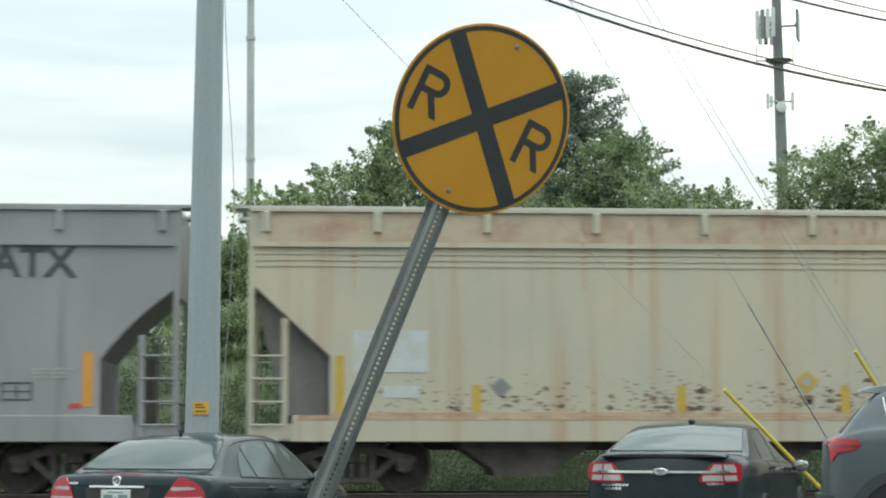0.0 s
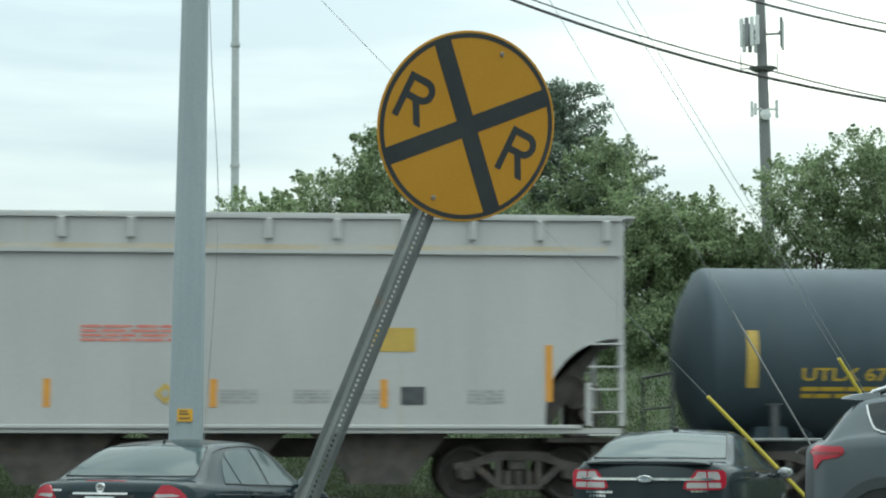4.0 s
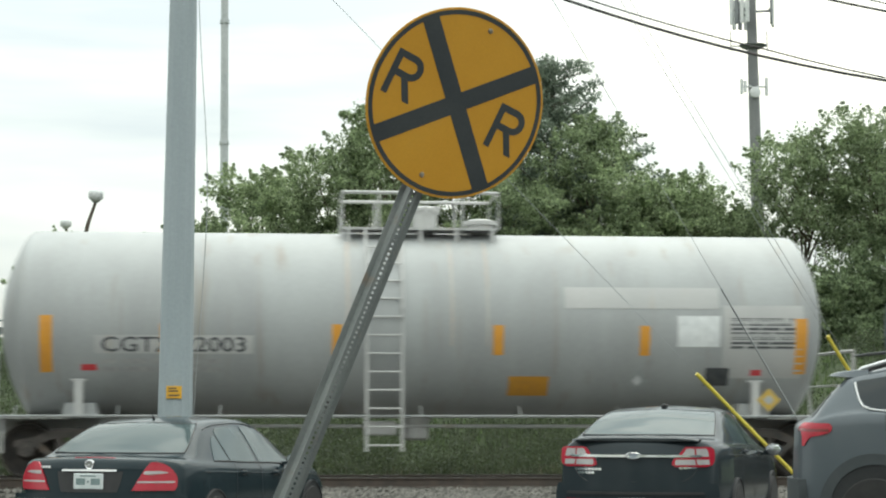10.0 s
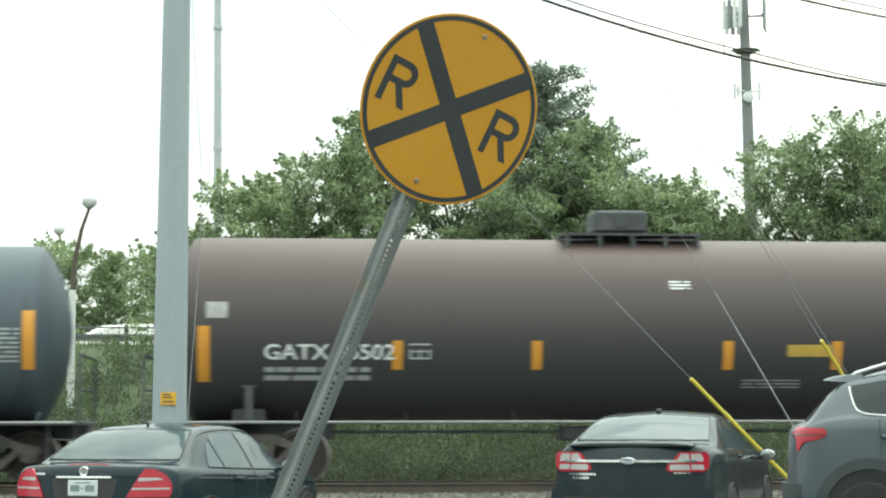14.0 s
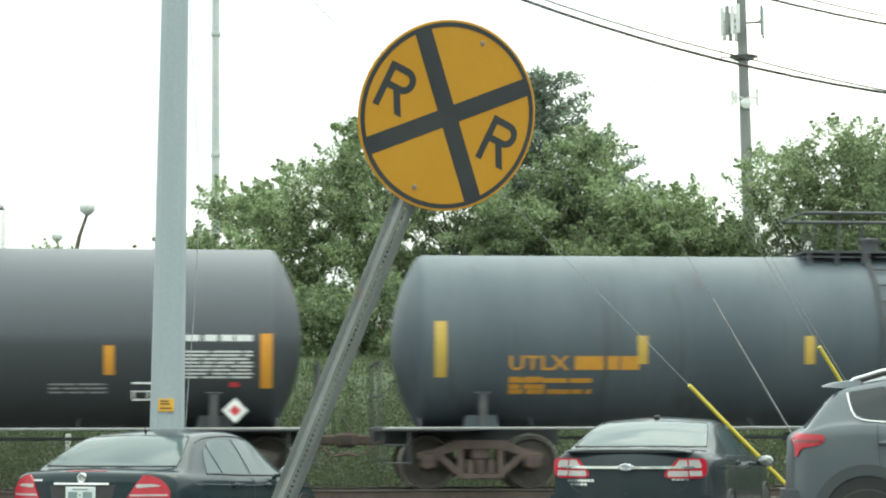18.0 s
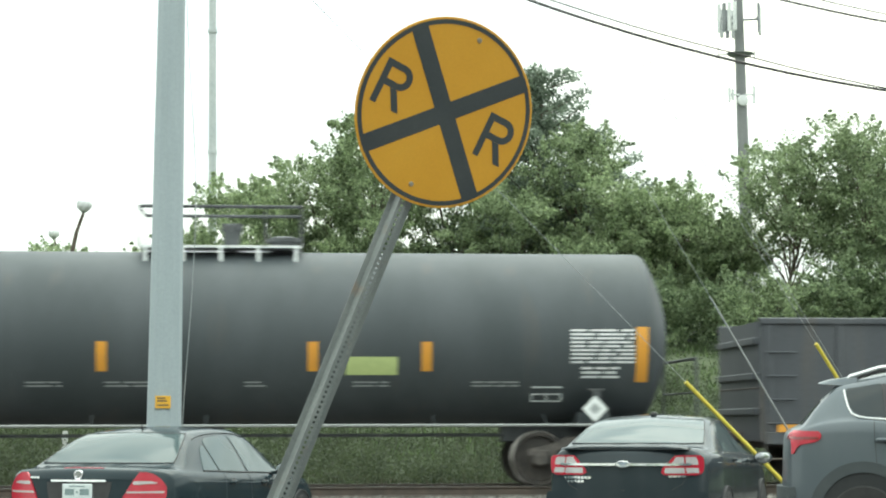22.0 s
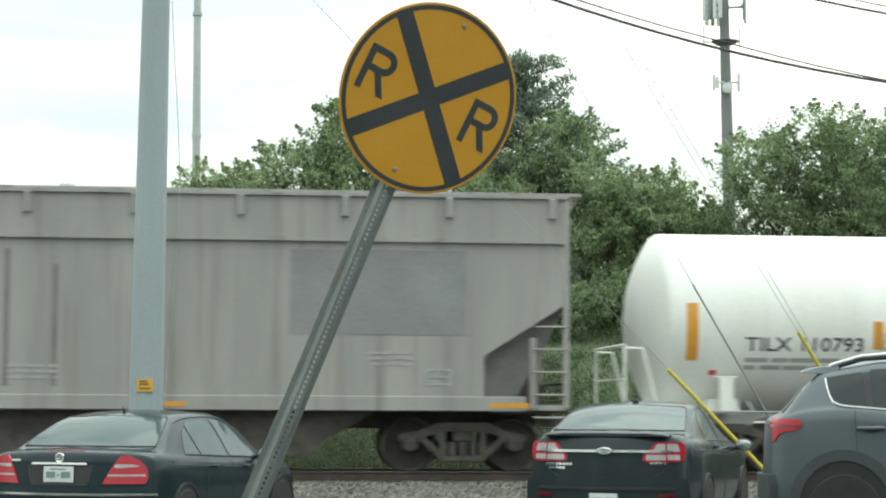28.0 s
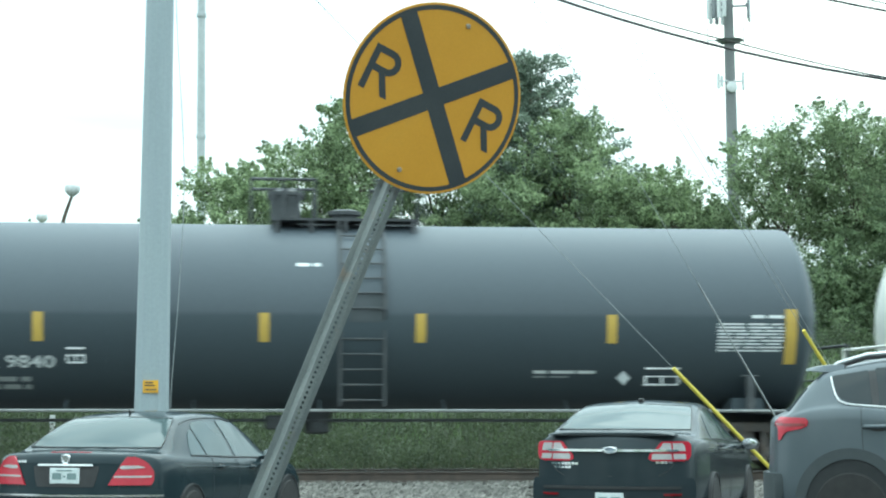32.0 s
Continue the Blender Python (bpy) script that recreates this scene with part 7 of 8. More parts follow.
def make_weeds():
    rng = random.Random(41)
    cents, rads = [], []
    for k in range(1500):
        u, v = rng.uniform(-15, 16), 3.3 + 13.5 * rng.uniform(0, 1) ** 1.3
        grow = 0.55 + 0.8 * noise.noise((u * 0.45, v * 0.6, 7.0)) + 0.03 * v
        r = rng.uniform(0.16, 0.40)
        p = TRACK_MID + E_ALONG * u + E_AWAY * v
        cents.append((p.x, p.y, ground_height(v) + max(0.08, grow) * rng.uniform(0.15, 1.0)))
        rads.append(r)
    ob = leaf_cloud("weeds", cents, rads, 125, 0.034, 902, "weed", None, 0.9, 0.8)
    tagged(ob, "low green weeds and brush behind the track", "weeds", kind="stuff")


make_weeds()

# ---- waiting road vehicles ----
def loft(bm, sections):
    """Skins mirrored half sections, each a list of (y, z) from the middle of the top to the middle of the bottom, at x."""
    rings = []
    for x, half in sections:
        full = [(x, y, z) for y, z in half] + [(x, -y, z) for y, z in reversed(half[1:-1])]
        rings.append([bm.verts.new(p) for p in full])
    n = len(rings[0])
    for a, b in zip(rings, rings[1:]):
        for i in range(n):
            j = (i + 1) % n
            bm.faces.new((a[i], b[i], b[j], a[j]))
    bm.faces.new(rings[0])
    bm.faces.new(rings[-1][::-1])


class CarShell:
    """A car's skin: x runs from the rear bumper forward, y to the left; round each section v goes from the middle of the top (0)
    by the edge of the roof (RAIL) and the belt (BELT) to the sill (1)."""
    RAIL, BELT = 0.35, 0.60

    def __init__(self, top, rail, drop, belt, beltw, wide, bow=0.30, lean=0.0, low=0.24):
        self.length, self.half = top[-1][0], max(w for _, w in wide)
        self.top, self.rail, self.drop, self.belt, self.beltw, self.wide = [smooth_curve(k) for k in (top, rail, drop, belt, beltw, wide)]
        self.bow, self.lean, self.low = bow, lean, low

    def controls(self, x):
        t, r, b, bw, w = self.top(x), self.rail(x), self.belt(x), self.beltw(x), self.wide(x)
        d = self.drop(x)
        return ([0, 0.18, RAIL_V, BELT_V, 0.70, 0.80, 0.92, 1.0],
                [(0, t), (r * 0.62, t - d * 0.35), (r, t - d), (bw, b), (bw + (w - bw) * 0.72, b - 0.07), (w, 0.62), (w * 0.985, 0.42), (w * 0.93, self.low)])

    def outline(self, x, v):
        vs, ps = self.controls(x)
        i = min(len(vs) - 2, max(0, sum(1 for q in vs if q <= v) - 1))
        s = (v - vs[i]) / (vs[i + 1] - vs[i])
        p1, p2 = ps[i], ps[i + 1]
        p0 = ps[i - 1] if i else (-ps[1][0], ps[1][1])
        p3 = ps[i + 2] if i + 2 < len(ps) else p2
        l1, l0, l2 = vs[i + 1] - vs[i], (vs[i] - vs[i - 1]) if i else vs[1], (vs[i + 2] - vs[i + 1]) if i + 2 < len(vs) else vs[i + 1] - vs[i]
        out = []
        for k in (0, 1):
            m1 = (p2[k] - p0[k]) / (l0 + l1) * l1
            m2 = (p3[k] - p1[k]) / (l1 + l2) * l1
            # the shoulder keeps a crisper turn than the rest
            m1, m2 = (m1 * 0.75, m2 * 0.75)
            out.append((1 + 2 * s) * (1 - s) ** 2 * p1[k] + s * (1 - s) ** 2 * m1 + s * s * (3 - 2 * s) * p2[k] + s * s * (s - 1) * m2)
        return out

    def bent(self, x, y, z):
        """Rounds the tail and the nose in plan, and leans the tail."""
        q = (abs(y) / self.half) ** 2.6
        back = max(0.0, 1 - x / 0.9) ** 1.6
        fore = max(0.0, 1 - (self.length - x) / 0.9) ** 1.6
        return Vector((x + back * (self.bow * q + self.lean * max(0.0, z - 0.62)) - fore * 0.45 * q, y, z))

    def skin(self, x, v):
        """v runs below 0 on the right-hand side."""
        y, z = self.outline(x, abs(v))
        return self.bent(x, y if v >= 0 else -y, z)

    def flank(self, x, z, s):
        """The point of the side s at a height."""
        lo, hi = self.RAIL, 1.0
        for _ in range(24):
            mid = (lo + hi) / 2
            if self.outline(x, mid)[1] > z:
                lo = mid
            else:
                hi = mid
        return self.skin(x, s * lo)

    def tail(self, y, z):
        return self.bent(0.0, y, z)

    def body(self, nx=64, nv=26):
        bm = B()
        # closer stations at both ends
        xs = [self.length * (0.5 - 0.5 * math.cos(math.pi * (k / nx) ** 0.95)) for k in range(nx + 1)]
        vs = [k / nv for k in range(nv + 1)]
        rings = []
        for x in xs:
            half = [self.skin(x, v) for v in vs]
            rings.append([bm.verts.new((p.x, -p.y, p.z)) for p in reversed(half)] + [bm.verts.new(p) for p in half[1:]])
        for a, b in zip(rings, rings[1:]):
            for i in range(len(a) - 1):
                bm.faces.new((a[i], a[i + 1], b[i + 1], b[i]))
            bm.faces.new((a[-1], a[0], b[0], b[-1]))
        for ring, x in ((rings[0], 0.0), (rings[-1], self.length)):
            rows = []
            for k in range(nv + 1):
                y, z = self.outline(x, vs[k])
                rows.append([ring[nv + k]] + ([bm.verts.new(self.bent(x, y * (1 - 2 * j / 16), z)) for j in range(1, 16)] + [ring[nv - k]] if k else []))
            for a, b in zip(rows[1:], rows[2:]):
                for j in range(16):
                    bm.faces.new((a[j], a[j + 1], b[j + 1], b[j]) if x == 0 else (a[j], b[j], b[j + 1], a[j + 1]))
            for j in range(16):
                bm.faces.new((rows[0][0], rows[1][j + 1], rows[1][j]) if x == 0 else (rows[0][0], rows[1][j], rows[1][j + 1]))
        return bm


RAIL_V, BELT_V = CarShell.RAIL, CarShell.BELT


def slab(surf, rows, lift, deep=0.02, n=10, sub=3):
    """A thin panel that follows a curved surface surf(a, b). rows: (b, from a, to a), smoothly joined; lift: how far it stands proud (negative turns it round)."""
    bs = [r[0] for r in rows]
    order = 1 if bs[-1] > bs[0] else -1
    ks = sorted(rows, key=lambda r: r[0])
    lo, hi = smooth_curve([(r[0], r[1]) for r in ks]), smooth_curve([(r[0], r[2]) for r in ks])
    m = (len(rows) - 1) * sub
    bm = B()
    grid, inner = [], []
    for j in range(m + 1):
        b = bs[0] + (bs[-1] - bs[0]) * j / m
        row, under = [], []
        for i in range(n + 1):
            a = lo(b) + (hi(b) - lo(b)) * i / n
            p = surf(a, b)
            e = 0.004
            nn = (surf(a + e, b) - surf(a - e, b)).cross(surf(a, b + e) - surf(a, b - e))
            nn = nn.normalized() if nn.length > 1e-9 else Vector((0, 0, 1))
            row.append(bm.verts.new(p + nn * lift))
            under.append(p + nn * (lift - math.copysign(deep, lift)))
        grid.append(row)
        inner.append(under)
    for a, b in zip(grid, grid[1:]):
        for i in range(n):
            bm.faces.new((a[i], a[i + 1], b[i + 1], b[i]))
    edge = [(j, 0) for j in range(m)] + [(m, i) for i in range(n)] + [(j, n) for j in range(m, 0, -1)] + [(0, i) for i in range(n, 0, -1)]
    low = [bm.verts.new(inner[j][i]) for j, i in edge]
    for k in range(len(edge)):
        q = (k + 1) % len(edge)
        bm.faces.new((grid[edge[k][0]][edge[k][1]], grid[edge[q][0]][edge[q][1]], low[q], low[k]))
    bmesh.ops.recalc_face_normals(bm, faces=bm.faces[:])
    return bm


def line_on(surf, pts, r, lift, seg=6):
    """A bead along a line on a surface."""
    out = []
    for a, b in pts:
        p, e = surf(a, b), 0.004
        nn = (surf(a + e, b) - surf(a - e, b)).cross(surf(a, b + e) - surf(a, b - e)).normalized()
        out.append(p + nn * lift)
    bm = B()
    tube(bm, out, r, seg)
    return bm


def make_wheel(parent, x, y, r, w=0.22):
    bm = B()
    s = 1 if y > 0 else -1
    lathe(bm, [(-w / 2, r * 0.66), (-w / 2, r * 0.93), (-w / 2 + 0.03, r), (w / 2 - 0.03, r), (w / 2, r * 0.93), (w / 2, r * 0.66)], 32, "y")
    wh = part("wheel", bm, "rubber", parent, smooth=True)
    wh.matrix_basis = pose(x, y, r)
    bm = B()
    lathe(bm, [(s * w * 0.40, r * 0.66), (s * w * 0.46, r * 0.62), (s * w * 0.3, r * 0.56), (s * w * 0.25, 0.05)], 32, "y")
    for k in range(5):
        a = 2 * math.pi * k / 5
        box(bm, -0.035, 0.035, *sorted((s * w * 0.28, s * w * 0.46)), 0.03, r * 0.6, Matrix.Rotation(a, 4, "Y"))
    part("rim", bm, "alloy", wh)


def wheel_arch(car, shell, wx, s, r, zc, tone, lip=0.03):
    """A dark wheel well and the lip round it."""
    bm = B()
    W = shell.half
    pts = [(wx + r * math.cos(w), zc + r * math.sin(w)) for w in [math.pi * (-0.1 + 1.2 * k / 24) for k in range(25)]]
    rims = [[bm.verts.new((wx + (px - wx) * f, s * (W + d), zc + (pz - zc) * f)) for px, pz in pts] for f, d in ((1.0, -0.02), (1.0, 0.014), (1 + lip / r, 0.012), (1 + lip / r, -0.02))]
    for p, q in zip(rims, rims[1:]):
        for k in range(24):
            bm.faces.new((p[k], p[k + 1], q[k + 1], q[k]))
    bmesh.ops.recalc_face_normals(bm, faces=bm.faces[:])
    arch = part("wheel_arch", bm, tone, car)
    bm = B()
    bm.faces.new([bm.verts.new((px, s * (W + 0.004), pz)) for px, pz in (pts if s < 0 else pts[::-1])])
    part("wheel_well", bm, "well", arch)


def side_of(shell, s):
    return lambda x, v: shell.skin(x, s * v)


def over_top(shell, curve=0.0):
    """The top surface by (v, x); curve: how far a line across it bends forward at its ends."""
    return lambda v, x: shell.skin(x + curve * (v / RAIL_V) ** 2, v)


def make_sedan(m, label, spec):
    car = thing("sedan", m, label, "car", "cars waiting at the crossing")
    shell, paint = spec["shell"], spec["paint"]
    W = shell.half
    part("body", shell.body(), paint, car, smooth=True)
    top = over_top(shell, spec["glass_curve"])
    gl = spec["rear_glass"]
    part("rear_window", slab(top, [(x, -w, w) for x, w in gl], -0.004, 0.012, 18, 5), "glass", car, smooth=True)
    edge = [(w, x) for x, w in gl]
    ring = [(-w, x) for w, x in edge] + [(edge[-1][0] * k, edge[-1][1]) for k in (-0.6, -0.2, 0.2, 0.6)] + edge[::-1] + [(edge[0][0] * k, edge[0][1]) for k in (0.6, 0.2, -0.2, -0.6)] + [(-edge[0][0], edge[0][1])]
    part("window_seal", line_on(top, ring, 0.007, -0.003), "trim", car)
    part("windscreen", slab(over_top(shell, -0.10), [(x, -w, w) for x, w in spec["windscreen"]], -0.004, 0.012, 14, 4), "glass", car, smooth=True)
    for s in (-1, 1):
        f = side_of(shell, s)
        for rows in spec["windows"]:
            part("side_window", slab(f, rows, 0.005 * s, 0.012, 10, 4), "glass", car, smooth=True)
        part("window_trim", line_on(f, spec["trim_line"], 0.007, 0.004 * s), spec["trim"], car)
        part("roof_gutter", line_on(f, spec["gutter"], 0.006, 0.001 * s), "trim", car)
        for hx in spec["handles"]:
            vz = spec["handle_v"]
            hp = f(hx, vz)
            bm = B()
            lathe(bm, [(-0.006, 0.004), (-0.004, 0.052), (0.004, 0.052)], 20, "y")
            bmesh.ops.scale(bm, vec=(1.35, 1, 0.62), verts=bm.verts[:])
            bmesh.ops.translate(bm, vec=hp, verts=bm.verts[:])
            cup = part("handle_cup", bm, "trim", car)
            bm = B()
            tube(bm, [(hp.x - 0.11, hp.y, hp.z), (hp.x - 0.09, hp.y + s * 0.035, hp.z + 0.004), (hp.x + 0.09, hp.y + s * 0.035, hp.z + 0.006), (hp.x + 0.11, hp.y, hp.z)], 0.013, 8)
            part("door_handle", bm, paint, car, smooth=True)
        for dx, slant in spec["seams"]:
            part("door_seam", line_on(f, [(dx + slant * (v - 0.6), v) for v in [0.61 + 0.345 * k / 10 for k in range(11)]], 0.0035, 0.001 * s, 4), "trim", car)
        part("body_crease", line_on(f, [(0.7 + (shell.length - 1.5) * k / 20, 0.715) for k in range(21)], 0.006, -0.001 * s), paint, car)
        mx, mz = spec["mirror"]
        bm = B()
        lathe(bm, [(-0.07, 0.02), (-0.06, 0.085), (0.0, 0.098), (0.06, 0.075), (0.10, 0.02)], 20, "x")
        bmesh.ops.scale(bm, vec=(1, 1.15, 0.78), verts=bm.verts[:])
        bmesh.ops.translate(bm, vec=(mx, s * (W + 0.10), mz), verts=bm.verts[:])
        box(bm, mx - 0.01, mx + 0.05, *sorted((s * (W * 0.90), s * (W + 0.06))), mz - 0.06, mz - 0.025)
        mr = part("wing_mirror", bm, paint, car, smooth=True)
        bm = B()
        lathe(bm, [(-0.078, 0.02), (-0.076, 0.075), (-0.064, 0.08)], 20, "x")
        bmesh.ops.scale(bm, vec=(1, 1.15, 0.78), verts=bm.verts[:])
        bmesh.ops.translate(bm, vec=(mx, s * (W + 0.10), mz), verts=bm.verts[:])
        part("mirror_glass", bm, "chrome", mr)
        for wx in spec["axles"]:
            make_wheel(car, wx, s * (W - 0.09), spec["wheel_r"])
            wheel_arch(car, shell, wx, s, spec["wheel_r"] + 0.045, spec["wheel_r"], "trim", 0.012)
        part("sill_trim", line_on(f, [(1.5 + (shell.length - 3.1) * k / 8, 0.955) for k in range(9)], 0.012, 0.004 * s), spec["sill"], car)
    # the cut round the boot lid
    lid = spec["lid"]
    part("lid_seam", line_on(shell.tail, [(-lid[0], lid[2]), (-lid[1], lid[3]), (-lid[1] * 0.86, lid[3] - 0.05), (0, lid[3] - 0.06), (lid[1] * 0.86, lid[3] - 0.05), (lid[1], lid[3]), (lid[0], lid[2])], 0.004, 0.001), "trim", car)
    return car


def tail_panel(name, shell, rows, tone, owner, label="", lift=0.012, n=8):
    """A lamp or strip on the tail; rows: (z, from y, to y)."""
    return part(name, slab(shell.tail, rows, -lift, 0.02, n, 3), tone, owner, label, smooth=True)


def place(corner, local, turn):
    """The pose that brings a thing's local point to a corner on the ground plane."""
    m = pose(0, 0, 0, 0, 0, turn)
    p = m @ Vector((*local, 0))
    m.translation = Vector((corner[0] - p.x, corner[1] - p.y, corner[2] if len(corner) > 2 else 0.012))
    return m


def make_dark_sedan():
    shell = CarShell(top=[(0, 0.93), (0.02, 0.985), (0.07, 1.022), (0.30, 1.035), (0.52, 1.042), (0.60, 1.062), (0.80, 1.155), (1.0, 1.25), (1.2, 1.33), (1.4, 1.38), (1.7, 1.412), (2.1, 1.425), (2.5, 1.415),
                          (2.75, 1.378), (3.05, 1.262), (3.35, 1.08), (3.55, 0.985), (3.7, 0.962), (4.2, 0.89), (4.6, 0.79), (4.78, 0.67), (4.82, 0.60)],
                     rail=[(0, 0.66), (0.3, 0.72), (0.6, 0.735), (0.8, 0.715), (1.0, 0.675), (1.2, 0.635), (1.45, 0.60), (2.0, 0.585), (2.6, 0.575), (2.9, 0.61), (3.4, 0.69), (3.6, 0.71), (4.3, 0.68), (4.82, 0.50)],
                     drop=[(0, 0.02), (0.5, 0.026), (0.8, 0.05), (1.2, 0.062), (2.0, 0.062), (2.7, 0.06), (3.4, 0.04), (4.82, 0.03)],
                     belt=[(0, 0.90), (0.08, 0.965), (0.5, 0.985), (1.0, 0.975), (2.0, 0.935), (3.2, 0.90), (3.6, 0.885), (4.2, 0.82), (4.7, 0.66), (4.82, 0.57)],
                     beltw=[(0, 0.78), (0.1, 0.805), (0.5, 0.83), (1.0, 0.845), (2.0, 0.855), (3.4, 0.85), (4.2, 0.83), (4.6, 0.77), (4.82, 0.62)],
                     wide=[(0, 0.85), (0.1, 0.875), (0.5, 0.90), (1.0, 0.91), (3.6, 0.915), (4.3, 0.905), (4.65, 0.86), (4.82, 0.72)], bow=0.34, lean=0.10)
    spec = dict(shell=shell, paint="car_black", glass_curve=0.10,
                rear_glass=[(0.60, 0.315), (0.75, 0.318), (0.95, 0.314), (1.15, 0.305), (1.30, 0.29)], windscreen=[(2.62, 0.30), (2.9, 0.32), (3.2, 0.325), (3.45, 0.32)],
                windows=([(0.585, 1.12, 1.50), (0.52, 1.18, 1.485), (0.45, 1.32, 1.47), (0.43, 1.40, 1.465)],
                         [(0.585, 1.555, 2.25), (0.52, 1.53, 2.25), (0.45, 1.51, 2.24), (0.405, 1.53, 2.22), (0.39, 1.62, 2.20)],
                         [(0.585, 2.34, 3.30), (0.52, 2.335, 3.10), (0.45, 2.32, 2.87), (0.405, 2.30, 2.70), (0.39, 2.30, 2.60)]),
                trim="trim", sill="car_black", trim_line=[(1.12 + 2.2 * k / 16, 0.592) for k in range(17)], gutter=[(1.30 + 1.45 * k / 14, 0.365) for k in range(15)],
                handles=(1.80, 2.72), handle_v=0.715, seams=((1.62, -0.25), (2.30, 0.0), (3.36, 0.1)), mirror=(3.05, 0.955), axles=(0.99, 3.84), wheel_r=0.325,
                lid=(0.60, 0.50, 0.955, 0.60))
    car = make_sedan(place((-2.29, 18.39), (0.10, -0.86), 90 - 16.3), "black four-door sedan waiting on the road", spec)
    for s in (-1, 1):
        rows = [(0.715, 0.43, 0.79), (0.76, 0.455, 0.81), (0.83, 0.49, 0.81), (0.90, 0.53, 0.775), (0.955, 0.565, 0.72), (0.985, 0.59, 0.65)]
        lamp = tail_panel("tail_lamp", shell, [(z, *sorted((s * a, s * b))) for z, a, b in rows], "lamp_red", car, "red tail lamp with clear bands", 0.014)
        for rows in ([(0.868, 0.54, 0.60), (0.882, 0.53, 0.74), (0.90, 0.54, 0.68)], [(0.788, 0.48, 0.79), (0.796, 0.48, 0.79), (0.804, 0.485, 0.79)]):
            tail_panel("lamp_band", shell, [(z, *sorted((s * a, s * b))) for z, a, b in rows], "lamp_clear", lamp, "", 0.018)
    tail_panel("plate_recess", shell, [(0.70, -0.29, 0.29), (0.78, -0.32, 0.32), (0.895, -0.34, 0.34)], "trim", car, "dark recess round the plate", 0.003)
    tail_panel("chrome_strip", shell, [(0.896, -0.285, 0.285), (0.905, -0.285, 0.285), (0.915, -0.28, 0.28)], "chrome", car, "bright chrome strip", 0.02)
    bm = B()
    box(bm, 0.005, 0.022, -0.155, 0.155, 0.728, 0.878, bevel=0.006)
    pl = part("number_plate", bm, "plate", car)
    for a, b, z0, z1 in ((-0.125, -0.03, 0.77, 0.83), (-0.012, 0.012, 0.79, 0.806), (0.03, 0.125, 0.77, 0.83), (-0.08, 0.08, 0.848, 0.860)):
        bm = B()
        box(bm, 0.001, 0.006, a, b, z0, z1)
        part("plate_bar", bm, "plate_ink", pl)
    bm = B()
    lathe(bm, [(0.008, 0.034), (0.006, 0.040), (0.008, 0.046), (0.03, 0.048), (0.03, 0.030)], 28, "x")
    for k in range(3):
        w = radians(90 + 120 * k)
        tube(bm, [(0.012, 0, 0), (0.012, 0.038 * math.cos(w), 0.038 * math.sin(w))], 0.005, 5)
    bmesh.ops.translate(bm, vec=(0.018, 0, 0.962), verts=bm.verts[:])
    part("badge_ring", bm, "chrome", car)
    for k in range(4):
        tail_panel("badge_bar", shell, [(0.925, 0.43 + 0.036 * k, 0.458 + 0.036 * k), (0.945, 0.43 + 0.036 * k, 0.458 + 0.036 * k)], "chrome", car, "", 0.008, 2)
    part("high_brake_lamp", slab(over_top(shell), [(0.10, -0.085, 0.085), (0.13, -0.085, 0.085)], -0.006, 0.01, 8, 2), "lamp_red", car)
    bm = slab(shell.tail, [(0.605, -0.88, 0.88), (0.614, -0.88, 0.88), (0.623, -0.88, 0.88)], -0.055, 0.03, 24, 2)
    part("bumper_strip", bm, "chrome", car, smooth=True)
    bm = slab(shell.tail, [(0.26, -0.86, 0.86), (0.36, -0.895, 0.895), (0.50, -0.90, 0.90), (0.58, -0.895, 0.895), (0.655, -0.88, 0.88), (0.675, -0.87, 0.87)], -0.045, 0.08, 28, 4)
    part("bumper", bm, "car_black", car, smooth=True)
    bm = B()
    p = shell.skin(1.52, 0.0)
    rod(bm, (p.x, 0, p.z - 0.01), (p.x - 0.02, 0, p.z + 0.025), 0.018, 8, 0.012)
    rod(bm, (p.x - 0.02, 0, p.z + 0.02), (p.x - 0.06, 0, p.z + 0.06), 0.006, 6, 0.004)
    part("roof_antenna", bm, "trim", car)


make_dark_sedan()


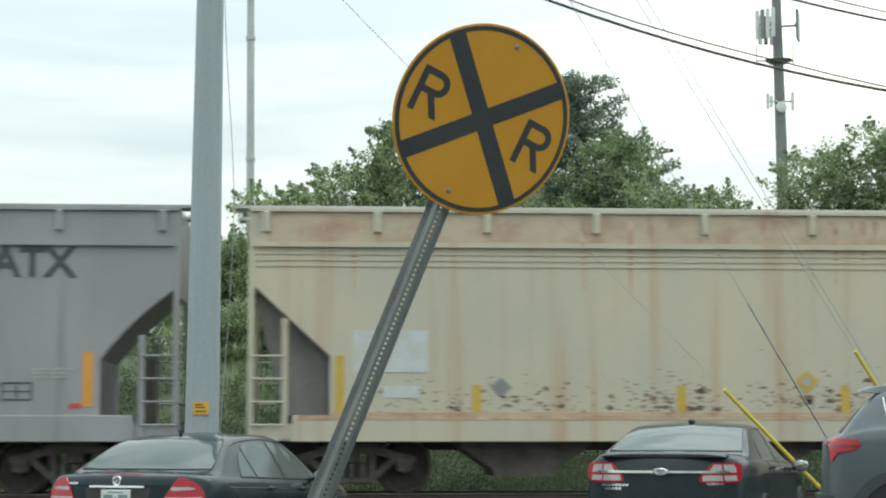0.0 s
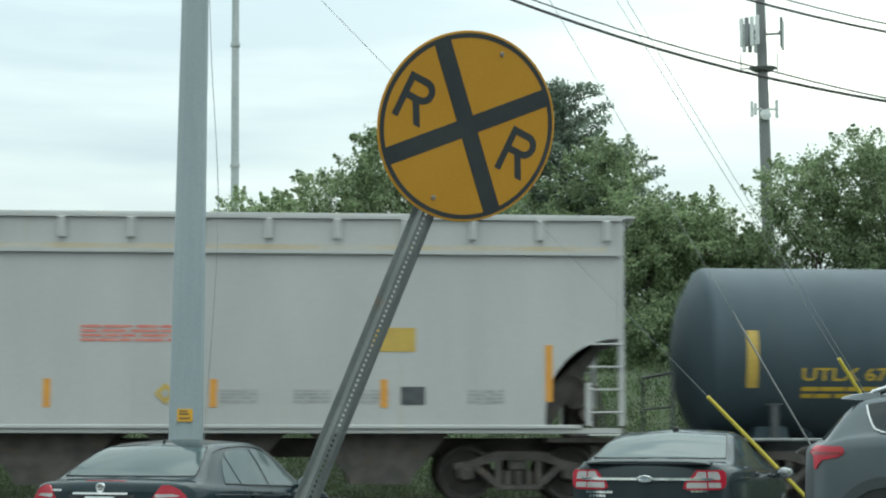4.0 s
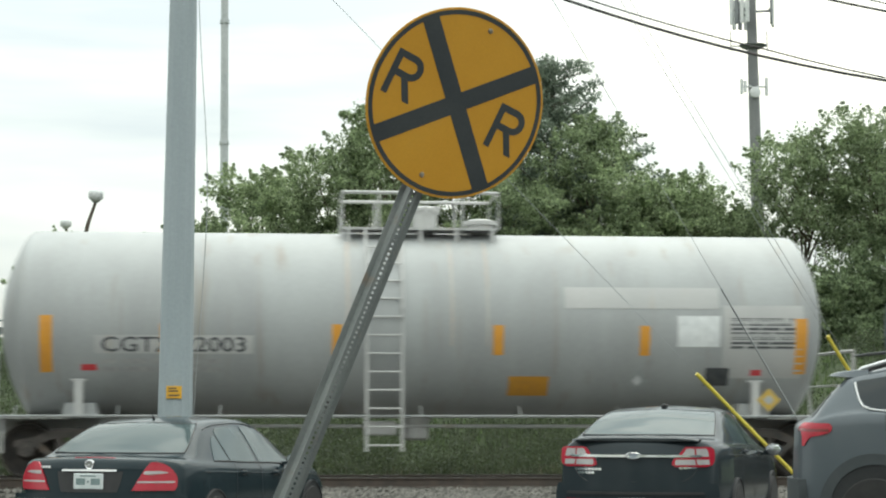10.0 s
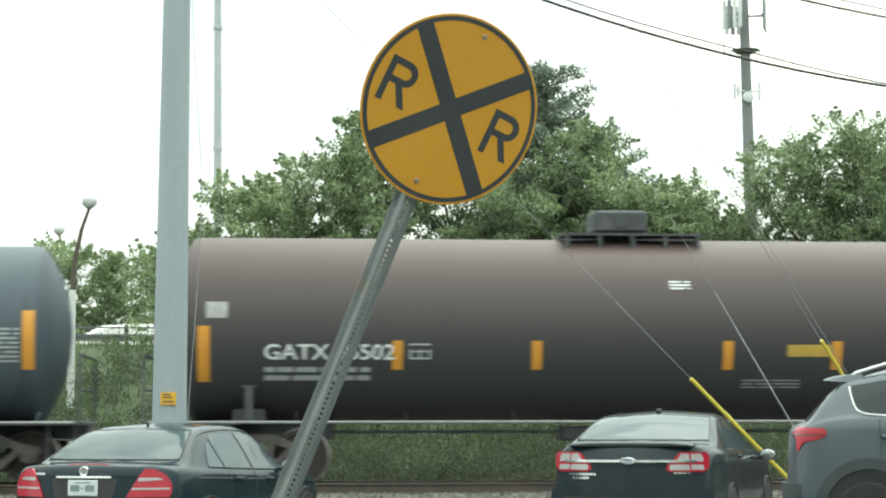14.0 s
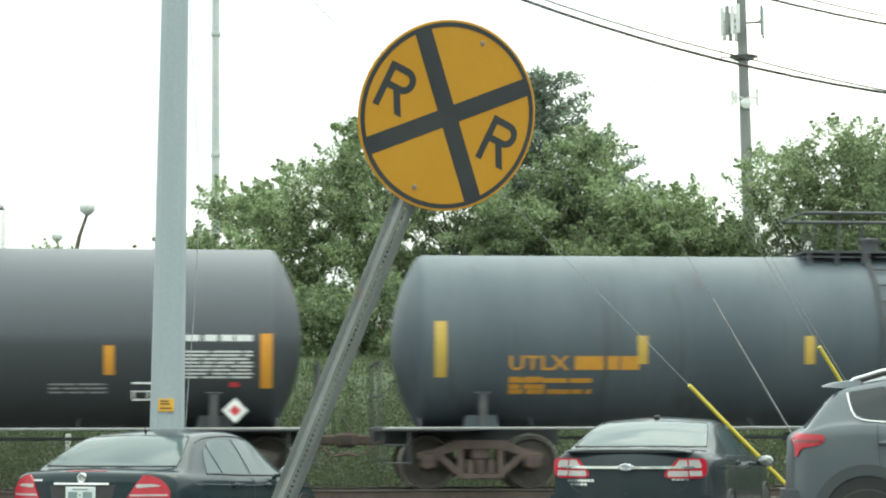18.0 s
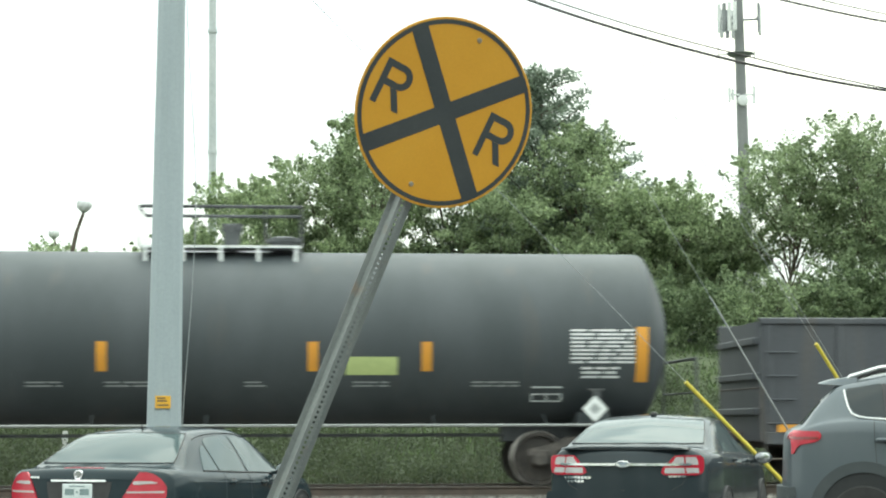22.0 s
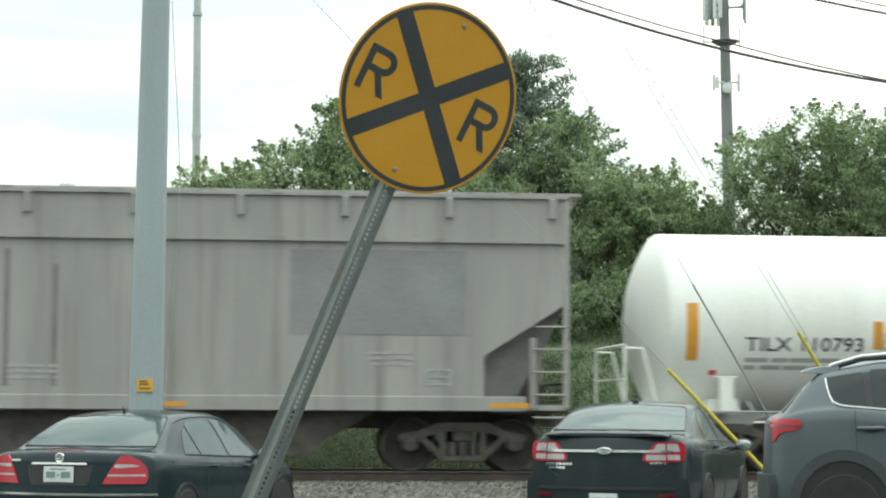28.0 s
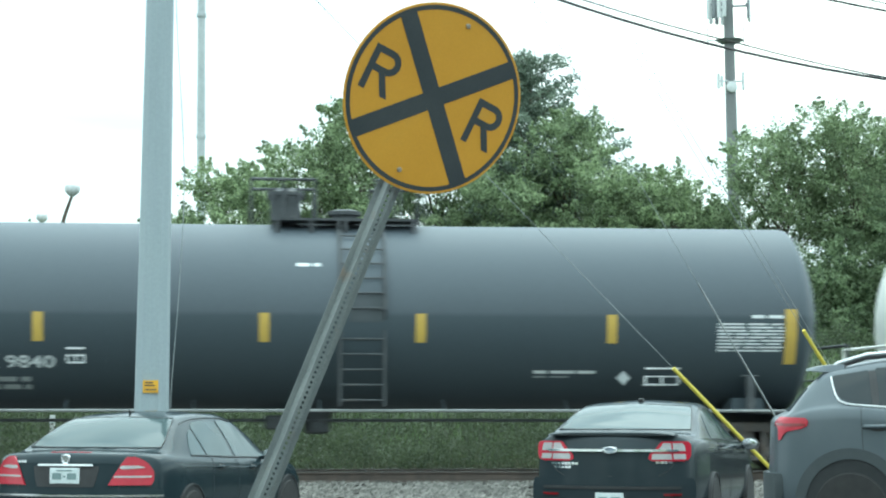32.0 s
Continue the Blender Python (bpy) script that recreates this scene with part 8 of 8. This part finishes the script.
def make_charcoal_sedan():
    shell = CarShell(top=[(0, 1.02), (0.02, 1.09), (0.05, 1.155), (0.12, 1.188), (0.35, 1.195), (0.60, 1.197), (0.72, 1.215), (1.0, 1.32), (1.3, 1.43), (1.6, 1.50), (1.9, 1.54), (2.3, 1.555), (2.7, 1.54),
                          (3.0, 1.47), (3.3, 1.36), (3.7, 1.17), (3.95, 1.09), (4.2, 1.06), (4.7, 0.97), (5.0, 0.85), (5.12, 0.72), (5.15, 0.64)],
                     rail=[(0, 0.66), (0.3, 0.73), (0.7, 0.79), (1.0, 0.755), (1.3, 0.715), (1.6, 0.685), (2.2, 0.655), (2.9, 0.63), (3.3, 0.65), (3.9, 0.74), (4.6, 0.72), (5.15, 0.52)],
                     drop=[(0, 0.02), (0.6, 0.03), (1.0, 0.055), (1.5, 0.07), (2.8, 0.07), (3.6, 0.05), (5.15, 0.03)],
                     belt=[(0, 1.0), (0.08, 1.085), (0.5, 1.12), (1.0, 1.115), (2.0, 1.09), (3.4, 1.05), (3.9, 1.03), (4.5, 0.94), (5.0, 0.75), (5.15, 0.60)],
                     beltw=[(0, 0.775), (0.1, 0.805), (0.5, 0.845), (1.0, 0.88), (2.0, 0.895), (3.6, 0.885), (4.5, 0.84), (5.15, 0.60)],
                     wide=[(0, 0.84), (0.1, 0.87), (0.5, 0.92), (1.0, 0.96), (3.8, 0.97), (4.6, 0.955), (5.0, 0.88), (5.15, 0.72)], bow=0.30, lean=0.06)
    spec = dict(shell=shell, paint="car_charcoal", glass_curve=0.12,
                rear_glass=[(0.74, 0.318), (0.95, 0.322), (1.2, 0.32), (1.45, 0.312), (1.62, 0.295)], windscreen=[(2.92, 0.30), (3.2, 0.32), (3.5, 0.325), (3.8, 0.32)],
                windows=([(0.585, 1.42, 2.38), (0.52, 1.45, 2.38), (0.45, 1.55, 2.37), (0.41, 1.68, 2.36), (0.395, 1.80, 2.35)],
                         [(0.585, 2.47, 3.60), (0.52, 2.465, 3.42), (0.45, 2.46, 3.15), (0.41, 2.45, 2.98), (0.395, 2.44, 2.88)]),
                trim="chrome", sill="car_charcoal", trim_line=[(1.36 + 2.28 * k / 16, 0.592) for k in range(17)], gutter=[(1.65 + 1.35 * k / 14, 0.365) for k in range(15)],
                handles=(1.85, 2.92), handle_v=0.70, seams=((1.62, -0.3), (2.43, 0.0), (3.62, 0.1)), mirror=(3.36, 1.02), axles=(1.12, 3.99), wheel_r=0.345,
                lid=(0.70, 0.62, 0.90, 0.78))
    car = make_sedan(place((3.25, 20.636), (0.10, -0.92), 90 - 18.0), "dark charcoal four-door sedan waiting on the road", spec)
    for s in (-1, 1):
        rows = [(0.883, 0.46, 0.77), (0.908, 0.41, 0.825), (0.968, 0.43, 0.842), (1.008, 0.48, 0.842), (1.063, 0.52, 0.838), (1.096, 0.55, 0.81)]
        lamp = tail_panel("tail_lamp", shell, [(z, *sorted((s * a, s * b))) for z, a, b in rows], "lamp_red", car, "red tail lamp with clear cells", 0.014)
        for rows in ([(0.903, 0.45, 0.655), (0.933, 0.445, 0.65), (0.962, 0.455, 0.645)], [(0.906, 0.672, 0.795), (0.933, 0.667, 0.79), (0.962, 0.662, 0.785)],
                     [(0.994, 0.495, 0.650), (1.033, 0.535, 0.645), (1.078, 0.56, 0.64)], [(0.994, 0.667, 0.785), (1.033, 0.662, 0.78), (1.078, 0.657, 0.76)]):
            tail_panel("lamp_cell", shell, [(z, *sorted((s * a, s * b))) for z, a, b in rows], "lamp_clear", lamp, "", 0.019)
    part("chrome_bar", slab(shell.tail, [(0.985, -0.70, 0.70), (0.998, -0.72, 0.72), (1.011, -0.70, 0.70)], -0.026, 0.03, 20, 2), "chrome", car, smooth=True)
    bm = B()
    lathe(bm, [(-0.034, 0.01), (-0.032, 0.058), (-0.026, 0.062)], 28, "x")
    bmesh.ops.scale(bm, vec=(1, 1.25, 0.50), verts=bm.verts[:])
    bmesh.ops.translate(bm, vec=(0.03, 0, 1.0), verts=bm.verts[:])
    badge = part("oval_badge", bm, "blue_logo", car)
    bm = B()
    tube(bm, [(-0.004, 0.078 * math.cos(a), 1.0 + 0.032 * math.sin(a)) for a in [2 * math.pi * k / 24 for k in range(25)]], 0.007, 6)
    part("badge_rim", bm, "chrome", badge)
    for a, b, z in ((0.36, 0.68, 0.855), (0.44, 0.64, 0.815), (-0.66, -0.48, 0.872)):
        n = max(2, int((b - a) / 0.04))
        for k in range(n):
            q = a + (b - a) * k / n
            tail_panel("badge_bar", shell, [(z - 0.013, q, q + (b - a) / n * 0.8), (z + 0.013, q, q + (b - a) / n * 0.8)], "chrome", car, "", 0.008, 2)
    bm = B()
    loft(bm, [(x, [(0, z + 0.008), (0.45, z + 0.006), (0.64, z - 0.008), (0.70, z - 0.022), (0, z - 0.022)]) for x, z in ((0.066, 1.180), (0.09, 1.196), (0.20, 1.200), (0.30, 1.188))])
    part("boot_spoiler", bm, "car_charcoal", car, smooth=True)
    bm = B()
    rod(bm, (0.066, -0.60, 1.164), (0.066, 0.60, 1.164), 0.004, 6)
    part("spoiler_lip", bm, "trim", car)
    bm = slab(shell.tail, [(0.28, -0.84, 0.84), (0.42, -0.875, 0.875), (0.56, -0.88, 0.88), (0.66, -0.87, 0.87), (0.70, -0.85, 0.85)], -0.045, 0.08, 28, 4)
    part("bumper", bm, "car_charcoal", car, smooth=True)
    part("bumper_step", slab(shell.tail, [(0.585, -0.72, 0.72), (0.60, -0.74, 0.74), (0.615, -0.72, 0.72)], -0.058, 0.02, 20, 2), "trim", car)
    bm = B()
    box(bm, -0.058, -0.036, -0.155, 0.155, 0.40, 0.545, bevel=0.006)
    pl = part("number_plate", bm, "plate", car)
    for a, b in ((-0.12, -0.02), (0.02, 0.12)):
        bm = B()
        box(bm, -0.061, -0.057, a, b, 0.44, 0.50)
        part("plate_bar", bm, "plate_ink", pl)
    for s in (-1, 1):
        tail_panel("reflector", shell, [(0.515, *sorted((s * 0.56, s * 0.74))), (0.540, *sorted((s * 0.56, s * 0.74)))], "lamp_deep", car, "", 0.058)
    bm = B()
    p = shell.skin(1.86, 0.0)
    box(bm, p.x - 0.07, p.x + 0.06, -0.03, 0.03, p.z - 0.01, p.z + 0.038, bevel=0.014)
    part("roof_antenna", bm, "trim", car)


make_charcoal_sedan()


def make_suv():
    """Seen along its right side."""
    shell = CarShell(top=[(0, 1.14), (0.02, 1.175), (0.06, 1.20), (0.16, 1.25), (0.34, 1.43), (0.50, 1.585), (0.60, 1.655), (0.8, 1.70), (1.2, 1.765), (1.9, 1.785), (2.4, 1.75), (2.75, 1.64), (3.1, 1.46), (3.5, 1.20),
                          (3.65, 1.12), (4.0, 1.07), (4.35, 0.97), (4.52, 0.82), (4.57, 0.70)],
                     rail=[(0, 0.72), (0.1, 0.78), (0.3, 0.76), (0.5, 0.70), (0.9, 0.685), (2.0, 0.68), (2.7, 0.66), (3.2, 0.72), (3.6, 0.76), (4.2, 0.72), (4.57, 0.52)],
                     drop=[(0, 0.03), (0.2, 0.04), (0.5, 0.07), (1.0, 0.085), (2.6, 0.08), (3.4, 0.05), (4.57, 0.03)],
                     belt=[(0, 1.10), (0.06, 1.155), (0.15, 1.195), (0.5, 1.265), (0.8, 1.285), (1.4, 1.25), (2.4, 1.18), (3.3, 1.10), (3.7, 1.07), (4.2, 0.98), (4.57, 0.65)],
                     beltw=[(0, 0.80), (0.15, 0.85), (0.5, 0.865), (1.2, 0.875), (3.2, 0.87), (4.0, 0.84), (4.57, 0.60)],
                     wide=[(0, 0.865), (0.15, 0.90), (0.6, 0.92), (3.6, 0.92), (4.2, 0.89), (4.57, 0.66)], bow=0.24, lean=0.05, low=0.28)
    car = thing("suv", place((3.56, 17.80, 0.205), (0.20, -0.86), -22.0), "grey metallic sport utility vehicle beside the sedans", "car", "cars waiting at the crossing")
    W = shell.half
    part("body", shell.body(70, 28), "car_grey", car, smooth=True)
    part("rear_window", slab(over_top(shell), [(0.17, -0.30, 0.30), (0.30, -0.31, 0.31), (0.40, -0.30, 0.30)], -0.005, 0.012, 14, 4), "glass_dark", car, smooth=True)
    part("windscreen", slab(over_top(shell, -0.10), [(2.72, -0.30, 0.30), (3.0, -0.32, 0.32), (3.4, -0.32, 0.32)], -0.005, 0.012, 14, 4), "glass", car, smooth=True)
    bm = B()
    loft(bm, [(x, [(0, z), (0.50, z - 0.004), (0.66, z - 0.018), (0.685, z - 0.03 - d), (0, z - 0.03 - d)]) for x, z, d in ((0.44, 1.640, 0.0), (0.50, 1.658, 0.02), (0.64, 1.676, 0.05), (0.80, 1.688, 0.05))])
    part("roof_spoiler", bm, "car_grey", car, smooth=True)
    for s in (-1, 1):
        f = side_of(shell, s)
        sg = 1 if s < 0 else -1
        bm = B()
        rail_pts = [shell.skin(0.66, s * 0.30), shell.skin(0.72, s * 0.30) + Vector((0, 0, 0.045)), shell.skin(1.0, s * 0.30) + Vector((0, 0, 0.072)), shell.skin(1.6, s * 0.30) + Vector((0, 0, 0.075)),
                    shell.skin(2.3, s * 0.30) + Vector((0, 0, 0.06)), shell.skin(2.45, s * 0.30)]
        tube(bm, rail_pts, 0.021, 8)
        part("roof_rail", bm, "rail_silver", car, "silver roof rail", smooth=True)
        # a black tube draws the shadow under the roof rail
        bm = B()
        tube(bm, [p - Vector((0, 0, 0.032)) for p in rail_pts[1:5]], 0.016, 6)
        part("rail_shadow_gap", bm, "trim", car)
        for rows in ([(0.578, 0.88, 1.08), (0.54, 0.77, 1.07), (0.47, 0.70, 1.05), (0.41, 0.68, 1.03), (0.395, 0.70, 1.02)],
                     [(0.585, 1.14, 1.92), (0.52, 1.13, 1.92), (0.45, 1.11, 1.91), (0.40, 1.09, 1.90), (0.388, 1.10, 1.89)],
                     [(0.585, 2.02, 3.30), (0.52, 2.015, 3.10), (0.45, 2.01, 2.85), (0.40, 2.0, 2.66), (0.388, 2.0, 2.6)]):
            part("side_window", slab(f, rows, 0.006 * s, 0.012, 10, 4), "glass_dark", car, smooth=True)
        part("pillar_cover", slab(f, [(0.585, 1.05, 1.17), (0.40, 1.01, 1.12)], 0.003 * s, 0.01, 4, 4), "trim", car)
        part("pillar_cover", slab(f, [(0.585, 1.90, 2.04), (0.40, 1.88, 2.02)], 0.003 * s, 0.01, 4, 4), "trim", car)
        tr = [(0.665, 0.40), (0.685, 0.455), (0.72, 0.515), (0.76, 0.558), (0.83, 0.582), (0.92, 0.592)] + [(1.05 + 2.3 * k / 12, 0.595) for k in range(13)]
        part("window_trim", line_on(f, tr, 0.009, 0.006 * s), "bright_trim", car, smooth=True)
        # tail lamp: a block that tapers forward along the shoulder, with a tail that runs down the corner
        g = lambda x, z, s=s: shell.flank(x, z, s)
        part("tail_lamp", slab(g, [(0.965, 0.0, 0.03), (1.0, 0.0, 0.05), (1.045, 0.0, 0.11), (1.07, 0.0, 0.30), (1.10, 0.0, 0.385), (1.14, 0.0, 0.40), (1.172, 0.0, 0.36)], 0.016 * sg, 0.03, 12, 3), "lamp_red", car, "red wrap-around tail lamp", smooth=True)
        part("lamp_band", slab(g, [(1.095, 0.01, 0.36), (1.107, 0.01, 0.37), (1.12, 0.01, 0.36)], 0.019 * sg, 0.01, 10, 2), "lamp_deep", car, smooth=True)
        part("shoulder_crease", line_on(f, [(0.42 + 3.2 * k / 16, 0.625) for k in range(17)], 0.009, -0.003 * s), "car_grey", car, smooth=True)
        for hx in (1.13, 2.20):
            hp = f(hx, 0.725)
            bm = B()
            lathe(bm, [(-0.006, 0.004), (-0.004, 0.055), (0.004, 0.055)], 20, "y")
            bmesh.ops.scale(bm, vec=(1.5, 1, 0.65), verts=bm.verts[:])
            bmesh.ops.translate(bm, vec=hp, verts=bm.verts[:])
            part("handle_cup", bm, "trim", car)
            bm = B()
            tube(bm, [(hp.x - 0.13, hp.y, hp.z), (hp.x - 0.11, hp.y + s * 0.04, hp.z + 0.006), (hp.x + 0.10, hp.y + s * 0.04, hp.z + 0.010), (hp.x + 0.12, hp.y, hp.z + 0.004)], 0.017, 8)
            part("door_handle", bm, "car_grey", car, smooth=True)
        for dx, sl in ((0.98, 0.5), (1.92, 0.0), (3.06, 0.1)):
            part("door_seam", line_on(f, [(dx + sl * max(0.0, v - 0.72), v) for v in [0.61 + 0.33 * k / 10 for k in range(11)]], 0.0035, 0.001 * s, 4), "trim", car)
        for wx in (0.88, 3.56):
            make_wheel(car, wx, s * (W - 0.095), 0.345, 0.23)
            wheel_arch(car, shell, wx, s, 0.41, 0.39, "cladding", 0.10)
        bm = B()
        box(bm, 1.42, 3.14, *sorted((s * (W - 0.04), s * (W + 0.012))), 0.30, 0.46, bevel=0.02)
        part("sill_cladding", bm, "trim", car)
    bm = slab(shell.tail, [(0.30, -0.86, 0.86), (0.42, -0.90, 0.90), (0.56, -0.905, 0.905), (0.66, -0.89, 0.89)], -0.05, 0.08, 24, 4)
    part("rear_bumper", bm, "cladding", car, smooth=True)


make_suv()

# ---- traffic on the far road ----
def make_trailer_truck():
    truck = thing("trailer_truck", pose(0, 0, 0), "yellow trailer truck with a white roof edge on the far road", "truck")
    bm = B()
    box(bm, -8.0, 6.0, -1.25, 1.25, 1.0, 3.75, bevel=0.04)
    part("trailer", bm, "trailer_yellow", truck)
    bm = B()
    box(bm, -8.02, 6.02, -1.27, 1.27, 3.66, 3.95, bevel=0.03)
    part("roof_edge", bm, "tank_white", truck)
    bm = B()
    box(bm, 6.5, 8.6, -1.2, 1.2, 0.9, 3.1, bevel=0.2)
    cab = part("cab", bm, "tank_white", truck)
    bm = B()
    box(bm, 7.6, 8.62, -1.21, 1.21, 2.0, 2.8, bevel=0.05)
    part("cab_window", bm, "glass", cab)
    bm = B()
    box(bm, -7.8, 8.2, -0.5, 0.5, 0.7, 1.0)
    part("chassis", bm, "steel_dark", truck)
    for x in (-6.8, -5.6, 5.0, 7.6):
        for s in (-1, 1):
            make_wheel(truck, x, s * 1.08, 0.5, 0.3)
    return truck


def make_white_van():
    van = thing("delivery_van", pose(0, 0, 0), "white delivery van on the far road", "van")
    bm = B()
    loft(bm, [(x, [(0, z), (w * 0.7, z - 0.03), (w * 0.94, z - 0.2), (w, 1.5), (w, 0.7), (w * 0.9, 0.45), (0, 0.45)]) for x, w, z in
              ((-3.0, 0.92, 3.4), (-2.9, 0.98, 3.55), (-0.5, 1.0, 3.6), (1.0, 1.0, 3.5), (1.9, 0.98, 3.05), (2.5, 0.95, 2.15), (3.0, 0.9, 1.75), (3.2, 0.8, 1.6))])
    part("body", bm, "tank_white", van, smooth=True)
    for s in (-1, 1):
        bm = B()
        box(bm, 0.9, 1.9, *sorted((s * 0.97, s * 1.01)), 1.75, 2.45, bevel=0.02)
        part("side_window", bm, "glass", van)
        for x in (-2.0, 2.1):
            make_wheel(van, x, s * 0.85, 0.38)
    return van


TRAFFIC = [(make_trailer_truck(), 14.0, 18.55, -12.5, 61.0, 0), (make_white_van(), -13.0, 14.0, -10.0, 65.0, 180)]

# ---- movement ----
def motions():
    for car, mid in CARS:
        walk(car, [(t, on_track(mid - s)) for t, s in TRAVEL])
    for ob, speed, t0, u0, v0, turned in TRAFFIC:
        walk(ob, [(t, Matrix.Translation(E_AWAY * v0) @ on_track(u0 + speed * (t - t0), 2.77) @ pose(0, 0, 0, 0, 0, turned)) for t in (0.0, 8.0, 16.0, 24.0, 32.0)])
    ticks = [k / 15 for k in range(481)]
    turn = [(t, -travelled(t) / 0.457) for t in ticks]
    for ws, x in WHEELSETS:
        walk(ws, [(t, Matrix.Translation((x, 0, 0.457)) @ Matrix.Rotation(a, 4, "Y")) for t, a in turn])


motions()
